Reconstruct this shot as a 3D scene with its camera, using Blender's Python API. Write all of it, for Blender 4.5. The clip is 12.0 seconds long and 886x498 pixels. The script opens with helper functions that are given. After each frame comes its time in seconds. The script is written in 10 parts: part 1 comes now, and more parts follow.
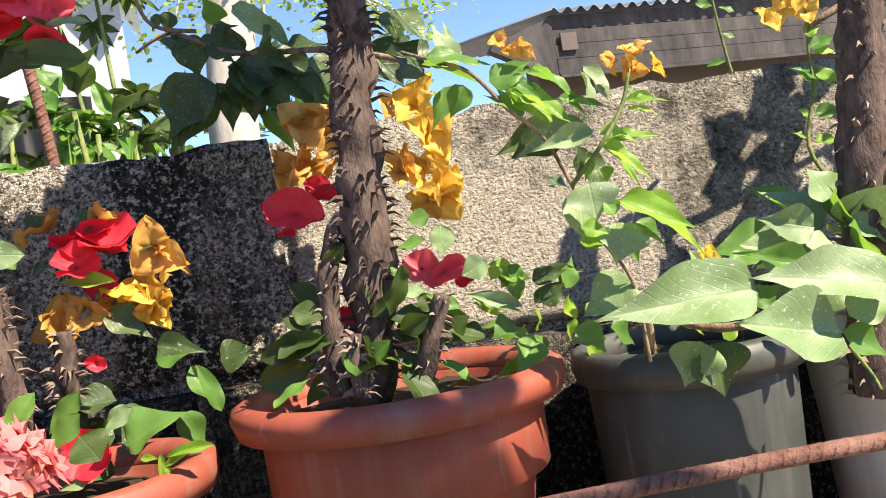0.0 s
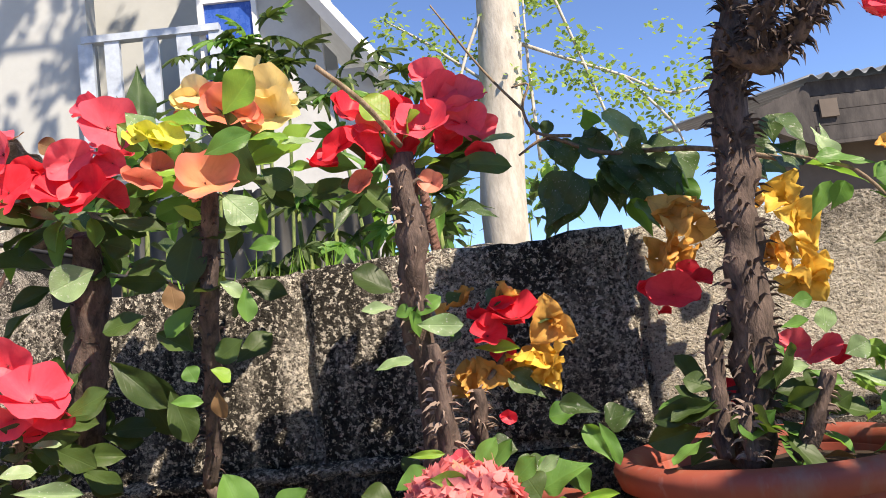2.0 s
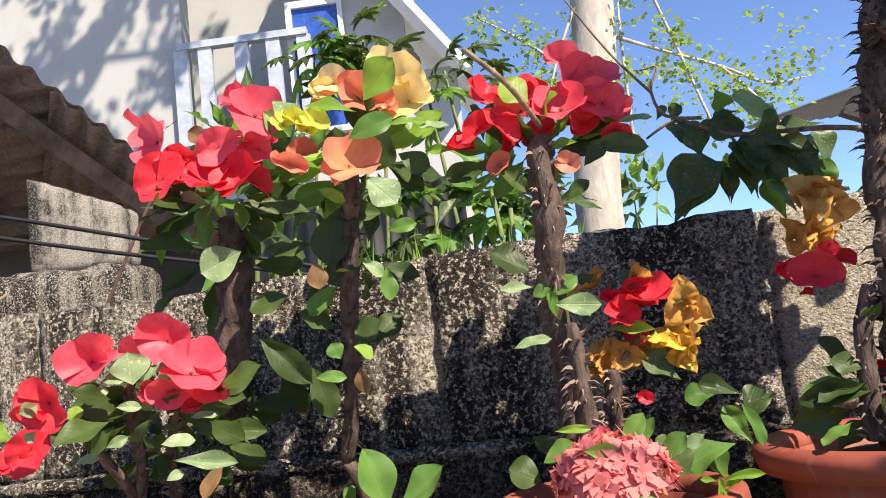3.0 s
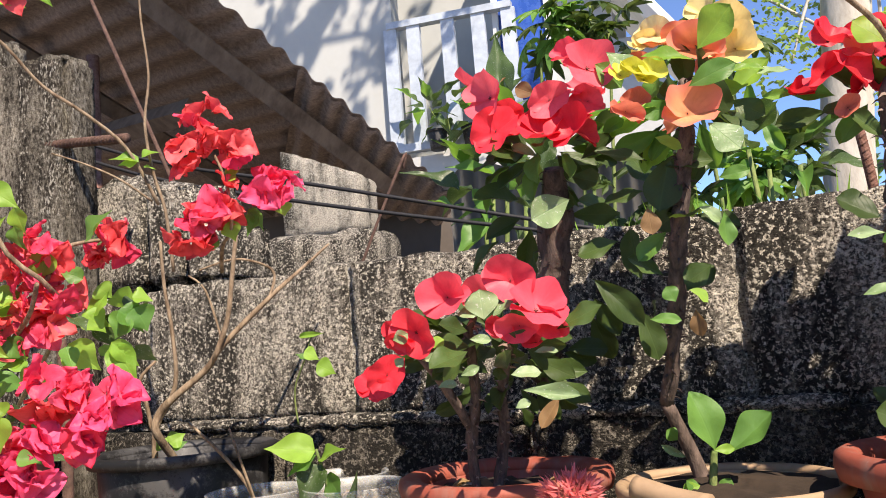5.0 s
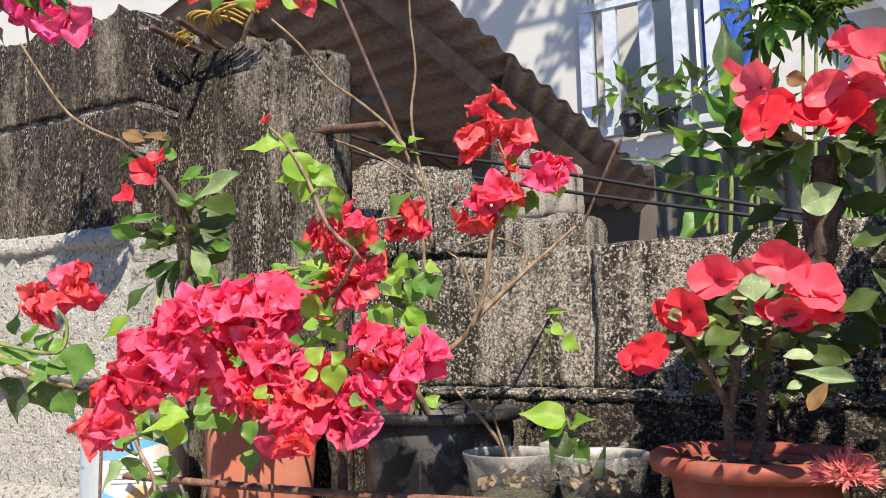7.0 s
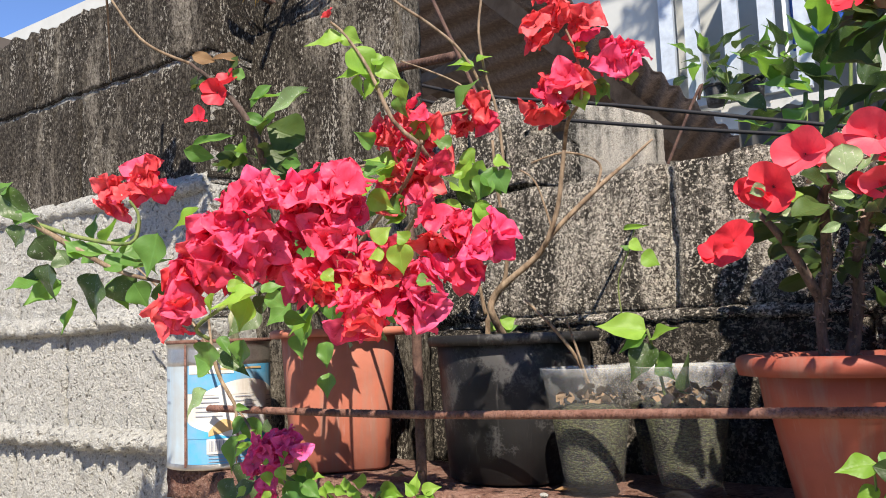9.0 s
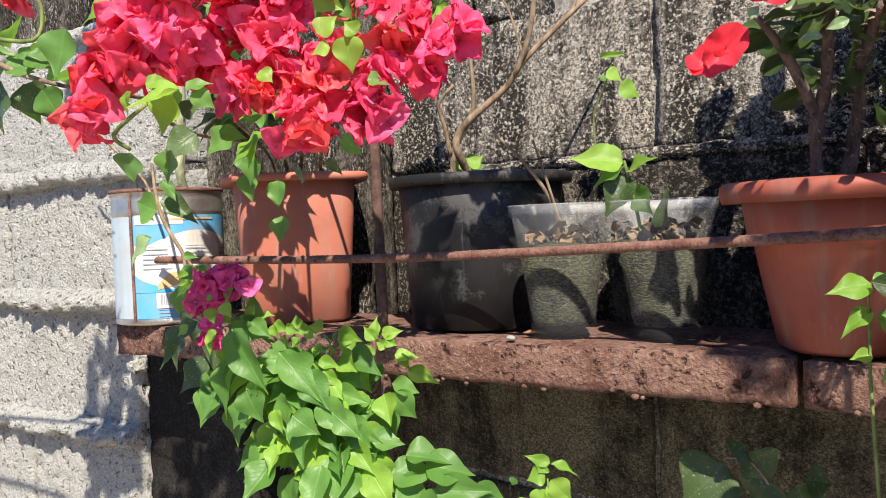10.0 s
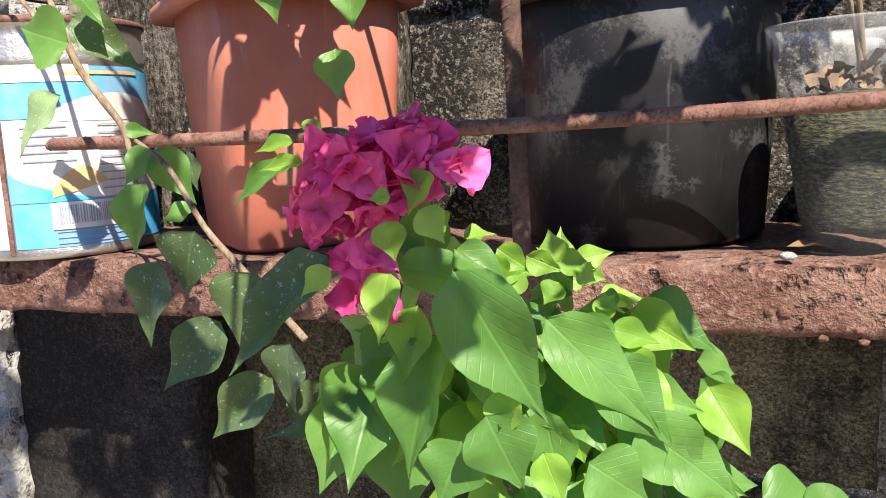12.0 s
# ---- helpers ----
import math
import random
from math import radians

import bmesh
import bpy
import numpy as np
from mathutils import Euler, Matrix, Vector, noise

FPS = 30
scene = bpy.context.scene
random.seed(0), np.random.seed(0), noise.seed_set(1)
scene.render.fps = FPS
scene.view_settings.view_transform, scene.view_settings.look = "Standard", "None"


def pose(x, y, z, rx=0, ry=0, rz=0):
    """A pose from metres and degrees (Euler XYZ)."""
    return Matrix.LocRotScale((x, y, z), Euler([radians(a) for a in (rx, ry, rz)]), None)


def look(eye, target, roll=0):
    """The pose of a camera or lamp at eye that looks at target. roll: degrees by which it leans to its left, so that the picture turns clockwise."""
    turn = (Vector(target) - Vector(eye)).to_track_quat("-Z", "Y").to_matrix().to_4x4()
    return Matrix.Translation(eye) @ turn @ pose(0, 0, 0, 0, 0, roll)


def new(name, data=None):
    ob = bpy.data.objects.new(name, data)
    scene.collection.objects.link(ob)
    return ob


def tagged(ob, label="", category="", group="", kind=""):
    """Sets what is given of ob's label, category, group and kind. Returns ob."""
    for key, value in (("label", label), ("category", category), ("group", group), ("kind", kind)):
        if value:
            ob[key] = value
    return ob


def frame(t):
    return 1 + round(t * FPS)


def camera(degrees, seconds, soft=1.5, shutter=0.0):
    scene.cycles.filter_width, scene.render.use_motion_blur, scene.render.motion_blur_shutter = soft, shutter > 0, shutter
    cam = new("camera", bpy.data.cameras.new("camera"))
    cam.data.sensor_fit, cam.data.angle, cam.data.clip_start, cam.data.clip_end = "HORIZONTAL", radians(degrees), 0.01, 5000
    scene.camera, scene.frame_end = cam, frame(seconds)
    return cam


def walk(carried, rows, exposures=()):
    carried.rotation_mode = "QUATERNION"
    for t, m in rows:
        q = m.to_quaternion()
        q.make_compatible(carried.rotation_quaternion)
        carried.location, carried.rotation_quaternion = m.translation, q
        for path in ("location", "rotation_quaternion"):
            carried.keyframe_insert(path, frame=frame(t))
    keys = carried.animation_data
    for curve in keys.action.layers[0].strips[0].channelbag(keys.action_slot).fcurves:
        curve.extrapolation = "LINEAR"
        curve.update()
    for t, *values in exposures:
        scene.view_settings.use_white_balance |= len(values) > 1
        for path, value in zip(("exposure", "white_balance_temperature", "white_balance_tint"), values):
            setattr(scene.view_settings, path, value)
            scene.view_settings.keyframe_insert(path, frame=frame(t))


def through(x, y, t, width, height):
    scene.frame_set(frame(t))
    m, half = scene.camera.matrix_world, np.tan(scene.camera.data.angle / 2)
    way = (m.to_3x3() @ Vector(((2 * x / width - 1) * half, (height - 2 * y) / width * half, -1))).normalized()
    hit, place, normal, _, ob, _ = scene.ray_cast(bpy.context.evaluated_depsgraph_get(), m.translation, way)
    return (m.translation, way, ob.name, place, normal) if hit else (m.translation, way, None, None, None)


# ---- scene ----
cam = camera(56.4, 12.0, 0.95)
PATH = [
    (0.0, (0.022, 0.189, 1.482), (0.325, 1.142, 1.484), -8.9),
    (0.5, (-0.006, 0.173, 1.492), (0.209, 1.150, 1.508), -8.4),
    (1.0, (-0.027, 0.145, 1.505), (0.140, 1.127, 1.591), -8.3),
    (1.5, (-0.056, 0.135, 1.502), (0.061, 1.122, 1.618), -7.9),
    (2.0, (-0.093, 0.128, 1.498), (-0.042, 1.119, 1.622), -7.3),
    (2.5, (-0.121, 0.123, 1.494), (-0.128, 1.115, 1.624), -6.9),
    (2.7, (-0.126, 0.122, 1.491), (-0.147, 1.113, 1.624), -6.8),
    (4.3, (-0.198, 0.095, 1.483), (-0.390, 1.067, 1.621), -5.5),
    (4.5, (-0.210, 0.090, 1.479), (-0.428, 1.056, 1.614), -5.2),
    (5.0, (-0.234, 0.078, 1.474), (-0.508, 1.031, 1.601), -4.5),
    (5.5, (-0.255, 0.064, 1.468), (-0.576, 1.003, 1.589), -3.7),
    (6.0, (-0.273, 0.046, 1.463), (-0.650, 0.964, 1.580), -3.0),
    (6.5, (-0.288, 0.024, 1.462), (-0.724, 0.916, 1.579), -1.9),
    (7.0, (-0.283, 0.003, 1.467), (-0.759, 0.874, 1.587), -1.2),
    (7.2, (-0.280, -0.002, 1.469), (-0.763, 0.863, 1.604), -1.2),
    (8.8, (-0.283, 0.019, 1.407), (-0.851, 0.828, 1.556), -1.9),
    (9.0, (-0.289, 0.029, 1.391), (-0.850, 0.850, 1.501), -2.1),
    (9.5, (-0.315, 0.054, 1.363), (-0.861, 0.891, 1.387), -2.3),
    (10.0, (-0.323, 0.090, 1.345), (-0.861, 0.933, 1.314), -2.3),
    (10.5, (-0.421, 0.158, 1.327), (-0.898, 1.033, 1.244), -2.1),
    (11.0, (-0.593, 0.249, 1.335), (-0.971, 1.168, 1.225), -3.1),
    (11.5, (-0.687, 0.300, 1.316), (-1.020, 1.233, 1.175), -2.9),
    (12.0, (-0.720, 0.298, 1.316), (-1.048, 1.231, 1.164), -2.9),
]
EXPOSURES = [(0.0, 1.35, 7650, 14), (1.0, 1.3, 7600, 16), (2.0, 0.95, 7500, 15), (5.0, 0.95, 7400, 16), (7.0, 0.86, 7200, 15), (9.0, 0.85, 7000, 13), (9.5, 0.97, 6800, 12), (10.5, 0.93, 6900, 13), (11.0, 1.17, 6750, 13), (12.0, 1.3, 6750, 14)]
walk(cam, [(t, look(eye, target, roll)) for t, eye, target, roll in PATH], EXPOSURES)

# ---- daylight ----
SUN_ELEVATION, SUN_SIDE = 46.0, 37.0   # side: degrees from straight behind the viewer towards +x
to_sun = Vector((math.sin(radians(SUN_SIDE)) * math.cos(radians(SUN_ELEVATION)),
                 -math.cos(radians(SUN_SIDE)) * math.cos(radians(SUN_ELEVATION)),
                 math.sin(radians(SUN_ELEVATION))))
world = bpy.data.worlds.new("sky")
scene.world = world
world.use_nodes = True
wn = world.node_tree.nodes
sky = wn.new("ShaderNodeTexSky")
sky.sky_type, sky.sun_disc = "NISHITA", False
sky.sun_elevation = radians(SUN_ELEVATION)
sky.sun_rotation = math.atan2(to_sun.x, to_sun.y)
sky.altitude, sky.air_density, sky.dust_density, sky.ozone_density = 2000.0, 0.7, 0.0, 6.0
deepen = wn.new("ShaderNodeMixRGB")     # a clear tropical sky, deeper blue than the model's
deepen.blend_type, deepen.inputs[0].default_value, deepen.inputs[2].default_value = "MULTIPLY", 1.0, (0.86, 0.91, 0.97, 1.0)
world.node_tree.links.new(sky.outputs[0], deepen.inputs[1])
world.node_tree.links.new(deepen.outputs[0], wn["Background"].inputs[0])
wn["Background"].inputs[1].default_value = 0.175
lamp = bpy.data.lights.new("sun", "SUN")
lamp.energy, lamp.angle, lamp.color = 5.0, radians(0.53), (1.0, 0.94, 0.84)
sun = new("sun", lamp)
sun.matrix_world = look(to_sun * 20, (0, 0, 0))


# ---- materials ----
class Nodes:
    """A short way to write node trees."""

    def __init__(self, name):
        self.mat = bpy.data.materials.new(name)
        self.mat.use_nodes = True
        self.tree = self.mat.node_tree
        self.bsdf = self.tree.nodes["Principled BSDF"]
        self.out = self.tree.nodes["Material Output"]

    def put(self, target, value):
        if hasattr(value, "is_output"):
            self.tree.links.new(value, target)
        elif isinstance(value, (tuple, list)) and len(value) == 3 and target.type == "RGBA":
            target.default_value = (*value, 1.0)
        else:
            target.default_value = value

    def add(self, kind, out=0, settings=(), **inputs):
        n = self.tree.nodes.new("ShaderNode" + kind)
        for key, value in settings:
            if key == "operation":
                n.operation = value
            elif key == "feature":
                n.feature = value
            elif key == "blend":
                n.blend_type = value
            elif key == "data":
                n.data_type = value
        for key, value in inputs.items():
            sock = n.inputs[int(key[1:])] if key[0] == "i" and key[1:].isdigit() else n.inputs[key.replace("_", " ")]
            self.put(sock, value)
        return n.outputs[out]

    def position(self, scale=(1, 1, 1)):
        return self.add("Mapping", Vector=self.add("NewGeometry"), Scale=scale)

    def local(self, scale=(1, 1, 1)):
        return self.add("Mapping", Vector=self.add("TexCoord", 3), Scale=scale)

    def noise(self, vec, scale, detail=4.0, rough=0.6):
        return self.add("TexNoise", Vector=vec, Scale=scale, Detail=detail, Roughness=rough)

    def ramp(self, fac, *stops):
        n = self.tree.nodes.new("ShaderNodeValToRGB")
        while len(n.color_ramp.elements) < len(stops):
            n.color_ramp.elements.new(0.5)
        for e, (p, c) in zip(n.color_ramp.elements, stops):
            e.position = p
            e.color = (c, c, c, 1) if isinstance(c, (int, float)) else (*c, 1)
        self.put(n.inputs[0], fac)
        return n.outputs[0]

    def mix(self, fac, a, b, blend="MIX"):
        n = self.tree.nodes.new("ShaderNodeMixRGB")
        n.blend_type = blend
        for sock, v in zip(n.inputs, (fac, a, b)):
            self.put(sock, v)
        return n.outputs[0]

    def maths(self, op, a, b=0.0):
        n = self.tree.nodes.new("ShaderNodeMath")
        n.operation = op
        self.put(n.inputs[0], a)
        self.put(n.inputs[1], b)
        return n.outputs[0]

    def set(self, **inputs):
        for key, value in inputs.items():
            self.put(self.bsdf.inputs[key.replace("_", " ")], value)
        return self

    def bump(self, height, strength=0.5, distance=0.01):
        self.put(self.bsdf.inputs["Normal"], self.add("Bump", Strength=strength, Distance=distance, Height=height))
        return self

    def thin(self, colour, amount):
        """Lets light through, as leaves and petals do."""
        t = self.add("BsdfTranslucent", Color=colour)
        m = self.add("MixShader", i0=amount, i1=self.bsdf.outputs[0], i2=t)
        self.tree.links.new(m, self.out.inputs[0])
        return self


def concrete(name, pale, dark, soot, streak=0.5, relief=0.006, chippy=0.85, pitty=0.9):
    """Rough cement blocks: grain, pits, dark algae in patches and in streaks that run down."""
    m = Nodes(name)
    p = m.position()
    grain = m.noise(p, 270.0, 4.0, 0.72)
    chips = m.noise(p, 210.0, 4.0, 0.75)
    pits = m.noise(m.position((1.0, 1.0, 1.25)), 380.0, 3.0, 0.7)
    patches = m.noise(p, 5.5, 7.0, 0.68)
    fine = m.noise(p, 38.0, 5.0, 0.7)
    runs = m.noise(m.position((26.0, 26.0, 1.6)), 1.0, 5.0, 0.6)
    base = m.mix(m.ramp(grain, (0.47, 0.0), (0.525, 1.0)), dark, pale)
    base = m.mix(m.ramp(fine, (0.35, 0.0), (0.7, 0.5)), base, tuple(c * 1.25 for c in pale))
    mask = m.maths("ADD", m.maths("MULTIPLY", patches, 1.0), m.maths("MULTIPLY", m.maths("SUBTRACT", runs, 0.5), streak))
    mask = m.maths("ADD", mask, m.maths("MULTIPLY", m.maths("SUBTRACT", fine, 0.5), 0.55))
    base = m.mix(m.ramp(mask, (0.5 - soot * 0.35, 0.0), (0.72 - soot * 0.35, 0.93)), base, (0.022, 0.02, 0.017))
    base = m.mix(m.ramp(chips, (0.54, 0.0), (0.57, chippy)), base, tuple(min(c * 1.3, 0.8) for c in pale))
    base = m.mix(m.ramp(pits, (0.36, pitty), (0.45, 0.0)), base, (0.02, 0.018, 0.015))
    m.set(Base_Color=base, Roughness=0.95, Specular_IOR_Level=0.15)
    h = m.mix(0.55, grain, m.ramp(pits, (0.3, 0.0), (0.55, 1.0)))
    return m.bump(m.mix(0.35, h, fine), 1.0, relief * 2.6).mat


def streaked(name):
    """Old rain-washed cement: pale lime showing in patches and runs through brown-black growth, with an eroded face."""
    m = Nodes(name)
    p = m.position()
    runs = m.noise(m.position((34.0, 34.0, 3.6)), 1.0, 6.0, 0.68)
    wide = m.noise(m.position((6.5, 6.5, 2.6)), 1.0, 6.0, 0.62)
    crust = m.noise(p, 75.0, 6.0, 0.78)
    grain = m.noise(m.position((1.0, 1.0, 0.5)), 260.0, 4.0, 0.75)
    base = m.mix(m.ramp(grain, (0.4, 0.0), (0.6, 1.0)), (0.19, 0.165, 0.13), (0.43, 0.395, 0.325))
    base = m.mix(m.ramp(crust, (0.4, 0.7), (0.48, 0.0)), base, (0.09, 0.076, 0.056))
    cover = m.maths("ADD", m.maths("MULTIPLY", wide, 0.75), m.maths("MULTIPLY", runs, 0.45))
    cover = m.maths("ADD", cover, m.maths("MULTIPLY", m.maths("SUBTRACT", crust, 0.5), 0.3))
    base = m.mix(m.ramp(cover, (0.447, 0.0), (0.578, 0.97)), base, m.mix(m.ramp(grain, (0.45, 0.0), (0.6, 1.0)), (0.022, 0.018, 0.014), (0.1, 0.088, 0.07)))
    fleck = m.maths("ADD", m.maths("MULTIPLY", runs, 0.45), m.maths("MULTIPLY", grain, 0.55))
    base = m.mix(m.ramp(fleck, (0.56, 0.0), (0.6, 0.8)), base, (0.52, 0.49, 0.42))
    base = m.mix(m.ramp(grain, (0.36, 0.8), (0.43, 0.0)), base, (0.018, 0.015, 0.012))
    m.set(Base_Color=base, Roughness=0.95, Specular_IOR_Level=0.15)
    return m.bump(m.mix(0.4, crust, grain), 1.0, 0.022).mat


def roughcast(name):
    """Pale sandy cement with a coarse open face: lumps, crumbs and small dark pits."""
    m = Nodes(name)
    p = m.position()
    lumps, crumbs, pits = m.noise(p, 62.0, 5.0, 0.62), m.noise(p, 240.0, 4.0, 0.72), m.noise(p, 125.0, 3.0, 0.55)
    tone, runs = m.noise(p, 6.0, 6.0, 0.65), m.noise(m.position((22.0, 22.0, 2.0)), 1.0, 5.0, 0.6)
    base = m.mix(m.ramp(crumbs, (0.4, 0.0), (0.6, 1.0)), (0.4, 0.398, 0.362), (0.6, 0.602, 0.56))
    base = m.mix(m.ramp(tone, (0.42, 0.0), (0.68, 0.5)), base, (0.46, 0.455, 0.41))
    base = m.mix(m.ramp(runs, (0.58, 0.0), (0.72, 0.45)), base, (0.34, 0.335, 0.3))
    base = m.mix(m.ramp(pits, (0.33, 0.75), (0.38, 0.0)), base, (0.2, 0.185, 0.155))
    m.set(Base_Color=base, Roughness=0.95, Specular_IOR_Level=0.15)
    h = m.mix(0.45, lumps, m.ramp(pits, (0.3, 0.0), (0.44, 1.0)))
    return m.bump(m.mix(0.3, h, crumbs), 1.0, 0.03).mat


def plastic(name, colour, rough=0.45, dirt=(0.1, 0.08, 0.06), dirty=0.35, scratch=0.0, scuff=0.0):
    m = Nodes(name)
    p = m.position()
    n1, n2 = m.noise(p, 14.0, 6.0, 0.65), m.noise(m.position((120, 120, 9)), 1.0, 4.0)
    base = m.mix(m.ramp(n1, (0.42, 0.0), (0.75, dirty)), colour, dirt)
    n3 = m.noise(m.position((45, 45, 3.5)), 1.0, 5.0, 0.65)
    base = m.mix(m.ramp(n3, (0.5, 0.0), (0.72, dirty)), base, tuple(0.5 * c + 0.5 * e for c, e in zip(dirt, (0.3, 0.25, 0.2))) if dirty > 0.6 else dirt)
    base = m.mix(m.ramp(n2, (0.62, 0.0), (0.8, scratch)), base, (0.45, 0.44, 0.42))
    if scuff:
        worn = m.maths("ADD", m.maths("MULTIPLY", m.noise(p, 17.0, 3.0), 0.7), m.maths("MULTIPLY", m.noise(p, 330.0, 4.0, 0.75), 0.3))
        base = m.mix(m.ramp(worn, (0.51, 0.0), (0.57, scuff)), base, (0.4, 0.4, 0.4))
    m.set(Base_Color=base, Roughness=m.ramp(n1, (0.3, rough), (0.75, min(rough + 0.3, 1.0))), Specular_IOR_Level=0.4)
    return m.bump(m.noise(p, 90.0, 3.0), 0.15, 0.002).mat


def rusty(name, colour=(0.13, 0.06, 0.043), pale=(0.25, 0.14, 0.11)):
    m = Nodes(name)
    p = m.position()
    n1, n2 = m.noise(p, 60.0, 6.0, 0.7), m.noise(p, 300.0, 4.0, 0.7)
    base = m.mix(m.ramp(n1, (0.35, 0.0), (0.68, 1.0)), colour, pale)
    base = m.mix(m.ramp(n2, (0.3, 0.8), (0.5, 0.0)), base, (0.05, 0.025, 0.02))
    m.set(Base_Color=base, Roughness=0.9, Specular_IOR_Level=0.2)
    return m.bump(n2, 0.7, 0.002).mat


def leafy(name, deep, bright, through, gloss=0.42, amount=0.35, dusty=0.0):
    """A leaf: a pale midrib and side veins, tone by leaf, light coming through."""
    m = Nodes(name)
    tc = m.add("TexCoord", 0)
    sep = m.tree.nodes.new("ShaderNodeSeparateXYZ")
    m.put(sep.inputs[0], m.add("TexCoord", 2))
    across = m.maths("ABSOLUTE", m.maths("SUBTRACT", sep.outputs[0], 0.5))
    slant = m.maths("SUBTRACT", sep.outputs[1], m.maths("MULTIPLY", across, 0.8))
    wave = m.maths("ABSOLUTE", m.maths("SUBTRACT", m.maths("FRACT", m.maths("MULTIPLY", slant, 8.0)), 0.5))
    vein = m.maths("MAXIMUM", m.ramp(across, (0.0, 1.0), (0.03, 0.0)), m.ramp(wave, (0.0, 0.45), (0.07, 0.0)))
    tone = m.add("ObjectInfo", 5)
    p = m.position()
    spots = m.noise(p, 80.0, 4.0, 0.7)
    base = m.mix(tone, deep, bright)
    base = m.mix(m.ramp(spots, (0.4, 0.0), (0.8, 0.45)), base, tuple(c * 0.55 for c in deep))
    base = m.mix(m.maths("MULTIPLY", vein, 0.2), base, tuple(min(c * 1.5 + 0.03, 1) for c in bright))
    if dusty:
        base = m.mix(m.ramp(m.noise(p, 30.0, 5.0), (0.4, 0.0), (0.75, dusty)), base, (0.45, 0.45, 0.4))
        base = m.mix(m.ramp(m.noise(p, 420.0, 3.0, 0.7), (0.62, 0.0), (0.67, min(dusty * 6.0, 0.7))), base, (0.6, 0.6, 0.55))
    m.set(Base_Color=base, Roughness=gloss, Specular_IOR_Level=0.35)
    m.bump(m.maths("ADD", m.maths("MULTIPLY", vein, -0.6), spots), 0.35, 0.0012)
    return m.thin(m.mix(tone, through, tuple(c * 1.15 for c in through)), amount).mat


def petal(name, a, b, amount=0.4, edge=None, rough=0.45):
    """A bract: tone by flower, fine veins that run outwards, a deeper heart, light coming through."""
    m = Nodes(name)
    sep = m.tree.nodes.new("ShaderNodeSeparateXYZ")
    m.put(sep.inputs[0], m.add("TexCoord", 2))
    p = m.position()
    n = m.noise(p, 55.0, 4.0, 0.6)
    fold = m.noise(p, 220.0, 3.0, 0.6)
    vein = m.noise(m.add("Mapping", Vector=m.add("TexCoord", 2), Scale=(14.0, 2.6, 1.0)), 1.0, 5.0, 0.6)
    base = m.mix(m.add("ObjectInfo", 5), a, b)
    base = m.mix(m.ramp(n, (0.4, 0.0), (0.8, 0.35)), base, tuple(c * 0.55 for c in a))
    base = m.mix(m.ramp(vein, (0.36, 0.22), (0.52, 0.0)), base, tuple(c * 0.66 for c in a))
    base = m.mix(m.ramp(vein, (0.55, 0.0), (0.75, 0.18)), base, tuple(min(c * 1.05 + 0.07, 0.96) for c in b))
    base = m.mix(m.ramp(sep.outputs[1], (0.05, 0.55), (0.32, 0.0)), base, tuple(c * 0.5 for c in a))
    if edge:
        base = m.mix(m.ramp(sep.outputs[1], (0.55, 0.0), (0.95, 0.8)), base, edge)
    m.set(Base_Color=base, Roughness=rough, Specular_IOR_Level=0.22)
    m.bump(m.mix(0.4, fold, vein), 0.3, 0.0012)
    return m.thin(base, amount).mat


def barky(name, a, b, scale=60.0):
    m = Nodes(name)
    p = m.position((1, 1, 0.35))
    n, f = m.noise(p, scale, 6.0, 0.7), m.noise(p, scale * 5, 3.0)
    base = m.mix(m.ramp(n, (0.35, 0.0), (0.65, 1.0)), a, b)
    m.set(Base_Color=base, Roughness=0.85, Specular_IOR_Level=0.2)
    return m.bump(m.mix(0.5, n, f), 0.7, 0.003).mat


def plain(name, colour, rough=0.6, var=0.25, scale=25.0, metal=0.0):
    m = Nodes(name)
    p = m.position()
    n = m.noise(p, scale, 5.0, 0.65)
    m.set(Base_Color=m.mix(m.ramp(n, (0.3, 0.0), (0.75, 1.0)), colour, tuple(c * (1 - var) for c in colour)),
          Roughness=rough, Metallic=metal, Specular_IOR_Level=0.3)
    return m.bump(m.noise(p, scale * 8, 4.0), 0.25, 0.003).mat


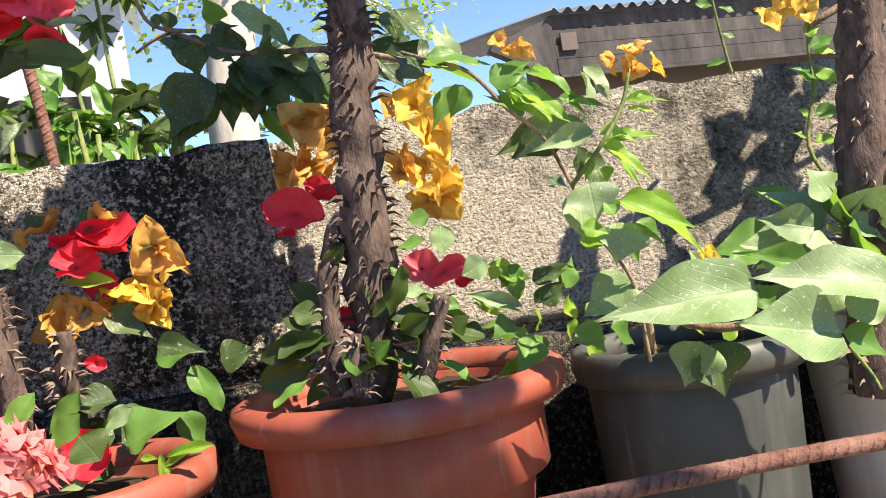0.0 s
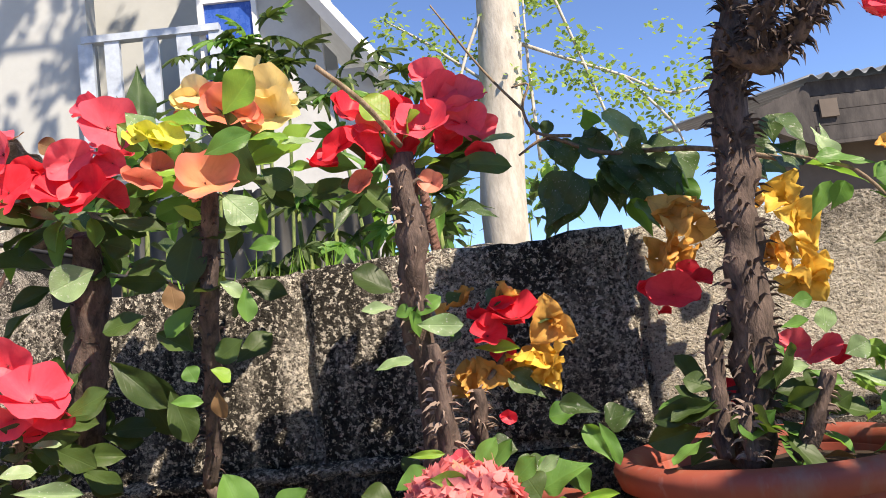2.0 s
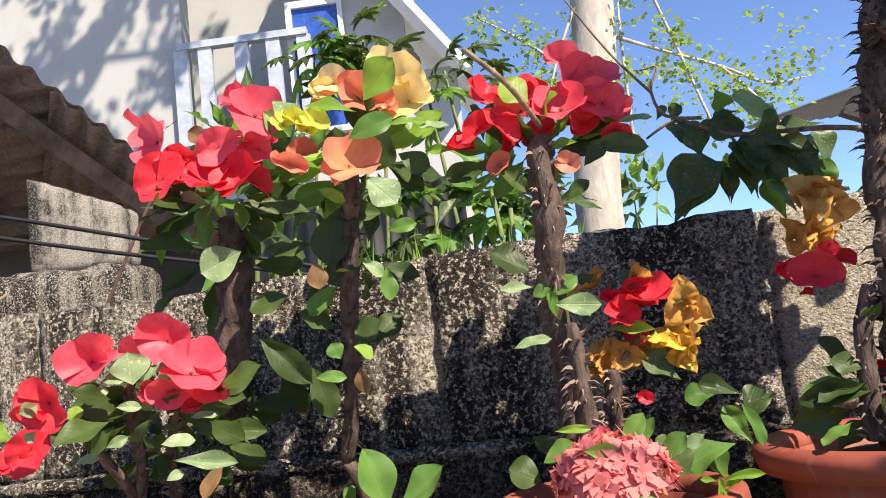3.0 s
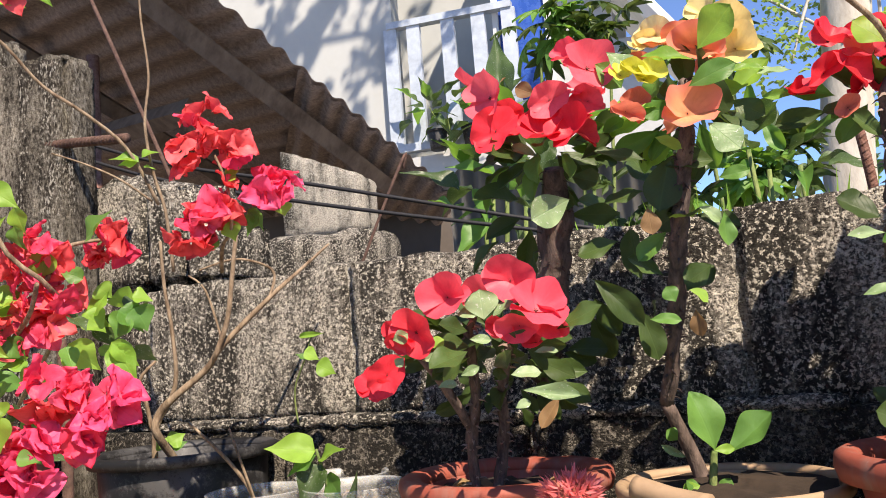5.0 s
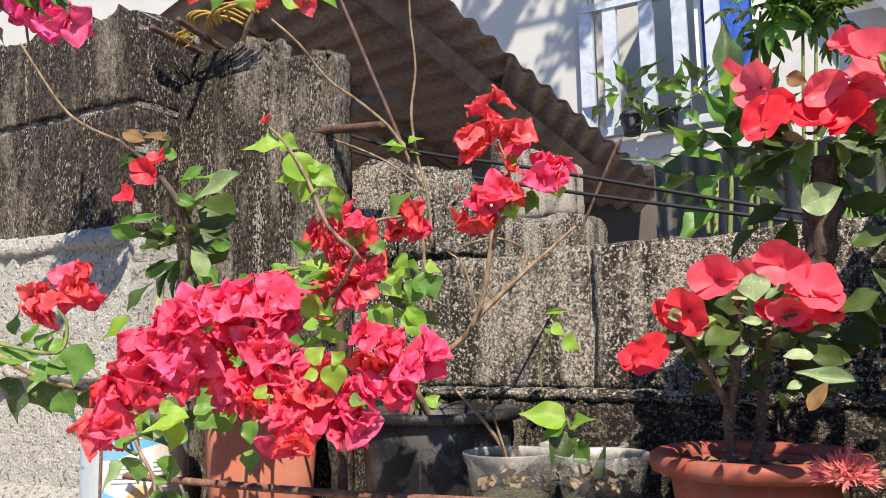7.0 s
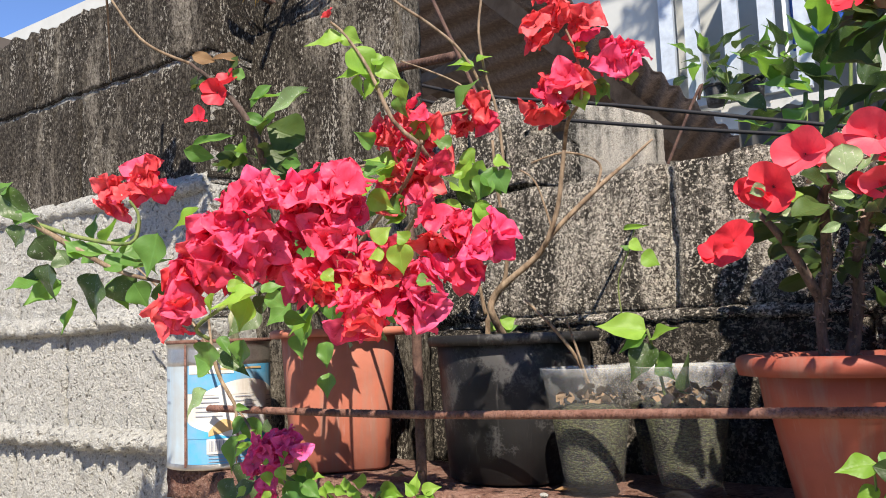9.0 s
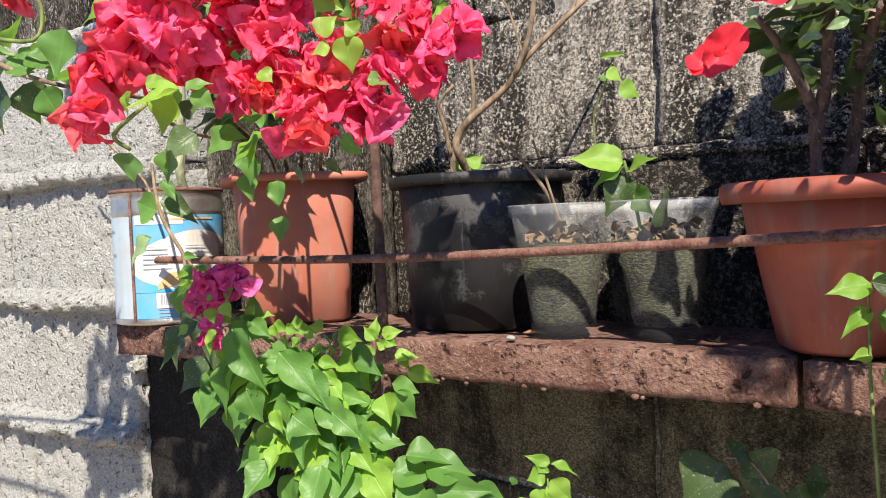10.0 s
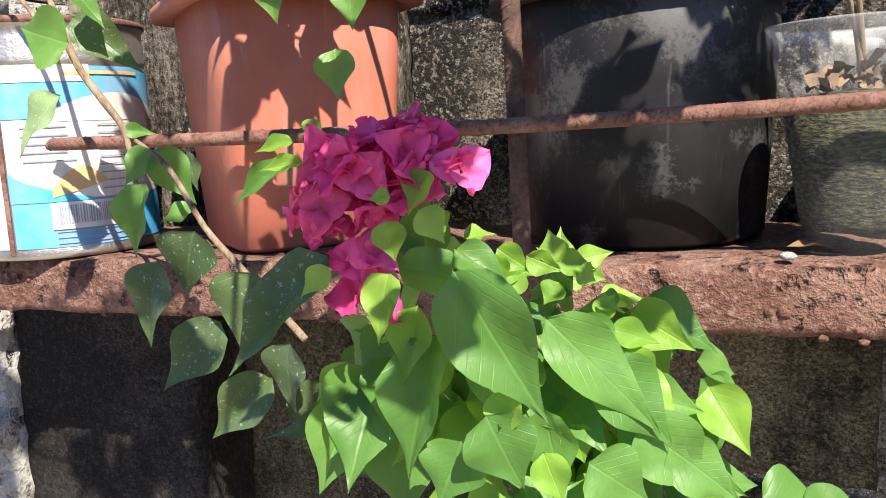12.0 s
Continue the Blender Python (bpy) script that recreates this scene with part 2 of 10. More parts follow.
BLOCK = concrete("weathered_block", (0.62, 0.57, 0.48), (0.075, 0.062, 0.05), 0.46, 1.0)
BLOCK_CLEAN = concrete("clean_grey_block", (0.62, 0.57, 0.475), (0.46, 0.415, 0.335), 0.02, 0.25, 0.007, 0.3, 0.6)
# Lower courses: heavier algae, with the plants' shade painted in as darker tone.
BLOCK_LOW = concrete("algae_and_shade_block", (0.31, 0.278, 0.23), (0.045, 0.039, 0.032), 0.6, 0.5, 0.006, 0.6)
BLOCK_PALE = roughcast("pale_rough_block")
BLOCK_DARK = streaked("streaked_block")
MORTAR = concrete("mortar", (0.68, 0.64, 0.57), (0.3, 0.27, 0.23), 0.3, 0.3, 0.01)
def rust_stained(name):
    """Concrete stained by rust: blotches, coarse grit and open pits."""
    m = Nodes(name)
    p = m.position()
    blotch, grit, pits = m.noise(p, 22.0, 6.0, 0.65), m.noise(p, 190.0, 4.0, 0.7), m.noise(p, 85.0, 4.0, 0.6)
    base = m.mix(m.ramp(blotch, (0.38, 0.0), (0.62, 1.0)), (0.13, 0.062, 0.046), (0.235, 0.138, 0.105))
    base = m.mix(m.ramp(grit, (0.54, 0.0), (0.62, 0.5)), base, (0.34, 0.235, 0.185))
    base = m.mix(m.ramp(grit, (0.36, 0.7), (0.44, 0.0)), base, (0.09, 0.045, 0.035))
    base = m.mix(m.ramp(pits, (0.33, 0.9), (0.39, 0.0)), base, (0.045, 0.024, 0.019))
    m.set(Base_Color=base, Roughness=0.95, Specular_IOR_Level=0.15)
    return m.bump(m.mix(0.5, grit, m.ramp(pits, (0.3, 0.0), (0.42, 1.0))), 1.0, 0.012).mat


SLAB = rust_stained("rust_stained_concrete")
# Darker copy for blocks under the shelf: the shelf's shade is in the colour.
BLOCK_UNDER = concrete("shelf_shade_block", (0.26, 0.23, 0.15), (0.1, 0.09, 0.058), 0.3, 0.5, 0.005, 0.3, 0.5)
# Sooty growth, blackened further to carry the shade below the shelf end.
BLOCK_SOOT_SHADE = concrete("soot_and_shade_block", (0.085, 0.081, 0.075), (0.018, 0.017, 0.016), 0.62, 0.4, 0.006, 0.3, 0.5)
RUST = rusty("rusty_steel")
TERRACOTTA = plastic("terracotta_plastic", (0.29, 0.066, 0.04), 0.5, (0.17, 0.05, 0.034), 0.65, 0.2)
TERRACOTTA_DUSTY = plastic("dusty_terracotta_plastic", (0.42, 0.13, 0.08), 0.55, (0.26, 0.1, 0.07), 0.75, 0.35)
BLACK = plastic("black_plastic", (0.006, 0.006, 0.007), 0.42, (0.03, 0.028, 0.026), 0.15, 0.15, 0.1)
# Grey-green taken darker, so that the pot's shade sits in its colour.
SLATE = plastic("shaded_grey_green_plastic", (0.04, 0.046, 0.042), 0.4, (0.12, 0.12, 0.112), 0.4, 0.3)
WHITE_POT = plastic("white_plastic", (0.5, 0.49, 0.45), 0.5, (0.3, 0.27, 0.22), 0.5, 0.1)
BEIGE_POT = plastic("beige_plastic", (0.36, 0.245, 0.15), 0.5, (0.2, 0.13, 0.075), 0.6, 0.1)
SOIL = plain("soil", (0.045, 0.03, 0.02), 0.95, 0.6, 60.0)


# ---- tools for shapes ----
def link_mesh(name, bm, material, parent=None, label="", smooth=True):
    me = bpy.data.meshes.new(name)
    bm.to_mesh(me)
    bm.free()
    for f in me.polygons:
        f.use_smooth = smooth
    for mm in (material if isinstance(material, (list, tuple)) else (material,)):
        me.materials.append(mm)
    ob = new(name, me)
    ob.parent = parent
    return tagged(ob, label)


def part(name, bm, material, parent, label="", smooth=True):
    """One mesh object under a thing or under a part."""
    return link_mesh(name, bm, material, parent, label, smooth)


def shared(name, me, parent, m):
    ob = new(name, me)
    ob.parent = parent
    ob.matrix_basis = m
    return ob


def thing(name, label, category, group="", at=(0, 0, 0), kind=""):
    ob = new(name)
    ob.location = at
    ob.empty_display_size = 0.02
    return tagged(ob, label, category, group, kind)


def lathe(bm, profile, n=48, centre=(0, 0), wobble=0.0, square=0.0, close=False, seed=0, turn=0.0):
    """Turns a profile of (radius, z) about an upright axis. square: 0 round to 1 nearly square."""
    rings = []
    for r, z in profile:
        ring = []
        for i in range(n):
            a = 2 * math.pi * i / n
            c, s = math.cos(a), math.sin(a)
            k = (abs(c) ** (2 + 6 * square) + abs(s) ** (2 + 6 * square)) ** (-1 / (2 + 6 * square)) if square else 1.0
            w = 1 + wobble * noise.noise((c * 1.3 + seed, s * 1.3, z * 6))
            x, y = r * k * c * w, r * k * s * w
            ring.append(bm.verts.new((centre[0] + x * math.cos(turn) - y * math.sin(turn), centre[1] + x * math.sin(turn) + y * math.cos(turn), z)))
        rings.append(ring)
    for a, b in zip(rings, rings[1:]):
        for i in range(n):
            j = (i + 1) % n
            bm.faces.new((a[i], a[j], b[j], b[i]))
    if close:
        bm.faces.new(rings[-1])
        bm.faces.new(rings[0][::-1])
    return bm


def tube(bm, points, radii, n=8, rough=0.0, seed=0.0, steps=4, cap=True):
    """A smooth stem through points, tapering through radii."""
    pts = [Vector(p) for p in points]
    radii = list(radii) if isinstance(radii, (list, tuple)) else [radii] * len(pts)
    line = []
    for i in range(len(pts) - 1):
        p0, p1, p2, p3 = pts[max(i - 1, 0)], pts[i], pts[i + 1], pts[min(i + 2, len(pts) - 1)]
        for k in range(steps):
            t = k / steps
            q = 0.5 * ((2 * p1) + (p2 - p0) * t + (2 * p0 - 5 * p1 + 4 * p2 - p3) * t * t + (3 * p1 - p0 - 3 * p2 + p3) * t ** 3)
            line.append((q, radii[i] * (1 - t) + radii[i + 1] * t))
    line.append((pts[-1], radii[-1]))
    prev, side = None, Vector((1, 0, 0))
    rings = []
    for i, (q, r) in enumerate(line):
        d = (line[min(i + 1, len(line) - 1)][0] - line[max(i - 1, 0)][0])
        d = d.normalized() if d.length > 1e-9 else Vector((0, 0, 1))
        side = (side - d * side.dot(d))
        if side.length < 1e-4:
            side = d.orthogonal()
        side.normalize()
        up = d.cross(side)
        ring = []
        for k in range(n):
            a = 2 * math.pi * k / n
            rr = r * (1 + rough * noise.noise((q.x * 60 + k * 1.7 + seed, q.y * 60, q.z * 60)))
            ring.append(bm.verts.new(q + (side * math.cos(a) + up * math.sin(a)) * rr))
        rings.append(ring)
    for a, b in zip(rings, rings[1:]):
        for k in range(n):
            bm.faces.new((a[k], a[(k + 1) % n], b[(k + 1) % n], b[k]))
    if cap:
        bm.faces.new(rings[0][::-1])
        bm.faces.new(rings[-1])
    return [q for q, r in line]


def box(bm, lo, hi, bevel=0.0, cuts=0):
    verts = [bm.verts.new((x, y, z)) for x in (lo[0], hi[0]) for y in (lo[1], hi[1]) for z in (lo[2], hi[2])]
    faces = [bm.faces.new([verts[i] for i in f]) for f in
             ((0, 1, 3, 2), (4, 6, 7, 5), (0, 4, 5, 1), (2, 3, 7, 6), (0, 2, 6, 4), (1, 5, 7, 3))]
    if bevel:
        edges = {e for f in faces for e in f.edges}
        bmesh.ops.bevel(bm, geom=list(edges), offset=bevel, segments=2, affect="EDGES", profile=0.6)
    return bm


def rough_block(lo, hi, nx, nz, ny, jag, edge, seed, top_jag=0.0):
    """A worn block: a box of small cells, whose faces and edges are chipped unevenly."""
    bm = bmesh.new()
    ds = [hi[i] - lo[i] for i in range(3)]
    keep = {}

    def vert(i, j, k):
        key = (i, j, k)
        if key not in keep:
            f = Vector((i / nx, j / ny, k / nz))
            p = Vector((lo[0] + ds[0] * f.x, lo[1] + ds[1] * f.y, lo[2] + ds[2] * f.z))
            q = p * 55 + Vector((seed, 0, 0))
            push = Vector([1 if f[a] > 0.999 else -1 if f[a] < 0.001 else 0 for a in range(3)])
            many = abs(push.x) + abs(push.y) + abs(push.z)
            n1 = noise.noise(q) * 0.6 + noise.noise(q * 2.7) * 0.4
            p += push * (jag * n1)
            if many >= 2:
                p -= push * edge * (0.6 + 0.9 * abs(noise.noise(q * 0.8 + Vector((9, 3, 1)))))
            if push.z > 0:
                p.z += top_jag * (noise.noise(q * 0.35) + 0.7 * noise.noise(q * 0.9))
            keep[key] = bm.verts.new(p)
        return keep[key]

    for i in range(nx):
        for k in range(nz):
            bm.faces.new((vert(i, 0, k), vert(i + 1, 0, k), vert(i + 1, 0, k + 1), vert(i, 0, k + 1)))
            bm.faces.new((vert(i, ny, k), vert(i, ny, k + 1), vert(i + 1, ny, k + 1), vert(i + 1, ny, k)))
        for j in range(ny):
            bm.faces.new((vert(i, j, 0), vert(i, j + 1, 0), vert(i + 1, j + 1, 0), vert(i + 1, j, 0)))
            bm.faces.new((vert(i, j, nz), vert(i + 1, j, nz), vert(i + 1, j + 1, nz), vert(i, j + 1, nz)))
    for j in range(ny):
        for k in range(nz):
            bm.faces.new((vert(0, j, k), vert(0, j, k + 1), vert(0, j + 1, k + 1), vert(0, j + 1, k)))
            bm.faces.new((vert(nx, j, k), vert(nx, j + 1, k), vert(nx, j + 1, k + 1), vert(nx, j, k + 1)))
    return bm


# ---- ground and walls ----
bm = bmesh.new()
bmesh.ops.create_grid(bm, x_segments=60, y_segments=60, size=400)
for v in bm.verts:
    v.co.z = 0.03 * noise.noise(v.co * 0.4)
# The ground is out of view; its pale tone serves to bounce fill light.
GROUND = plain("pale_bounce_ground", (0.5, 0.44, 0.36), 0.95, 0.3, 6.0)
tagged(link_mesh("ground", bm, GROUND), "pale yard ground, out of view, coloured to bounce warm light", "ground", kind="structure")

WALL_TURN = -11.0
WALL = pose(-0.6, 0.957, 0.0, 0, 0, WALL_TURN)     # x along the wall, y into it, z up; the face is y = 0


def block_wall(name, label, frame_of, courses, thick, material, mortar, jag=0.003, cell=0.012):
    """A wall of hollow blocks: each block a piece, with a recessed bed of mortar between."""
    root = thing(name, label, "wall", kind="structure")
    root.matrix_world = frame_of
    n = 0
    lo = min(c[2] for c in courses)
    hi = max(c[3] for c in courses)
    for s0, s1, z0, z1, joints, extra, tj in courses:
        cuts = [s0] + [j for j in joints if s0 < j < s1] + [s1]
        b = bmesh.new()
        box(b, (s0 + 0.004, 0.008 + extra, z0 - 0.004), (s1 - 0.004, thick - 0.01, z1 - 0.008))
        part("mortar", b, mortar, root, smooth=False)
        for a, c in zip(cuts, cuts[1:]):
            b = rough_block((a + 0.0015, extra, z0 + 0.003), (c - 0.0015, thick, z1 - 0.003), max(int((c - a) / cell), 3), max(int((z1 - z0) / cell), 3), 3,
                            jag, 0.003, n * 3.7, tj)
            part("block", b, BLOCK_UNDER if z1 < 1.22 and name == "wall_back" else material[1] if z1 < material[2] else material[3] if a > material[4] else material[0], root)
            n += 1
    return root


top = 1.592
block_wall("wall_back", "weathered grey hollow-block garden wall, blackened by algae and painted shade", WALL, [
    (-0.42, 1.6, 1.41, top, (-0.005, 0.422, 0.715, 1.32), 0.0, 0.006),
    (-0.42, 1.6, 1.215, 1.41, (-0.22, 0.21, 0.636, 1.06), -0.012, 0.002),
    (-0.45, 1.6, 1.02, 1.215, (-0.43, -0.01, 0.42, 0.85, 1.28), -0.01, 0.0),
    (-0.45, 1.6, 0.82, 1.02, (-0.22, 0.21, 0.636, 1.06), -0.008, 0.0),
    (-0.45, 1.6, 0.6, 0.82, (-0.01, 0.42, 0.85, 1.28), -0.006, 0.0),
    (-0.45, 1.6, -0.02, 0.6, (-0.01, 0.42, 0.85, 1.28), -0.006, 0.0),
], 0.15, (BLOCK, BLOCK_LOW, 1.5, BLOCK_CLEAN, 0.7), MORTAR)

LEFT = pose(-1.30, 0.87, 0.0)
block_wall("wall_left", "tall pale hollow-block wall with thick uneven mortar joints", LEFT, [
    (-2.6, 0.0, 1.86, 2.02, (-2.15, -1.75, -1.35, -0.95, -0.5), 0.0, 0.02),
    (-2.6, 0.0, 1.655, 1.86, (-1.95, -1.55, -1.15, -0.75, -0.35), 0.0, 0.0),
    (-2.6, 0.0, 1.445, 1.655, (-2.15, -1.75, -1.35, -0.95, -0.55), 0.0, 0.0),
    (-2.6, 0.0, 1.25, 1.445, (-1.95, -1.55, -1.15, -0.75, -0.385), 0.0, 0.0),
    (-2.6, -0.063, 1.05, 1.25, (-2.15, -1.75, -1.35, -0.95, -0.55), 0.0, 0.0),
    (-2.6, -0.063, 0.85, 1.05, (-1.95, -1.55, -1.15, -0.75, -0.35), 0.0, 0.0),
    (-2.6, -0.063, 0.4, 0.85, (-2.15, -1.35, -0.55), 0.0, 0.0),
    (-2.6, -0.063, -0.02, 0.4, (-2.15, -1.35, -0.55), 0.0, 0.0),
], 0.15, (BLOCK_DARK, BLOCK_PALE, 1.7, BLOCK_DARK, 9.0), MORTAR, 0.007, 0.008)

# thick mortar squeezed out of the tall wall's joints
def mortar_bead(s0, s1, z, reach, seed):
    """A lumpy roll of mortar along x, flat at the back, its size and height wandering."""
    bm = bmesh.new()
    rings = []
    count = int((s1 - s0) / 0.006)
    for i in range(count + 1):
        x = s0 + (s1 - s0) * i / count
        big = noise.noise((x * 9, seed, 0)) + 0.6 * noise.noise((x * 24, seed, 3))
        lift = 0.007 * noise.noise((x * 7, seed, 8))
        ring = []
        for j in range(11):
            a = math.pi * (j / 10 - 0.5)
            knob = 0.4 * noise.noise((x * 48, j * 0.42, seed)) + 0.25 * noise.noise((x * 115, j * 0.95, seed))
            f = max(0.25, 1 + 0.55 * big + knob)
            ring.append(bm.verts.new((x, 0.012 - (reach * 0.72 * f + 0.012) * math.cos(a), z + lift + 0.019 * (0.75 + 0.25 * f) * math.sin(a) - 0.007 * f * math.cos(a))))
        rings.append(ring)
    for a, c in zip(rings, rings[1:]):
        for j in range(10):
            bm.faces.new((a[j], c[j], c[j + 1], a[j + 1]))
        bm.faces.new((a[10], c[10], c[0], a[0]))
    bm.faces.new(rings[0])
    bm.faces.new(rings[-1][::-1])
    bmesh.ops.recalc_face_normals(bm, faces=bm.faces[:])
    return bm


for k, (z, reach) in enumerate(((1.655, 0.016), (1.445, 0.03), (1.25, 0.036), (1.05, 0.04), (0.85, 0.03))):
    b = mortar_bead(-2.6, -0.005 if z > 1.2 else -0.066, z, reach, 40 + k * 7.0)
    ob = link_mesh("mortar_bead", b, BLOCK_PALE)
    ob.matrix_world = LEFT
    tagged(ob, "rough mortar squeezed out of a wall joint", "mortar", kind="structure")
b = rough_block((-0.3, -0.016, 1.402), (0.5, 0.01, 1.416), 90, 2, 3, 0.006, 0.003, 77)
ob = link_mesh("mortar_bead", b, BLOCK)
ob.matrix_world = WALL
tagged(ob, "rough mortar along the garden wall joint", "mortar", kind="structure")

# ---- shelf ----
def slab(name, label, lo, hi, m, seed):
    b = rough_block(lo, hi, int((hi[0] - lo[0]) / 0.012), 5, 10, 0.002, 0.002, seed)
    ob = link_mesh(name, b, SLAB)
    ob.matrix_world = m
    tagged(ob, label, "shelf")
    d = random.Random(seed)
    for k in range(int((hi[0] - lo[0]) / 0.014)):
        b = bmesh.new()
        r = d.uniform(0.0014, 0.0036)
        bmesh.ops.create_icosphere(b, subdivisions=1, radius=r)
        for v in b.verts:
            v.co = Vector((v.co.x * d.uniform(0.9, 1.5), v.co.y * 0.7, v.co.z * d.uniform(0.7, 1.1)))
        p = Vector((d.uniform(lo[0] + 0.01, hi[0] - 0.01), lo[1], lo[2] + (hi[2] - lo[2]) * d.random() ** 2 * 0.9))
        b.transform(Matrix.Translation(p))
        part("pebble", b, SLAB, ob)
    return ob


slab("plant_shelf", "rust-stained concrete plant shelf along the wall", (-1.27, 0.768, 1.19), (-0.438, 0.96, 1.231), Matrix.Identity(4), 1.0)
slab("plant_shelf", "dark concrete plant shelf beneath the larger pots", (0.002, 0.0, 1.19), (1.5, 0.22, 1.229), pose(-0.437, 0.772, 0, 0, 0, -15), 5.0)


# ---- pots ----
def pot(name, label, at, r_top, r_base, height, lip, material, rolled=0.006, square=0.0, step=0.0, fill=0.88, n=56, collar=0.12, turn=0.0):
    """A tapered pot: outer wall with a lip, inner wall, soil."""
    root = thing(name, label, "pot", at=at)
    k = r_top - lip
    b = bmesh.new()
    lathe(b, [(0.0005, 0.0), (r_base * 0.9, 0.0), (r_base, 0.004), (r_base + (k - r_base) * 0.45, height * 0.45),
              (r_base + (k - r_base) * 0.62, height * 0.62), (r_base + (k - r_base) * 0.64 + step, height * 0.64),
              (k - 0.001, height * (1 - collar)), (k - 0.004, height * (1 - collar * 0.6)), (k - 0.006, height * (1 - collar * 0.8)), (r_base - 0.004, 0.008), (0.0005, 0.008)],
          n, square=square, turn=radians(turn))
    part("body", b, material, root)
    b = bmesh.new()
    h0 = height * (1 - collar)
    lathe(b, [(k - 0.002, h0), (r_top - rolled * 0.4, h0 - 0.002), (r_top, h0 + rolled), (r_top - rolled * 0.2, height - rolled * 0.4),
              (r_top - rolled, height), (k - 0.002, height - rolled * 0.3), (k - 0.005, height - rolled), (k - 0.006, h0), (k - 0.002, h0)], n, square=square, turn=radians(turn))
    part("rim", b, material, root)
    b = bmesh.new()
    rings = [(0.0005, height * fill + 0.006), (k * 0.3, height * fill + 0.004), (k * 0.65, height * fill), (k - 0.008, height * fill - 0.002)]
    lathe(b, rings, 28, square=square, turn=radians(turn))
    for v in b.verts:
        v.co.z += 0.006 * noise.noise(v.co * 70)
    part("soil", b, SOIL, root)
    return root


pot("round_flowerpot", "wide round terracotta-coloured plastic pot with rolled rim", (0.143, 0.706, 1.232), 0.107, 0.06, 0.176, 0.016, TERRACOTTA, 0.009, step=0.009, fill=0.9, collar=0.1)
# The darker terracotta here stands in for shade on the pot's front.
pot("round_flowerpot", "wide shallow terracotta-coloured pot with a red-flowering succulent", (-0.406, 0.822, 1.232), 0.097, 0.054, 0.136, 0.017, TERRACOTTA, 0.006, step=0.004, collar=0.11)
pot("square_flowerpot", "tall tapered terracotta pot with flaring lip", (-1.035, 0.862, 1.232), 0.0875, 0.061, 0.179, 0.0145, TERRACOTTA_DUSTY, 0.003, square=0.6, n=96, collar=0.045, turn=47.6)
pot("black_nursery_pot", "scuffed black plastic nursery pot", (-0.778, 0.884, 1.232), 0.101, 0.08, 0.164, 0.01, BLACK, 0.004, collar=0.06)
pot("grey_flowerpot", "large slate-grey plastic pot in shade", (0.333, 0.672, 1.232), 0.077, 0.062, 0.17, 0.008, SLATE, 0.007)
pot("round_flowerpot", "terracotta-coloured plastic pot with thorny stems", (-0.06, 0.72, 1.232), 0.088, 0.055, 0.155, 0.014, TERRACOTTA, 0.007)

# ---- unseen wall added behind the viewer: closes the yard, blocks sky, bounces light ----
CREAM_WALL = plain("warm_cream_wall", (0.7, 0.58, 0.44), 0.85, 0.2, 3.0)
bounce = thing("bounce_wall", "unseen warm cream wall added to block sky and bounce light", "wall")
b = bmesh.new()
box(b, (-5.0, -3.35, 0.0), (5.0, -3.2, 2.1))
part("panel", b, CREAM_WALL, bounce, smooth=False)
tagged(bounce, kind="structure")


# ---- leaves and flowers ----
LEAF_DEEP = leafy("dark_green_leaf", (0.03, 0.055, 0.013), (0.065, 0.112, 0.026), (0.13, 0.2, 0.03), 0.5, 0.22)
LEAF_SPECKLED = leafy("speckled_dark_green_leaf", (0.034, 0.064, 0.018), (0.07, 0.125, 0.035), (0.12, 0.22, 0.04), 0.42, 0.2, 0.08)
LEAF_MID = leafy("green_leaf", (0.075, 0.185, 0.036), (0.135, 0.285, 0.062), (0.27, 0.52, 0.06), 0.45, 0.34)
LEAF_LIME = leafy("young_lime_leaf", (0.15, 0.31, 0.034), (0.265, 0.45, 0.07), (0.4, 0.64, 0.08), 0.45, 0.4)
LEAF_PALE = leafy("pale_dusty_leaf", (0.15, 0.25, 0.095), (0.25, 0.36, 0.165), (0.25, 0.42, 0.1), 0.48, 0.18, 0.25)
LEAF_DRY = leafy("dry_tan_leaf", (0.2, 0.115, 0.055), (0.32, 0.2, 0.09), (0.3, 0.17, 0.06), 0.7, 0.3)
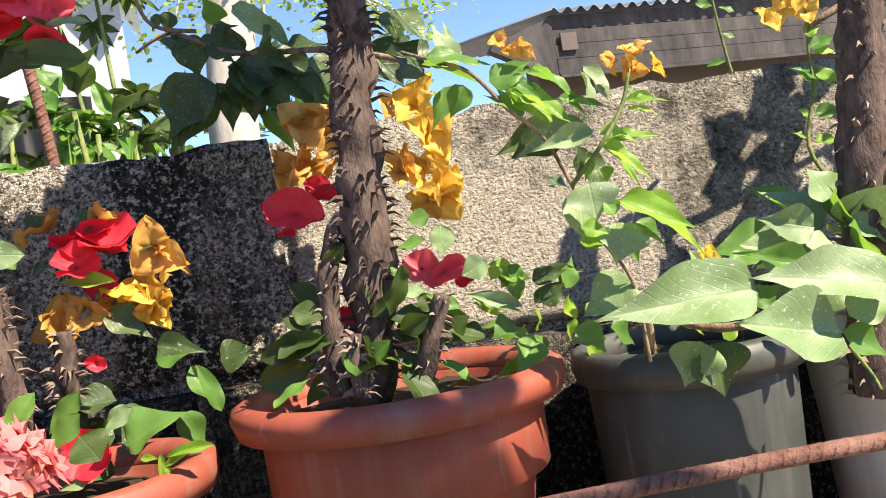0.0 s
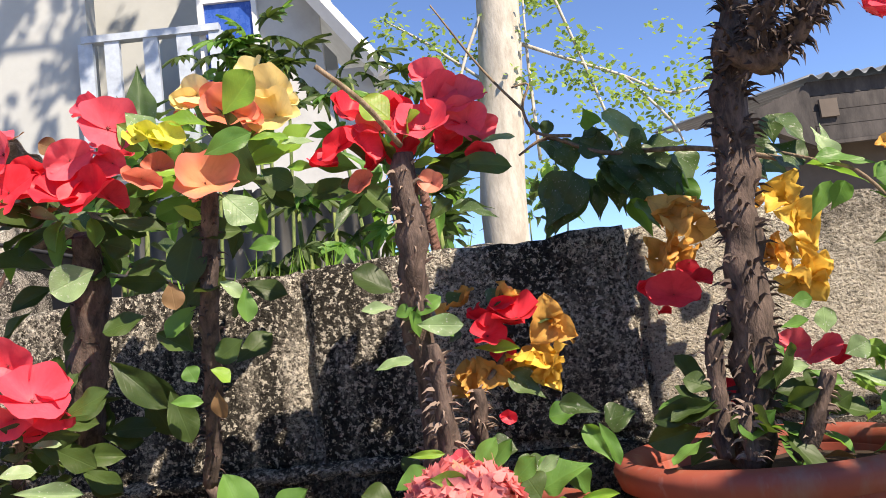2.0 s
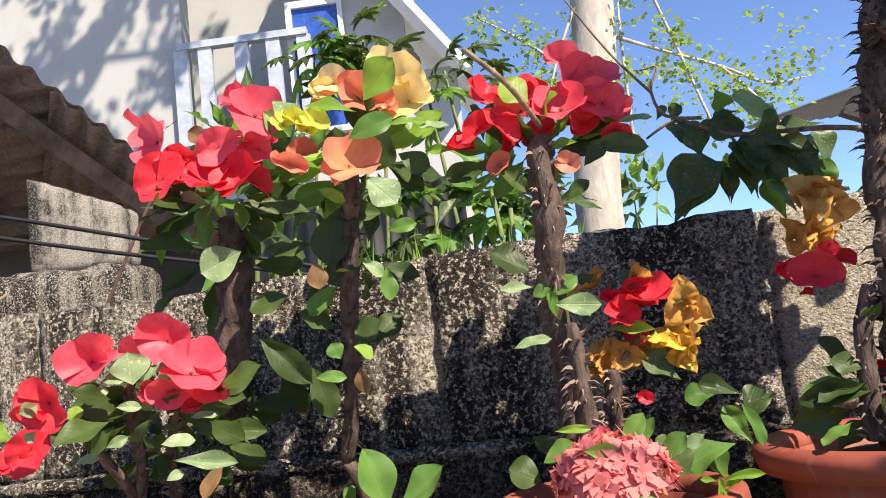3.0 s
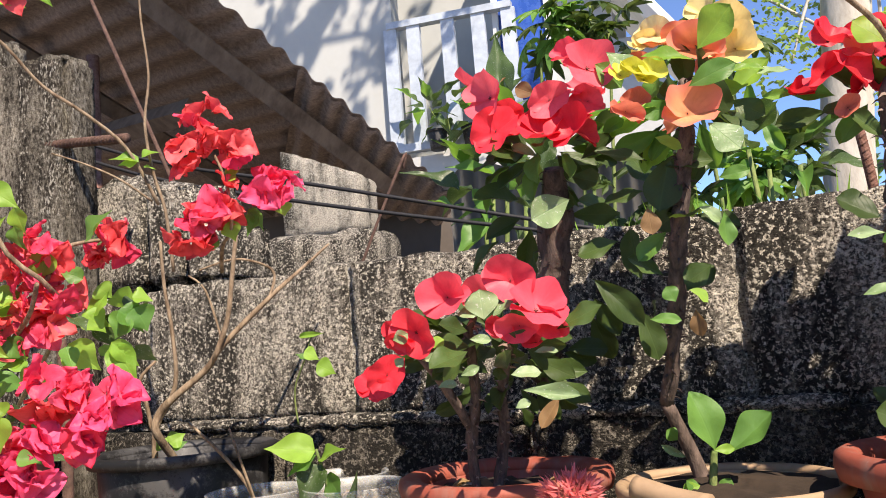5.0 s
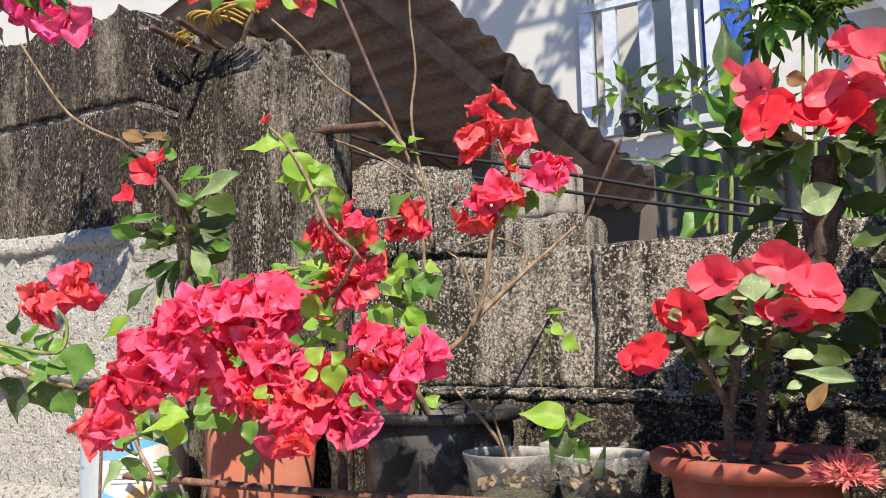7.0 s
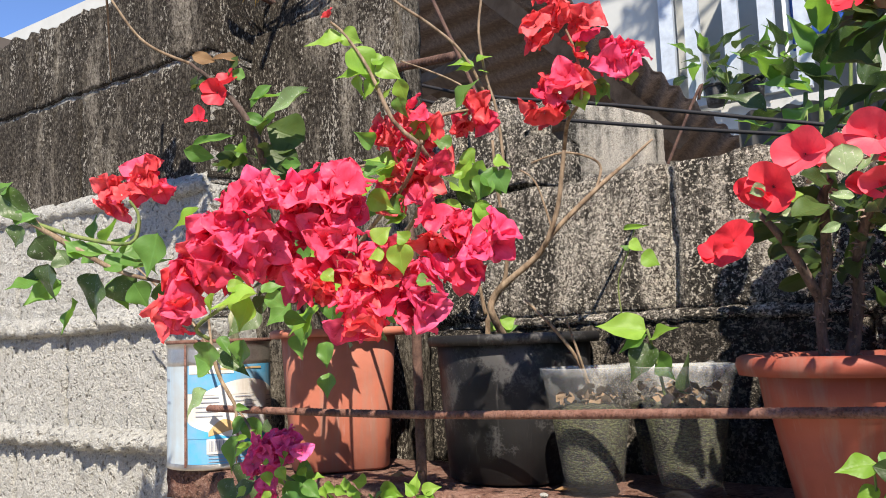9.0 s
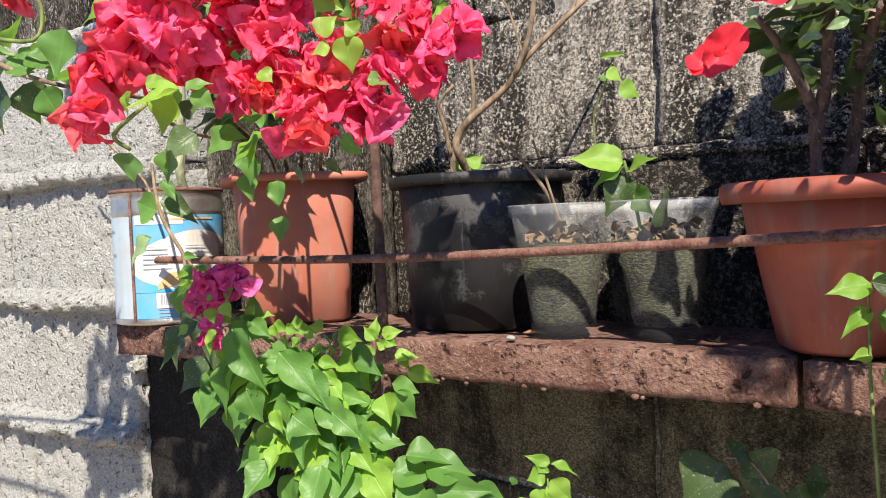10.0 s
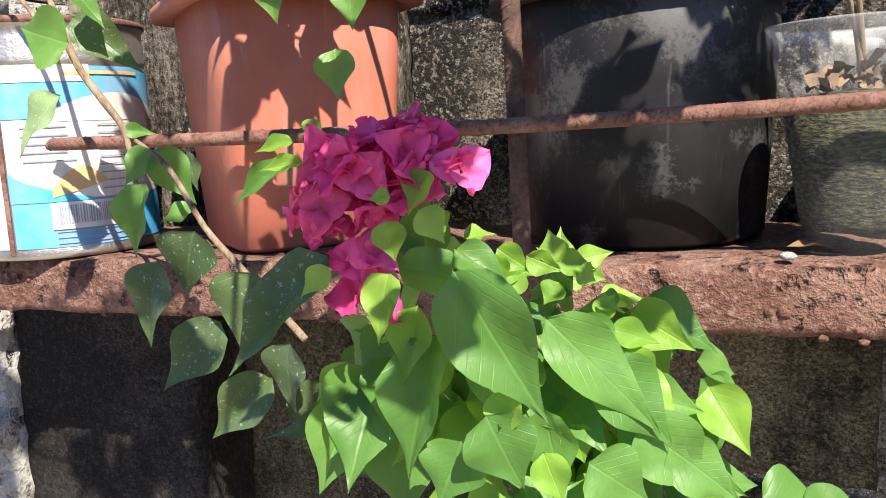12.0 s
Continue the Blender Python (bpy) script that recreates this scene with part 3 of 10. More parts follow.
PETAL = {
    "red": petal("red_bract", (0.8, 0.03, 0.055), (0.86, 0.075, 0.1), 0.3),
    "rose": petal("rose_red_bract", (0.9, 0.085, 0.13), (0.93, 0.16, 0.2), 0.32),
    "crimson": petal("crimson_papery_bract", (0.93, 0.058, 0.13), (0.95, 0.13, 0.235), 0.36),
    "scarlet": petal("scarlet_papery_bract", (0.92, 0.075, 0.09), (0.94, 0.17, 0.18), 0.36),
    "pink": petal("hot_pink_papery_bract", (0.93, 0.068, 0.185), (0.95, 0.16, 0.32), 0.36),
    "magenta": petal("magenta_papery_bract", (0.92, 0.07, 0.28), (0.95, 0.18, 0.44), 0.42),
    "amber": petal("amber_papery_bract", (0.76, 0.38, 0.08), (0.86, 0.52, 0.15), 0.42),
    "gold": petal("golden_papery_bract", (0.86, 0.54, 0.07), (0.92, 0.64, 0.16), 0.4),
    "yellow": petal("pale_yellow_bract", (0.9, 0.72, 0.28), (0.93, 0.8, 0.42), 0.42),
    "lime": petal("lime_yellow_bract", (0.68, 0.66, 0.06), (0.78, 0.76, 0.14), 0.35),
    "peach": petal("peach_bract", (0.83, 0.28, 0.12), (0.87, 0.39, 0.2), 0.38, (0.85, 0.24, 0.18)),
    "salmon": petal("salmon_bract", (0.72, 0.2, 0.13), (0.8, 0.32, 0.22), 0.35),
    "blush": petal("faded_pink_petal", (0.8, 0.22, 0.215), (0.86, 0.38, 0.35), 0.35),
}
EYE_DARK = plain("dark_flower_centre", (0.12, 0.02, 0.015), 0.6, 0.3, 200)
EYE_CREAM = plain("cream_flower_centre", (0.85, 0.8, 0.6), 0.6, 0.2, 200)
STEM_THORN = barky("grey_brown_succulent_stem", (0.04, 0.03, 0.026), (0.16, 0.115, 0.095), 130)
STEM_WOOD = barky("woody_vine_stem", (0.1, 0.065, 0.04), (0.33, 0.25, 0.17), 110)
STEM_GREEN = barky("green_shoot", (0.08, 0.13, 0.04), (0.22, 0.26, 0.09), 110)
STEM_PALE = barky("pale_green_succulent_stem", (0.16, 0.17, 0.09), (0.42, 0.42, 0.27), 120)
THORN = plain("pale_thorn", (0.27, 0.2, 0.16), 0.7, 0.4, 90)
THORN_DARK = plain("dark_thorn", (0.075, 0.052, 0.044), 0.7, 0.4, 90)


def leaf_mesh(name, material, widest, point, fold, curl, wave, seed):
    """A leaf 1 long along +y, 1 wide, with a folded midrib, curl and wavy edge. widest: where along it is broadest."""
    rnd = random.Random(seed)
    bm = bmesh.new()
    uv = bm.loops.layers.uv.new("UVMap")
    rows, cols = 13, (-1.0, -0.72, -0.36, 0.0, 0.36, 0.72, 1.0)
    grid, where = [], {}
    for i in range(rows + 1):
        t = i / rows
        u = t ** (math.log(0.5) / math.log(widest))
        w = 0.5 * math.sin(math.pi * u) ** point
        if widest < 0.5:
            k = max(0.0, (t - 0.36) / 0.64)
            w *= 1 - 0.68 * k * k * (3 - 2 * k)
        line = []
        for c in cols:
            x = c * w
            y = t + 0.04 * abs(c) * (0.5 - t)
            z = fold * abs(c) * w - curl * t * t + wave * math.sin(t * 9 + c * 2 + seed) * abs(c) * w + 0.01 * rnd.uniform(-1, 1)
            v = bm.verts.new((x + 0.05 * math.sin(seed) * t * t, y, z))
            where[v] = (0.5 + x, t)
            line.append(v)
        grid.append(line)
    for a, b in zip(grid, grid[1:]):
        for k in range(6):
            f = bm.faces.new((a[k], a[k + 1], b[k + 1], b[k]))
            for loop in f.loops:
                loop[uv].uv = where[loop.vert]
    bmesh.ops.remove_doubles(bm, verts=bm.verts, dist=0.0008)
    me = bpy.data.meshes.new(name)
    bm.to_mesh(me)
    bm.free()
    me.materials.append(material)
    for f in me.polygons:
        f.use_smooth = True
    return me


# On the thorny plants pale marks sunlit leaves and dark marks shaded ones.
TONES = {"d": LEAF_DEEP, "g": LEAF_MID, "l": LEAF_LIME, "p": LEAF_PALE, "y": LEAF_DRY}
LEAVES = {}
for tone, mm in TONES.items():
    LEAVES["b" + tone] = [leaf_mesh("leaf", LEAF_SPECKLED if tone == "d" else mm, 0.36, 0.7, rf, rc, 0.13, k) for k, (rf, rc) in enumerate(((0.26, 0.12), (0.38, 0.2), (0.12, 0.05), (0.3, -0.08), (0.2, 0.25)))]
    LEAVES["m" + tone] = [leaf_mesh("leaf", mm, 0.6, 0.75, rf, rc, 0.1, k + 20) for k, (rf, rc) in enumerate(((0.18, 0.1), (0.3, 0.2), (0.1, 0.0), (0.25, -0.12)))]
LEAF_DICE = random.Random(5)
BASES = {}


def plant(name, label, at, group=""):
    root = thing(name, label, "plant", group, at)
    BASES[root.name] = Matrix.Translation(at).inverted()
    return root


def frame_from(base, along, normal, sx, sy, sz):
    y = along.normalized()
    z = (normal - y * normal.dot(y))
    z = z.normalized() if z.length > 1e-5 else y.orthogonal().normalized()
    x = y.cross(z)
    m = Matrix((x * sx, y * sy, z * sz)).transposed().to_4x4()
    m.translation = base
    return m


VIEWER = Vector((-0.15, -0.75, 0.1))


def leaf(root, kind, bx, by, bz, tx, ty, tz, w, face=None, jitter=0.35):
    """One leaf from its base to its tip; it faces between the sun and the open side."""
    base, tip = Vector((bx, by, bz)), Vector((tx, ty, tz))
    along = tip - base
    if face is None:
        face = VIEWER + to_sun * 0.75 + Vector([LEAF_DICE.gauss(0, jitter) for _ in range(3)])
    me = LEAF_DICE.choice(LEAVES[kind])
    n = along.length
    w *= 1.24 if kind[0] == "b" else 1.12
    return shared("leaf", me, root, BASES[root.name] @ frame_from(base, along, Vector(face), max(w, 0.25 * n), n, n))


def sprays(root, kind, centre, radius, count, size, seed, squash=1.0, droop=0.2, slim=0.5, loose=0.6):
    """More leaves about a stretch of stem, each turned its own way."""
    d = random.Random(seed)
    c = Vector(centre)
    for _ in range(count):
        out = Vector((d.gauss(0, 1), d.gauss(0, 1), d.gauss(0, 0.7)))
        out.normalize()
        b = c + Vector((out.x, out.y, out.z * squash)) * radius * d.uniform(0.25, 0.95)
        s = size * d.uniform(0.7, 1.2)
        along = (out + Vector((0, 0, -droop + d.uniform(-0.4, 0.5)))).normalized() * s
        t = b + along
        leaf(root, d.choice(kind) if isinstance(kind, (list, tuple)) else kind, *b, *t, s * slim, None, loose)


def crown_flower_mesh(colour, seed):
    """A crown-of-thorns flower 1 across: two broad kidney-shaped bracts that overlap at the middle, each a cupped half disc."""
    rnd = random.Random(seed)
    bm = bmesh.new()
    uv = bm.loops.layers.uv.new("UVMap")
    for half in (0, 1):
        spin = Matrix.Rotation(math.pi * half + rnd.uniform(-0.12, 0.12), 3, "Z")
        hinge = Matrix.Rotation(-radians(rnd.choice((10, 20, 32, 48)) if half else rnd.uniform(0, 18)), 3, "Y")
        deep, phase, size = rnd.uniform(0.1, 0.3), rnd.uniform(0, 6), rnd.uniform(0.48, 0.54)
        na, nr = 18, 7
        grid = []
        for i in range(na + 1):
            u = 2 * i / na - 1
            a = radians(95) * u
            reach = size * (1 - 0.07 * math.exp(-(u / 0.13) ** 2) - 0.24 * max(0.0, abs(u) - 0.74) / 0.26) * (1 + 0.045 * math.sin(8 * u + phase))
            line = []
            for j in range(nr + 1):
                t = 0.04 + 0.96 * j / nr
                r = reach * t
                z = 0.05 + deep * t * t - 0.2 * max(0.0, t - 0.72) ** 1.5 + 0.075 * math.sin(4.5 * u + phase) * t * t + 0.04 * math.sin(11 * u + 2 * phase) * t ** 3 - 0.035 * math.exp(-(u / 0.16) ** 2) * t + 0.03 * half
                line.append((bm.verts.new(spin @ (hinge @ Vector((r * math.cos(a) - 0.02, r * math.sin(a), z)))), (i / na, t)))
            grid.append(line)
        for a, b in zip(grid, grid[1:]):
            for j in range(nr):
                q = (a[j], a[j + 1], b[j + 1], b[j])
                f = bm.faces.new([v for v, _ in q])
                for loop, (_, co) in zip(f.loops, q):
                    loop[uv].uv = co
    me = bpy.data.meshes.new("flower")
    bm.to_mesh(me)
    bm.free()
    me.materials.append(PETAL[colour])
    for f in me.polygons:
        f.use_smooth = True
    return me


def eye_mesh(material):
    bm = bmesh.new()
    for k in range(5):
        a = 2 * math.pi * k / 5
        bmesh.ops.create_icosphere(bm, subdivisions=1, radius=0.014, matrix=Matrix.Translation((0.03 * math.cos(a), 0.03 * math.sin(a), 0.08)))
    bmesh.ops.create_cone(bm, segments=10, radius1=0.036, radius2=0.024, depth=0.06, cap_ends=True, matrix=Matrix.Translation((0, 0, 0.055)))
    me = bpy.data.meshes.new("flower_centre")
    bm.to_mesh(me)
    bm.free()
    me.materials.append(material)
    return me


CROWN = {c: [crown_flower_mesh(c, k) for k in range(6)] for c in ("red", "rose", "yellow", "lime", "peach", "salmon")}
EYES = {"red": eye_mesh(EYE_DARK), "yellow": eye_mesh(plain("olive_flower_centre", (0.3, 0.22, 0.03), 0.6, 0.3, 200))}


def crown_flower(root, colour, x, y, z, size, face=None, jitter=0.32):
    if face is None:
        face = Vector((0.0, -0.95, 0.38)) + Vector([LEAF_DICE.gauss(0, jitter) for _ in range(3)])
    size *= 1.14
    along = Vector((1.0, LEAF_DICE.gauss(0, 0.3), LEAF_DICE.gauss(0, 0.55)))
    m = BASES[root.name] @ frame_from(Vector((x, y, z)), along - Vector(face) * along.dot(Vector(face)) / Vector(face).length_squared, Vector(face), size, size, size)
    ob = shared("flower", LEAF_DICE.choice(CROWN[colour]), root, m)
    shared("flower_centre", EYES["yellow" if colour in ("yellow", "lime") else "red"], ob, Matrix.Identity(4))
    return ob


def paper_flower_mesh(colour, seed):
    """A bougainvillea flower 1 across: three pointed papery bracts, crinkled, about a thin tube."""
    rnd = random.Random(seed + 40)
    bm = bmesh.new()
    uv = bm.loops.layers.uv.new("UVMap")
    for k in range(3):
        turn = Matrix.Rotation(2 * math.pi * k / 3 + rnd.uniform(-0.3, 0.3), 3, "Z")
        tilt = Matrix.Rotation(radians(rnd.uniform(15, 58)), 3, "X")
        rows, cols = 8, (-1, -0.67, -0.33, 0, 0.33, 0.67, 1)
        grid = []
        for i in range(rows + 1):
            t = i / rows
            w = 0.29 * math.sin(math.pi * (0.04 + 0.96 * t) ** 0.7) ** 0.8
            line = []
            for c in cols:
                z = 0.4 * abs(c) * w * math.sin(math.pi * t) + 0.05 * math.sin(t * 8 + c * 3 + seed + k) * abs(c) - 0.12 * t * t + 0.032 * math.sin(t * 15 + c * 9 + k) * t + 0.03 * math.sin(c * 14 + t * 6 + seed) * t + rnd.uniform(-0.014, 0.014)
                p = turn @ (tilt @ Vector((c * w, 0.03 + 0.52 * t, z)))
                line.append((bm.verts.new(p), (0.5 + c * 0.5, t)))
            grid.append(line)
        for a, b in zip(grid, grid[1:]):
            for j in range(len(cols) - 1):
                q = (a[j], a[j + 1], b[j + 1], b[j])
                f = bm.faces.new([v for v, _ in q])
                for loop, (_, co) in zip(f.loops, q):
                    loop[uv].uv = co
    me = bpy.data.meshes.new("flower")
    bm.to_mesh(me)
    bm.free()
    me.materials.append(PETAL[colour])
    for f in me.polygons:
        f.use_smooth = True
    return me


def tube_flower_mesh():
    bm = bmesh.new()
    lathe(bm, [(0.012, 0.0), (0.02, 0.2), (0.02, 0.27), (0.05, 0.29), (0.04, 0.3), (0.01, 0.28)], 8)
    me = bpy.data.meshes.new("tube_flower")
    bm.to_mesh(me)
    bm.free()
    me.materials.append(EYE_CREAM)
    return me


PAPER = {c: [paper_flower_mesh(c, k) for k in range(5)] for c in ("crimson", "scarlet", "pink", "magenta", "amber", "gold")}
TUBE_FLOWER = tube_flower_mesh()


def paper_flower(root, colour, x, y, z, size, face=None, open_tube=False):
    if face is None:
        face = Vector((-0.15, -0.9, 0.2)) + Vector([LEAF_DICE.gauss(0, 0.75) for _ in range(3)])
    size *= 1.12
    along = Vector([LEAF_DICE.gauss(0, 1) for _ in range(3)])
    ob = shared("flower", LEAF_DICE.choice(PAPER[colour]), root, BASES[root.name] @ frame_from(Vector((x, y, z)), along, Vector(face), size, size, size))
    if open_tube:
        shared("tube_flower", TUBE_FLOWER, ob, Matrix.Identity(4))
    return ob


def bunch(root, colours, x, y, z, radius, size, count, seed):
    """A bunch of papery flowers packed in a rough ball."""
    d = random.Random(seed)
    for k in range(int(count * 1.85)):
        v = Vector((d.gauss(0, 1), d.gauss(0, 1), d.gauss(0, 1)))
        v = v.normalized() * radius * (0.35 + 0.65 * d.random() ** 0.5)
        face = v.normalized() + Vector((0, -0.55, 0.2)) + Vector([d.gauss(0, 0.25) for _ in range(3)])
        paper_flower(root, d.choice(colours), x + v.x, y + v.y * 0.7, z + v.z, size * d.uniform(0.66, 1.08), face, d.random() < 0.035)


def stem(root, points, radii, material, name="stem", n=8, rough=0.15, steps=4):
    bm = bmesh.new()
    tube(bm, points, radii, n, rough, len(points), steps)
    bm.transform(BASES[root.name])
    return part(name, bm, material, root)


def thorny(root, points, radii, count, length, material, seed, thorn=THORN):
    """A stout ribbed succulent stem and its thorns."""
    st = stem(root, points, radii, material, "stem", 12, 0.55, 7)
    d = random.Random(seed)
    bm = bmesh.new()
    pts = [Vector(p) for p in points]
    radii = list(radii) if isinstance(radii, (list, tuple)) else [radii] * len(pts)
    total = [(b - a).length for a, b in zip(pts, pts[1:])]
    for _ in range(int(count * (1.9 if thorn is THORN_DARK else 0.85))):
        s = d.random() * sum(total)
        i = 0
        while i < len(total) - 1 and s > total[i]:
            s -= total[i]
            i += 1
        f = min(s / total[i], 1.0)
        p, r = pts[i].lerp(pts[i + 1], f), radii[i] * (1 - f) + radii[i + 1] * f
        axis = (pts[i + 1] - pts[i]).normalized()
        o = axis.orthogonal().normalized()
        o.rotate(Matrix.Rotation(d.random() * 2 * math.pi, 3, axis))
        way = (o + axis * d.uniform(-0.35, 0.35)).normalized()
        b = p + o * r * 0.85
        L = length * d.uniform(0.55, 1.05) * (1.15 if thorn is THORN_DARK else 1.0)
        s1 = way.orthogonal().normalized()
        s2 = way.cross(s1)
        w = L * (0.15 if thorn is THORN_DARK else 0.2)
        ring = [bm.verts.new(b + (s1 * math.cos(a) + s2 * math.sin(a)) * w) for a in (0, 2.1, 4.2)]
        bend = way * 0.55 * L + axis * (0.1 * L)
        mid = [bm.verts.new(b + bend + (s1 * math.cos(a) + s2 * math.sin(a)) * w * 0.5) for a in (0, 2.1, 4.2)]
        apex = bm.verts.new(b + way * L - axis * (0.12 * L))
        for k in range(3):
            bm.faces.new((ring[k], ring[(k + 1) % 3], mid[(k + 1) % 3], mid[k]))
            bm.faces.new((mid[k], mid[(k + 1) % 3], apex))
    bm.transform(BASES[root.name])
    th = part("thorn_layer", bm, thorn, root, "sharp grey thorns", smooth=False)
    tagged(th, kind="stuff")
    return st


# ---- plants ----
thorn_a = plant("crown_of_thorns", "tall thorny succulent with a stout grey-brown stem and few red flowers", (0.125, 0.655, 1.375), "crown of thorns plants")
thorny(thorn_a, [(0.118, 0.678, 1.401), (0.125, 0.665, 1.450), (0.126, 0.654, 1.503), (0.128, 0.653, 1.552), (0.132, 0.652, 1.600), (0.137, 0.650, 1.652), (0.152, 0.656, 1.708)], [0.0125, 0.0125, 0.0125, 0.012, 0.0115, 0.011, 0.009], 190, 0.012, STEM_THORN, 1, THORN_DARK)
thorny(thorn_a, [(0.127, 0.630, 1.672), (0.146, 0.620, 1.653), (0.163, 0.611, 1.663), (0.177, 0.603, 1.680), (0.197, 0.598, 1.702)], [0.009, 0.008, 0.007, 0.006, 0.004], 120, 0.012, STEM_THORN, 2, THORN_DARK)
thorny(thorn_a, [(0.146, 0.619, 1.655), (0.142, 0.608, 1.675), (0.154, 0.594, 1.690), (0.161, 0.590, 1.716)], [0.006, 0.006, 0.005, 0.004], 90, 0.012, STEM_THORN, 3, THORN_DARK)
thorny(thorn_a, [(0.097, 0.663, 1.409), (0.099, 0.663, 1.442), (0.102, 0.662, 1.480), (0.109, 0.660, 1.506)], [0.006, 0.0065, 0.006, 0.004], 60, 0.008, STEM_THORN, 4)
thorny(thorn_a, [(0.141, 0.650, 1.405), (0.150, 0.636, 1.434), (0.157, 0.629, 1.458)], [0.006, 0.006, 0.004], 50, 0.008, STEM_THORN, 5)
thorny(thorn_a, [(0.106, 0.640, 1.410), (0.106, 0.640, 1.429), (0.108, 0.639, 1.444)], [0.005, 0.005, 0.003], 50, 0.009, STEM_THORN, 6)
crown_flower(thorn_a, "red", 0.096, 0.709, 1.518, 0.033)
crown_flower(thorn_a, "red", 0.091, 0.729, 1.531, 0.024)
crown_flower(thorn_a, "red", 0.113, 0.712, 1.527, 0.022)
crown_flower(thorn_a, "red", 0.115, 0.730, 1.535, 0.016)
crown_flower(thorn_a, "red", 0.086, 0.712, 1.507, 0.012)
crown_flower(thorn_a, "rose", 0.171, 0.666, 1.469, 0.027)
crown_flower(thorn_a, "rose", 0.165, 0.687, 1.472, 0.021)
crown_flower(thorn_a, "red", 0.187, 0.666, 1.463, 0.014)
crown_flower(thorn_a, "red", 0.119, 0.683, 1.451, 0.025)
crown_flower(thorn_a, "red", 0.131, 0.698, 1.442, 0.018)
crown_flower(thorn_a, "red", 0.128, 0.684, 1.454, 0.012)
crown_flower(thorn_a, "rose", 0.244, 0.650, 1.698, 0.028)
crown_flower(thorn_a, "rose", 0.262, 0.665, 1.710, 0.021)
crown_flower(thorn_a, "rose", 0.239, 0.652, 1.689, 0.019)
crown_flower(thorn_a, "red", 0.176, 0.657, 1.710, 0.017)
crown_flower(thorn_a, "red", 0.216, 0.653, 1.706, 0.014)
leaf(thorn_a, "mg", 0.223, 0.652, 1.703, 0.243, 0.650, 1.703, 0.010)
leaf(thorn_a, "mp", 0.241, 0.652, 1.687, 0.267, 0.649, 1.684, 0.004)
leaf(thorn_a, "mg", 0.203, 0.655, 1.700, 0.217, 0.653, 1.702, 0.008)
leaf(thorn_a, "ml", 0.200, 0.655, 1.705, 0.212, 0.653, 1.709, 0.007)
leaf(thorn_a, "md", 0.095, 0.659, 1.454, 0.078, 0.664, 1.462, 0.014)
leaf(thorn_a, "md", 0.101, 0.657, 1.441, 0.060, 0.670, 1.441, 0.015)
leaf(thorn_a, "md", 0.099, 0.658, 1.448, 0.068, 0.668, 1.433, 0.014)
leaf(thorn_a, "md", 0.130, 0.648, 1.448, 0.155, 0.640, 1.446, 0.019)
leaf(thorn_a, "md", 0.144, 0.643, 1.447, 0.149, 0.642, 1.421, 0.017)
leaf(thorn_a, "md", 0.160, 0.638, 1.437, 0.179, 0.632, 1.427, 0.018)
leaf(thorn_a, "mg", 0.129, 0.648, 1.437, 0.113, 0.653, 1.425, 0.012)
leaf(thorn_a, "mg", 0.152, 0.641, 1.420, 0.170, 0.635, 1.409, 0.013)
leaf(thorn_a, "mg", 0.120, 0.651, 1.460, 0.123, 0.650, 1.474, 0.008)
leaf(thorn_a, "mp", 0.164, 0.637, 1.480, 0.165, 0.636, 1.497, 0.015)
leaf(thorn_a, "mp", 0.172, 0.635, 1.466, 0.187, 0.630, 1.473, 0.014)
leaf(thorn_a, "mg", 0.147, 0.642, 1.502, 0.160, 0.638, 1.503, 0.010)
leaf(thorn_a, "mp", 0.132, 0.647, 1.462, 0.152, 0.641, 1.461, 0.008)
leaf(thorn_a, "md", 0.089, 0.661, 1.443, 0.056, 0.672, 1.436, 0.013)
leaf(thorn_a, "md", 0.131, 0.648, 1.430, 0.147, 0.643, 1.411, 0.013)
leaf(thorn_a, "md", 0.120, 0.651, 1.451, 0.135, 0.646, 1.459, 0.011)
leaf(thorn_a, "mg", 0.151, 0.641, 1.459, 0.169, 0.635, 1.448, 0.008)
leaf(thorn_a, "mp", 0.172, 0.635, 1.456, 0.202, 0.625, 1.442, 0.008)
leaf(thorn_a, "md", 0.112, 0.653, 1.495, 0.100, 0.657, 1.484, 0.010)
leaf(thorn_a, "mg", 0.139, 0.645, 1.487, 0.156, 0.639, 1.488, 0.008)
leaf(thorn_a, "md", 0.114, 0.653, 1.439, 0.102, 0.657, 1.425, 0.011)
leaf(thorn_a, "md", 0.155, 0.640, 1.446, 0.148, 0.642, 1.460, 0.010)
leaf(thorn_a, "md", 0.173, 0.634, 1.443, 0.156, 0.640, 1.433, 0.015)
leaf(thorn_a, "mg", 0.139, 0.645, 1.468, 0.135, 0.646, 1.478, 0.006)
leaf(thorn_a, "md", 0.085, 0.662, 1.447, 0.073, 0.666, 1.459, 0.012)
sprays(thorn_a, ["md", "md", "mg"], (0.12, 0.67, 1.43), 0.045, 20, 0.034, 11, 0.6, 0.0)
# Unseen leafy crown, placed to cast the wall shadow at its left.
stem(thorn_a, [(0.15, 0.656, 1.70), (0.13, 0.655, 1.80), (0.10, 0.65, 1.88)], [0.008, 0.007, 0.004], STEM_THORN)
stem(thorn_a, [(0.15, 0.656, 1.70), (0.155, 0.655, 1.82), (0.15, 0.65, 1.9)], [0.008, 0.007, 0.004], STEM_THORN)
sprays(thorn_a, ["md", "mg"], (0.13, 0.63, 1.785), 0.036, 110, 0.042, 12, 0.6, 0.0)
sprays(thorn_a, ["md", "mg"], (0.18, 0.60, 1.785), 0.036, 110, 0.042, 13, 0.6, 0.0)
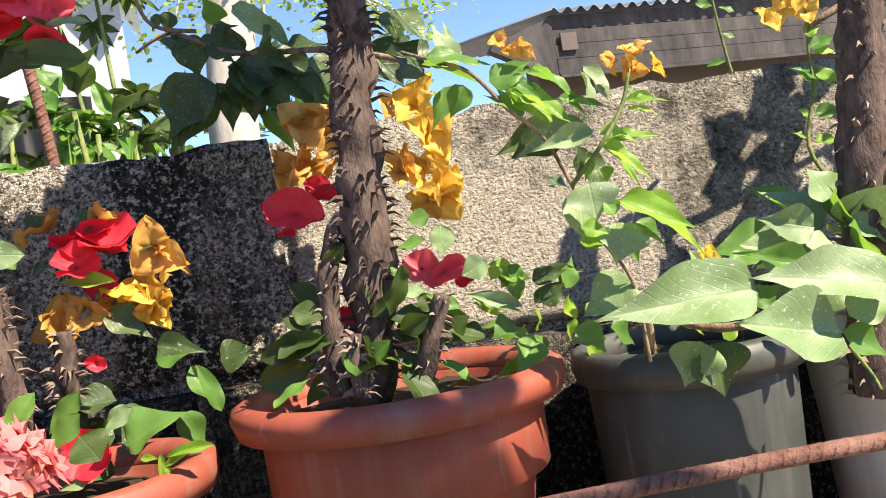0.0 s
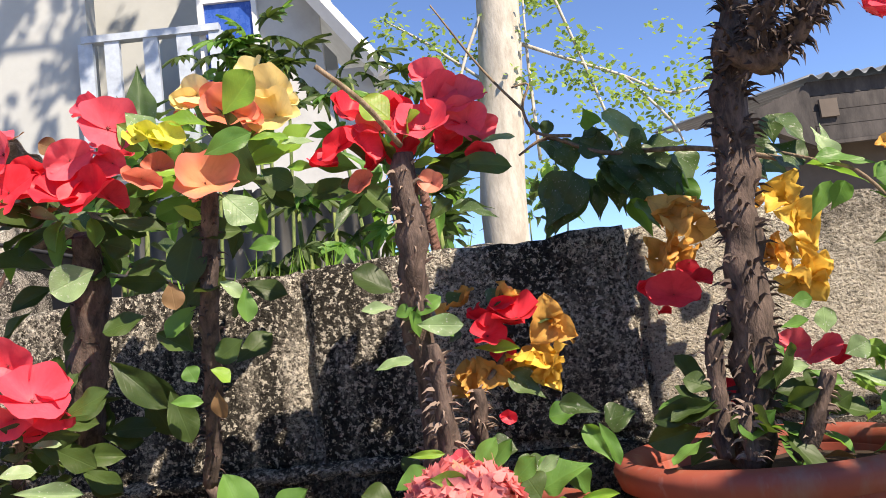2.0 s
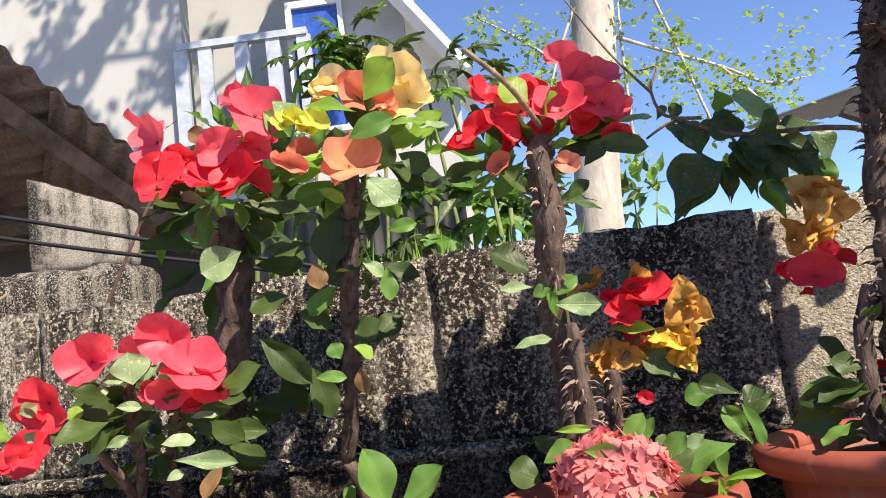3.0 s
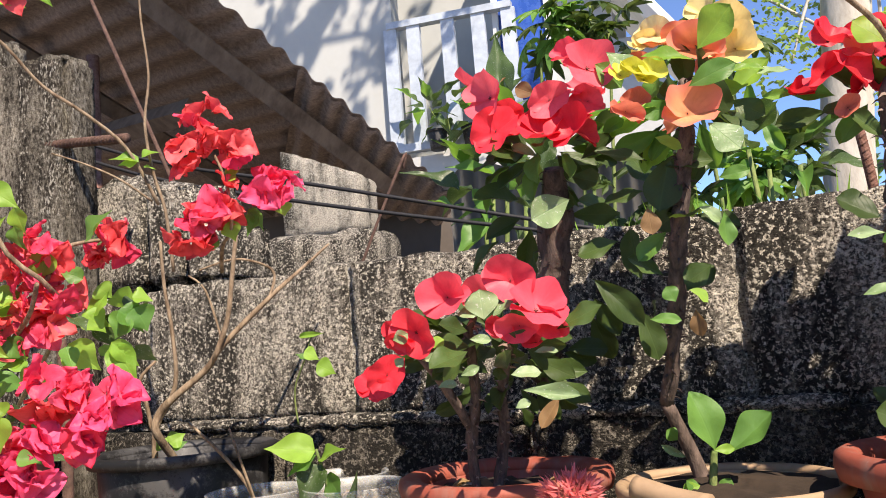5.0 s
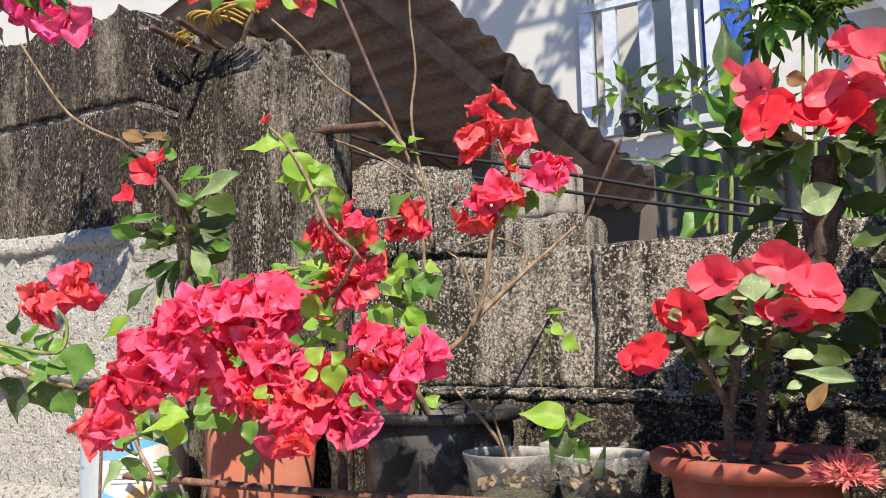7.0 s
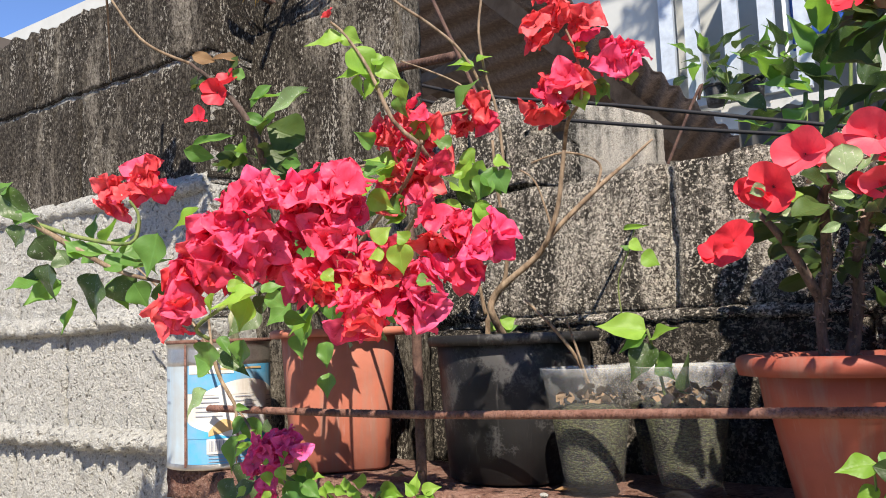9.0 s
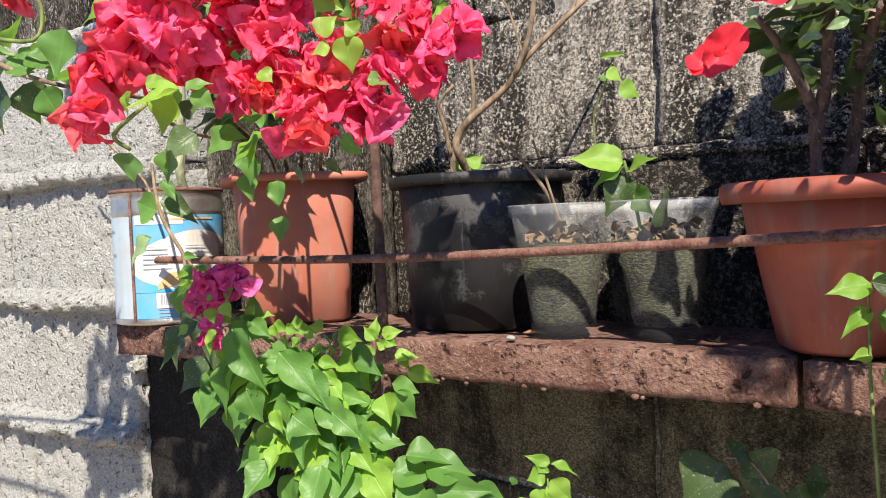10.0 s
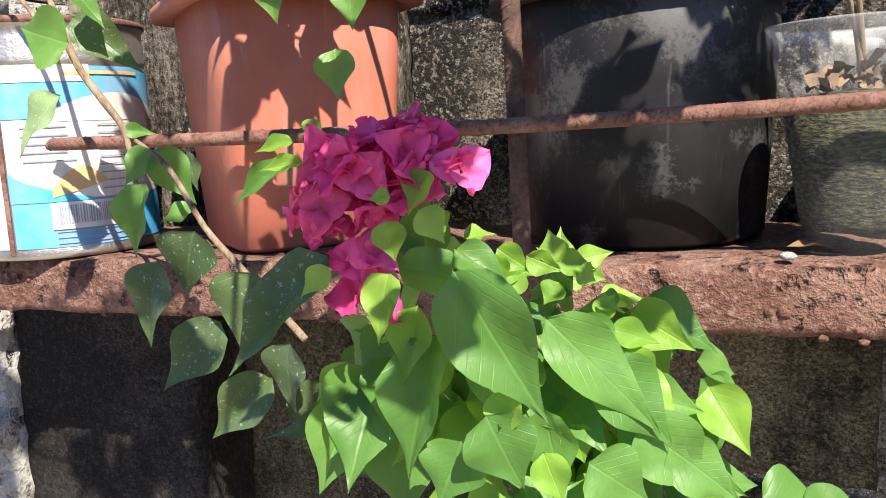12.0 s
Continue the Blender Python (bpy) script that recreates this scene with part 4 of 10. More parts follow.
sprays(thorn_a, ["md", "mg"], (0.10, 0.575, 1.81), 0.045, 90, 0.045, 15, 0.5, 0.0)
sprays(thorn_a, ["md", "mg"], (0.16, 0.62, 1.815), 0.036, 110, 0.042, 14, 0.6, 0.0)

vine_gold = plant("bougainvillea", "yellow-flowering bougainvillea trailing along the wall top", (0.330, 0.630, 1.360), "bougainvilleas")
stem(vine_gold, [(0.270, 0.611, 1.400), (0.267, 0.612, 1.447), (0.243, 0.598, 1.476), (0.228, 0.592, 1.506), (0.217, 0.596, 1.535), (0.202, 0.601, 1.552), (0.185, 0.606, 1.575), (0.172, 0.621, 1.586), (0.158, 0.646, 1.600)], [0.0011, 0.0011, 0.001, 0.001, 0.0011, 0.0013, 0.0012, 0.0011, 0.001], STEM_WOOD)
stem(vine_gold, [(0.228, 0.592, 1.506), (0.235, 0.569, 1.522), (0.249, 0.565, 1.541), (0.255, 0.563, 1.558)], [0.0013, 0.0012, 0.0011, 0.0009], STEM_GREEN)
stem(vine_gold, [(0.189, 0.683, 1.599), (0.144, 0.729, 1.625), (0.113, 0.771, 1.638), (0.086, 0.779, 1.641), (0.068, 0.785, 1.648), (0.039, 0.794, 1.663), (0.015, 0.802, 1.653)], [0.0022, 0.0022, 0.002, 0.002, 0.0018, 0.0015, 0.001], STEM_WOOD)
stem(vine_gold, [(0.057, 0.783, 1.660), (0.029, 0.784, 1.666), (0.020, 0.782, 1.688), (0.027, 0.779, 1.706), (0.013, 0.780, 1.705)], [0.0015, 0.0014, 0.0012, 0.001, 0.0008], STEM_WOOD)
stem(vine_gold, [(0.020, 0.782, 1.686), (-0.010, 0.779, 1.724), (-0.045, 0.774, 1.780)], [0.0013, 0.001, 0.0007], STEM_WOOD)
paper_flower(vine_gold, "amber", 0.115, 0.741, 1.579, 0.039)
paper_flower(vine_gold, "amber", 0.118, 0.749, 1.585, 0.038)
paper_flower(vine_gold, "amber", 0.131, 0.742, 1.571, 0.032)
paper_flower(vine_gold, "amber", 0.129, 0.751, 1.579, 0.031)
paper_flower(vine_gold, "amber", 0.103, 0.735, 1.553, 0.031)
paper_flower(vine_gold, "amber", 0.099, 0.745, 1.548, 0.030)
paper_flower(vine_gold, "amber", 0.116, 0.741, 1.549, 0.030)
paper_flower(vine_gold, "amber", 0.122, 0.748, 1.545, 0.029)
paper_flower(vine_gold, "amber", 0.168, 0.714, 1.581, 0.019)
paper_flower(vine_gold, "gold", 0.179, 0.690, 1.575, 0.030)
paper_flower(vine_gold, "gold", 0.186, 0.696, 1.580, 0.029)
paper_flower(vine_gold, "gold", 0.185, 0.688, 1.560, 0.034)
paper_flower(vine_gold, "gold", 0.184, 0.696, 1.559, 0.033)
paper_flower(vine_gold, "amber", 0.161, 0.695, 1.540, 0.032)
paper_flower(vine_gold, "amber", 0.166, 0.702, 1.535, 0.030)
paper_flower(vine_gold, "gold", 0.176, 0.691, 1.538, 0.033)
paper_flower(vine_gold, "gold", 0.185, 0.696, 1.545, 0.031)
paper_flower(vine_gold, "gold", 0.183, 0.689, 1.521, 0.036)
paper_flower(vine_gold, "gold", 0.187, 0.696, 1.518, 0.034)
paper_flower(vine_gold, "gold", 0.195, 0.685, 1.525, 0.019)
paper_flower(vine_gold, "gold", 0.178, 0.690, 1.517, 0.027)
paper_flower(vine_gold, "gold", 0.181, 0.698, 1.521, 0.026)
paper_flower(vine_gold, "amber", 0.202, 0.601, 1.589, 0.012)
paper_flower(vine_gold, "amber", 0.214, 0.597, 1.584, 0.015)
paper_flower(vine_gold, "amber", 0.208, 0.599, 1.582, 0.011)
paper_flower(vine_gold, "amber", 0.252, 0.568, 1.567, 0.015)
paper_flower(vine_gold, "amber", 0.261, 0.565, 1.568, 0.017)
paper_flower(vine_gold, "gold", 0.270, 0.562, 1.560, 0.014)
paper_flower(vine_gold, "amber", 0.260, 0.565, 1.561, 0.014)
paper_flower(vine_gold, "gold", 0.257, 0.566, 1.563, 0.012)
leaf(vine_gold, "bp", 0.180, 0.628, 1.581, 0.179, 0.629, 1.612, 0.015)
leaf(vine_gold, "bg", 0.164, 0.613, 1.587, 0.197, 0.602, 1.579, 0.012)
leaf(vine_gold, "bg", 0.194, 0.603, 1.568, 0.217, 0.596, 1.573, 0.014)
leaf(vine_gold, "bg", 0.216, 0.596, 1.573, 0.244, 0.587, 1.553, 0.008)
leaf(vine_gold, "bl", 0.207, 0.599, 1.562, 0.234, 0.590, 1.535, 0.013)
leaf(vine_gold, "bg", 0.231, 0.591, 1.552, 0.253, 0.584, 1.543, 0.010)
leaf(vine_gold, "bp", 0.243, 0.587, 1.569, 0.254, 0.584, 1.545, 0.012)
leaf(vine_gold, "bp", 0.244, 0.587, 1.534, 0.208, 0.599, 1.526, 0.010)
leaf(vine_gold, "bd", 0.240, 0.620, 1.543, 0.210, 0.629, 1.527, 0.020)
leaf(vine_gold, "bd", 0.249, 0.617, 1.530, 0.248, 0.617, 1.509, 0.017)
leaf(vine_gold, "bd", 0.240, 0.620, 1.506, 0.227, 0.624, 1.517, 0.014)
leaf(vine_gold, "bl", 0.246, 0.587, 1.531, 0.267, 0.580, 1.527, 0.009)
leaf(vine_gold, "bl", 0.247, 0.586, 1.525, 0.268, 0.580, 1.502, 0.009)
leaf(vine_gold, "bl", 0.246, 0.587, 1.514, 0.247, 0.586, 1.504, 0.007)
leaf(vine_gold, "bl", 0.262, 0.581, 1.542, 0.279, 0.576, 1.541, 0.007)
leaf(vine_gold, "bg", 0.268, 0.580, 1.548, 0.278, 0.576, 1.544, 0.006)
leaf(vine_gold, "bg", 0.188, 0.626, 1.573, 0.179, 0.629, 1.555, 0.013)
leaf(vine_gold, "bd", 0.172, 0.642, 1.588, 0.156, 0.647, 1.610, 0.023)
leaf(vine_gold, "bd", 0.161, 0.645, 1.623, 0.174, 0.641, 1.601, 0.023)
leaf(vine_gold, "bg", 0.203, 0.600, 1.550, 0.192, 0.604, 1.564, 0.010)
leaf(vine_gold, "bg", 0.203, 0.600, 1.568, 0.220, 0.595, 1.553, 0.010)
leaf(vine_gold, "bp", 0.185, 0.640, 1.589, 0.191, 0.638, 1.614, 0.013)
leaf(vine_gold, "bg", 0.164, 0.625, 1.586, 0.199, 0.614, 1.572, 0.011)
leaf(vine_gold, "bg", 0.199, 0.614, 1.571, 0.224, 0.606, 1.577, 0.011)
leaf(vine_gold, "bg", 0.218, 0.608, 1.573, 0.240, 0.601, 1.560, 0.007)
leaf(vine_gold, "bl", 0.209, 0.611, 1.564, 0.237, 0.602, 1.539, 0.013)
leaf(vine_gold, "bg", 0.233, 0.603, 1.556, 0.250, 0.598, 1.545, 0.008)
leaf(vine_gold, "bp", 0.247, 0.599, 1.569, 0.255, 0.596, 1.544, 0.011)
leaf(vine_gold, "bp", 0.246, 0.599, 1.541, 0.203, 0.613, 1.530, 0.009)
leaf(vine_gold, "bd", 0.243, 0.632, 1.547, 0.206, 0.643, 1.532, 0.015)
leaf(vine_gold, "bd", 0.256, 0.627, 1.526, 0.264, 0.625, 1.499, 0.016)
leaf(vine_gold, "bd", 0.239, 0.633, 1.510, 0.234, 0.635, 1.516, 0.011)
leaf(vine_gold, "bl", 0.258, 0.595, 1.530, 0.285, 0.587, 1.528, 0.007)
leaf(vine_gold, "bl", 0.253, 0.597, 1.531, 0.271, 0.591, 1.500, 0.007)
leaf(vine_gold, "bl", 0.246, 0.599, 1.521, 0.241, 0.601, 1.507, 0.005)
leaf(vine_gold, "bl", 0.267, 0.592, 1.548, 0.293, 0.584, 1.547, 0.005)
leaf(vine_gold, "bg", 0.270, 0.592, 1.556, 0.274, 0.590, 1.550, 0.004)
leaf(vine_gold, "bg", 0.186, 0.639, 1.576, 0.171, 0.644, 1.551, 0.010)
leaf(vine_gold, "bd", 0.175, 0.653, 1.587, 0.157, 0.659, 1.603, 0.019)
leaf(vine_gold, "bd", 0.161, 0.657, 1.628, 0.165, 0.656, 1.608, 0.018)
leaf(vine_gold, "bg", 0.213, 0.610, 1.547, 0.202, 0.613, 1.569, 0.008)
leaf(vine_gold, "bg", 0.205, 0.612, 1.575, 0.217, 0.608, 1.554, 0.008)
leaf(vine_gold, "bp", 0.232, 0.581, 1.506, 0.234, 0.580, 1.484, 0.023)
leaf(vine_gold, "bl", 0.245, 0.576, 1.494, 0.282, 0.565, 1.471, 0.015)
leaf(vine_gold, "bp", 0.247, 0.576, 1.479, 0.242, 0.577, 1.462, 0.022)
leaf(vine_gold, "bl", 0.226, 0.583, 1.483, 0.239, 0.578, 1.478, 0.009)
leaf(vine_gold, "bl", 0.223, 0.584, 1.475, 0.238, 0.579, 1.474, 0.008)
leaf(vine_gold, "bg", 0.243, 0.577, 1.487, 0.238, 0.579, 1.497, 0.009)
leaf(vine_gold, "bg", 0.262, 0.592, 1.481, 0.278, 0.587, 1.467, 0.011)
leaf(vine_gold, "bl", 0.202, 0.653, 1.465, 0.222, 0.647, 1.457, 0.009)
leaf(vine_gold, "bg", 0.208, 0.651, 1.458, 0.211, 0.650, 1.443, 0.008)
leaf(vine_gold, "bd", 0.224, 0.657, 1.455, 0.246, 0.650, 1.458, 0.011)
leaf(vine_gold, "bl", 0.181, 0.649, 1.453, 0.209, 0.641, 1.440, 0.008)
leaf(vine_gold, "bl", 0.202, 0.653, 1.468, 0.197, 0.655, 1.459, 0.008)
leaf(vine_gold, "bg", 0.208, 0.651, 1.467, 0.217, 0.649, 1.455, 0.008)
leaf(vine_gold, "bd", 0.228, 0.655, 1.440, 0.243, 0.651, 1.451, 0.012)
leaf(vine_gold, "bp", 0.231, 0.593, 1.503, 0.233, 0.593, 1.473, 0.019)
leaf(vine_gold, "bl", 0.256, 0.586, 1.492, 0.299, 0.572, 1.463, 0.013)
leaf(vine_gold, "bp", 0.248, 0.588, 1.483, 0.249, 0.588, 1.459, 0.021)
leaf(vine_gold, "bl", 0.229, 0.594, 1.482, 0.248, 0.588, 1.473, 0.008)
leaf(vine_gold, "bl", 0.229, 0.594, 1.473, 0.248, 0.588, 1.475, 0.007)
leaf(vine_gold, "bg", 0.256, 0.586, 1.490, 0.257, 0.585, 1.493, 0.008)
leaf(vine_gold, "bg", 0.261, 0.605, 1.477, 0.270, 0.602, 1.457, 0.010)
leaf(vine_gold, "bl", 0.200, 0.666, 1.469, 0.223, 0.659, 1.460, 0.008)
leaf(vine_gold, "bg", 0.219, 0.660, 1.459, 0.211, 0.663, 1.439, 0.006)
leaf(vine_gold, "bd", 0.235, 0.666, 1.458, 0.263, 0.657, 1.456, 0.010)
leaf(vine_gold, "bl", 0.185, 0.661, 1.448, 0.207, 0.654, 1.433, 0.006)
leaf(vine_gold, "bl", 0.212, 0.663, 1.463, 0.206, 0.665, 1.453, 0.006)
leaf(vine_gold, "bg", 0.206, 0.664, 1.467, 0.213, 0.662, 1.449, 0.007)
leaf(vine_gold, "bd", 0.228, 0.668, 1.441, 0.249, 0.661, 1.452, 0.008)
leaf(vine_gold, "bd", 0.055, 0.789, 1.633, 0.032, 0.796, 1.582, 0.037)
leaf(vine_gold, "bd", 0.089, 0.778, 1.631, 0.088, 0.778, 1.592, 0.029)
leaf(vine_gold, "bd", 0.071, 0.784, 1.618, 0.074, 0.783, 1.588, 0.014)
leaf(vine_gold, "bd", 0.063, 0.786, 1.655, 0.090, 0.778, 1.640, 0.020)
leaf(vine_gold, "bd", 0.050, 0.791, 1.654, 0.055, 0.789, 1.630, 0.021)
leaf(vine_gold, "bd", 0.084, 0.780, 1.641, 0.113, 0.770, 1.589, 0.036)
leaf(vine_gold, "bd", 0.108, 0.772, 1.632, 0.136, 0.763, 1.590, 0.026)
leaf(vine_gold, "bg", 0.099, 0.775, 1.600, 0.116, 0.769, 1.573, 0.021)
leaf(vine_gold, "bg", 0.135, 0.764, 1.611, 0.142, 0.761, 1.579, 0.018)
leaf(vine_gold, "bp", 0.083, 0.780, 1.676, 0.116, 0.770, 1.645, 0.014)
leaf(vine_gold, "bd", 0.156, 0.715, 1.623, 0.180, 0.707, 1.593, 0.030)
leaf(vine_gold, "bd", 0.101, 0.774, 1.638, 0.133, 0.764, 1.619, 0.024)
leaf(vine_gold, "bd", 0.133, 0.764, 1.633, 0.145, 0.760, 1.601, 0.024)
leaf(vine_gold, "bg", 0.122, 0.768, 1.587, 0.135, 0.763, 1.570, 0.012)
leaf(vine_gold, "bd", 0.041, 0.793, 1.662, 0.052, 0.790, 1.646, 0.016)
leaf(vine_gold, "bd", 0.042, 0.793, 1.678, 0.036, 0.795, 1.663, 0.010)
leaf(vine_gold, "bd", 0.066, 0.785, 1.658, 0.086, 0.779, 1.663, 0.010)
leaf(vine_gold, "bd", 0.061, 0.800, 1.630, 0.028, 0.810, 1.579, 0.030)
leaf(vine_gold, "bd", 0.095, 0.789, 1.636, 0.089, 0.791, 1.597, 0.028)
leaf(vine_gold, "bd", 0.066, 0.798, 1.627, 0.071, 0.796, 1.589, 0.012)
leaf(vine_gold, "bd", 0.062, 0.799, 1.653, 0.097, 0.788, 1.645, 0.019)
leaf(vine_gold, "bd", 0.046, 0.804, 1.661, 0.059, 0.800, 1.637, 0.020)
leaf(vine_gold, "bd", 0.079, 0.794, 1.640, 0.102, 0.787, 1.595, 0.030)
leaf(vine_gold, "bd", 0.107, 0.785, 1.635, 0.144, 0.773, 1.587, 0.019)
leaf(vine_gold, "bg", 0.098, 0.788, 1.603, 0.114, 0.783, 1.570, 0.017)
leaf(vine_gold, "bg", 0.130, 0.778, 1.618, 0.147, 0.772, 1.588, 0.016)
leaf(vine_gold, "bp", 0.092, 0.790, 1.677, 0.129, 0.778, 1.643, 0.011)
leaf(vine_gold, "bd", 0.165, 0.724, 1.626, 0.199, 0.714, 1.597, 0.028)
leaf(vine_gold, "bd", 0.107, 0.785, 1.639, 0.139, 0.775, 1.627, 0.022)
leaf(vine_gold, "bd", 0.133, 0.777, 1.634, 0.138, 0.775, 1.611, 0.018)
leaf(vine_gold, "bg", 0.130, 0.778, 1.593, 0.153, 0.770, 1.577, 0.010)
leaf(vine_gold, "bd", 0.039, 0.807, 1.665, 0.041, 0.806, 1.652, 0.015)
leaf(vine_gold, "bd", 0.036, 0.807, 1.681, 0.027, 0.810, 1.670, 0.007)
leaf(vine_gold, "bd", 0.058, 0.801, 1.657, 0.085, 0.792, 1.655, 0.009)
sprays(vine_gold, ["bd", "bd", "bg"], (0.09, 0.80, 1.63), 0.05, 14, 0.034, 31)
sprays(vine_gold, ["bg", "bl"], (0.24, 0.66, 1.43), 0.05, 14, 0.026, 32)

broad_leaf = plant("broad_leaf_plant", "young plant with broad pale dusty leaves in a grey pot", (0.330, 0.620, 1.370))
stem(broad_leaf, [(0.286, 0.640, 1.388), (0.278, 0.622, 1.411), (0.273, 0.613, 1.433)], [0.004, 0.0035, 0.003], STEM_WOOD)
stem(broad_leaf, [(0.284, 0.609, 1.424), (0.302, 0.593, 1.415), (0.317, 0.578, 1.415), (0.338, 0.571, 1.413)], [0.003, 0.0028, 0.0025, 0.002], STEM_WOOD)
stem(broad_leaf, [(0.366, 0.562, 1.395), (0.368, 0.551, 1.380), (0.364, 0.542, 1.373)], [0.0012, 0.001, 0.0008], STEM_GREEN)
leaf(broad_leaf, "bp", 0.311, 0.559, 1.436, 0.219, 0.567, 1.438, 0.032)
leaf(broad_leaf, "bp", 0.269, 0.614, 1.449, 0.238, 0.624, 1.430, 0.024)
leaf(broad_leaf, "bp", 0.342, 0.539, 1.408, 0.280, 0.548, 1.421, 0.032)
leaf(broad_leaf, "bp", 0.378, 0.537, 1.427, 0.304, 0.550, 1.447, 0.030)
leaf(broad_leaf, "bp", 0.283, 0.578, 1.412, 0.272, 0.582, 1.387, 0.026)
leaf(broad_leaf, "bd", 0.291, 0.581, 1.409, 0.296, 0.579, 1.377, 0.030)
leaf(broad_leaf, "bg", 0.349, 0.547, 1.406, 0.373, 0.539, 1.390, 0.015)
leaf(broad_leaf, "bp", 0.353, 0.545, 1.414, 0.378, 0.538, 1.422, 0.018)
leaf(broad_leaf, "bp", 0.252, 0.641, 1.418, 0.237, 0.645, 1.417, 0.012)
leaf(broad_leaf, "bp", 0.387, 0.597, 1.461, 0.356, 0.607, 1.471, 0.020)
leaf(broad_leaf, "bp", 0.399, 0.594, 1.477, 0.387, 0.597, 1.498, 0.021)
leaf(broad_leaf, "bp", 0.398, 0.594, 1.446, 0.373, 0.602, 1.457, 0.016)
leaf(broad_leaf, "bp", 0.406, 0.591, 1.459, 0.431, 0.583, 1.448, 0.017)
leaf(broad_leaf, "bg", 0.369, 0.582, 1.440, 0.323, 0.597, 1.453, 0.013)
leaf(broad_leaf, "bg", 0.335, 0.614, 1.446, 0.359, 0.606, 1.449, 0.014)
leaf(broad_leaf, "bp", 0.324, 0.617, 1.441, 0.314, 0.621, 1.460, 0.014)
leaf(broad_leaf, "bg", 0.332, 0.594, 1.423, 0.349, 0.589, 1.433, 0.013)
leaf(broad_leaf, "bl", 0.290, 0.607, 1.420, 0.305, 0.603, 1.412, 0.008)
leaf(broad_leaf, "bl", 0.313, 0.600, 1.406, 0.324, 0.597, 1.414, 0.007)
leaf(broad_leaf, "bp", 0.358, 0.575, 1.419, 0.379, 0.568, 1.435, 0.019)
leaf(broad_leaf, "bg", 0.397, 0.574, 1.412, 0.386, 0.577, 1.427, 0.013)
paper_flower(broad_leaf, "gold", 0.315, 0.610, 1.452, 0.019)
paper_flower(broad_leaf, "gold", 0.315, 0.600, 1.453, 0.012)
sprays(broad_leaf, ["bp", "bg"], (0.43, 0.62, 1.45), 0.05, 16, 0.045, 41, 0.6, 0.1, 0.7)

thorn_r = plant("crown_of_thorns", "thick thorny succulent stem with pale curved thorns beside a white pot", (0.470, 0.600, 1.370), "crown of thorns plants")
thorny(thorn_r, [(0.420, 0.606, 1.351), (0.429, 0.603, 1.439), (0.438, 0.600, 1.509), (0.446, 0.597, 1.576), (0.452, 0.595, 1.639)], [0.014, 0.015, 0.015, 0.014, 0.012], 170, 0.013, STEM_THORN, 7)
thorny(thorn_r, [(0.452, 0.595, 1.62), (0.456, 0.594, 1.67), (0.458, 0.592, 1.72)], [0.013, 0.012, 0.008], 40, 0.012, STEM_THORN, 17)

vine_r = plant("bougainvillea", "thin bougainvillea shoot with orange bracts climbing beside the wall", (0.450, 0.640, 1.370), "bougainvilleas")
stem(vine_r, [(0.445, 0.640, 1.418), (0.462, 0.655, 1.476), (0.456, 0.668, 1.515), (0.465, 0.665, 1.554), (0.466, 0.665, 1.582), (0.468, 0.664, 1.610), (0.461, 0.666, 1.628)], [0.0016, 0.0016, 0.0014, 0.0013, 0.0012, 0.001, 0.001], STEM_GREEN)
paper_flower(vine_r, "gold", 0.439, 0.673, 1.607, 0.023)
paper_flower(vine_r, "gold", 0.459, 0.667, 1.616, 0.026)
paper_flower(vine_r, "gold", 0.468, 0.664, 1.611, 0.018)
paper_flower(vine_r, "amber", 0.456, 0.667, 1.623, 0.018)
leaf(vine_r, "bl", 0.464, 0.665, 1.595, 0.476, 0.661, 1.599, 0.009)
leaf(vine_r, "bg", 0.466, 0.664, 1.584, 0.486, 0.658, 1.589, 0.010)
leaf(vine_r, "bl", 0.469, 0.663, 1.580, 0.488, 0.657, 1.579, 0.010)
leaf(vine_r, "bg", 0.470, 0.663, 1.561, 0.455, 0.668, 1.576, 0.010)
leaf(vine_r, "bl", 0.467, 0.664, 1.566, 0.489, 0.657, 1.556, 0.011)
leaf(vine_r, "bg", 0.463, 0.665, 1.538, 0.482, 0.659, 1.537, 0.010)
leaf(vine_r, "bl", 0.459, 0.667, 1.537, 0.452, 0.669, 1.542, 0.006)
leaf(vine_r, "bl", 0.457, 0.668, 1.521, 0.446, 0.671, 1.527, 0.007)
leaf(vine_r, "bl", 0.460, 0.666, 1.518, 0.480, 0.660, 1.519, 0.008)
leaf(vine_r, "bl", 0.478, 0.661, 1.507, 0.480, 0.660, 1.495, 0.009)
leaf(vine_r, "bg", 0.456, 0.668, 1.568, 0.474, 0.662, 1.557, 0.009)
leaf(vine_r, "bg", 0.478, 0.661, 1.483, 0.468, 0.664, 1.496, 0.011)
stem(vine_r, [(0.491, 0.761, 1.569), (0.480, 0.765, 1.586), (0.475, 0.766, 1.615), (0.472, 0.767, 1.649), (0.472, 0.767, 1.668)], [0.0014, 0.0013, 0.0012, 0.001, 0.001], STEM_GREEN)
leaf(vine_r, "mg", 0.476, 0.766, 1.601, 0.460, 0.771, 1.601, 0.006)
leaf(vine_r, "mg", 0.480, 0.765, 1.586, 0.508, 0.756, 1.591, 0.007)
leaf(vine_r, "mg", 0.472, 0.767, 1.649, 0.458, 0.772, 1.653, 0.007)
leaf(vine_r, "mg", 0.475, 0.766, 1.647, 0.488, 0.762, 1.641, 0.007)
leaf(vine_r, "mg", 0.475, 0.767, 1.625, 0.485, 0.763, 1.620, 0.005)
leaf(vine_r, "mg", 0.484, 0.764, 1.580, 0.476, 0.766, 1.586, 0.006)

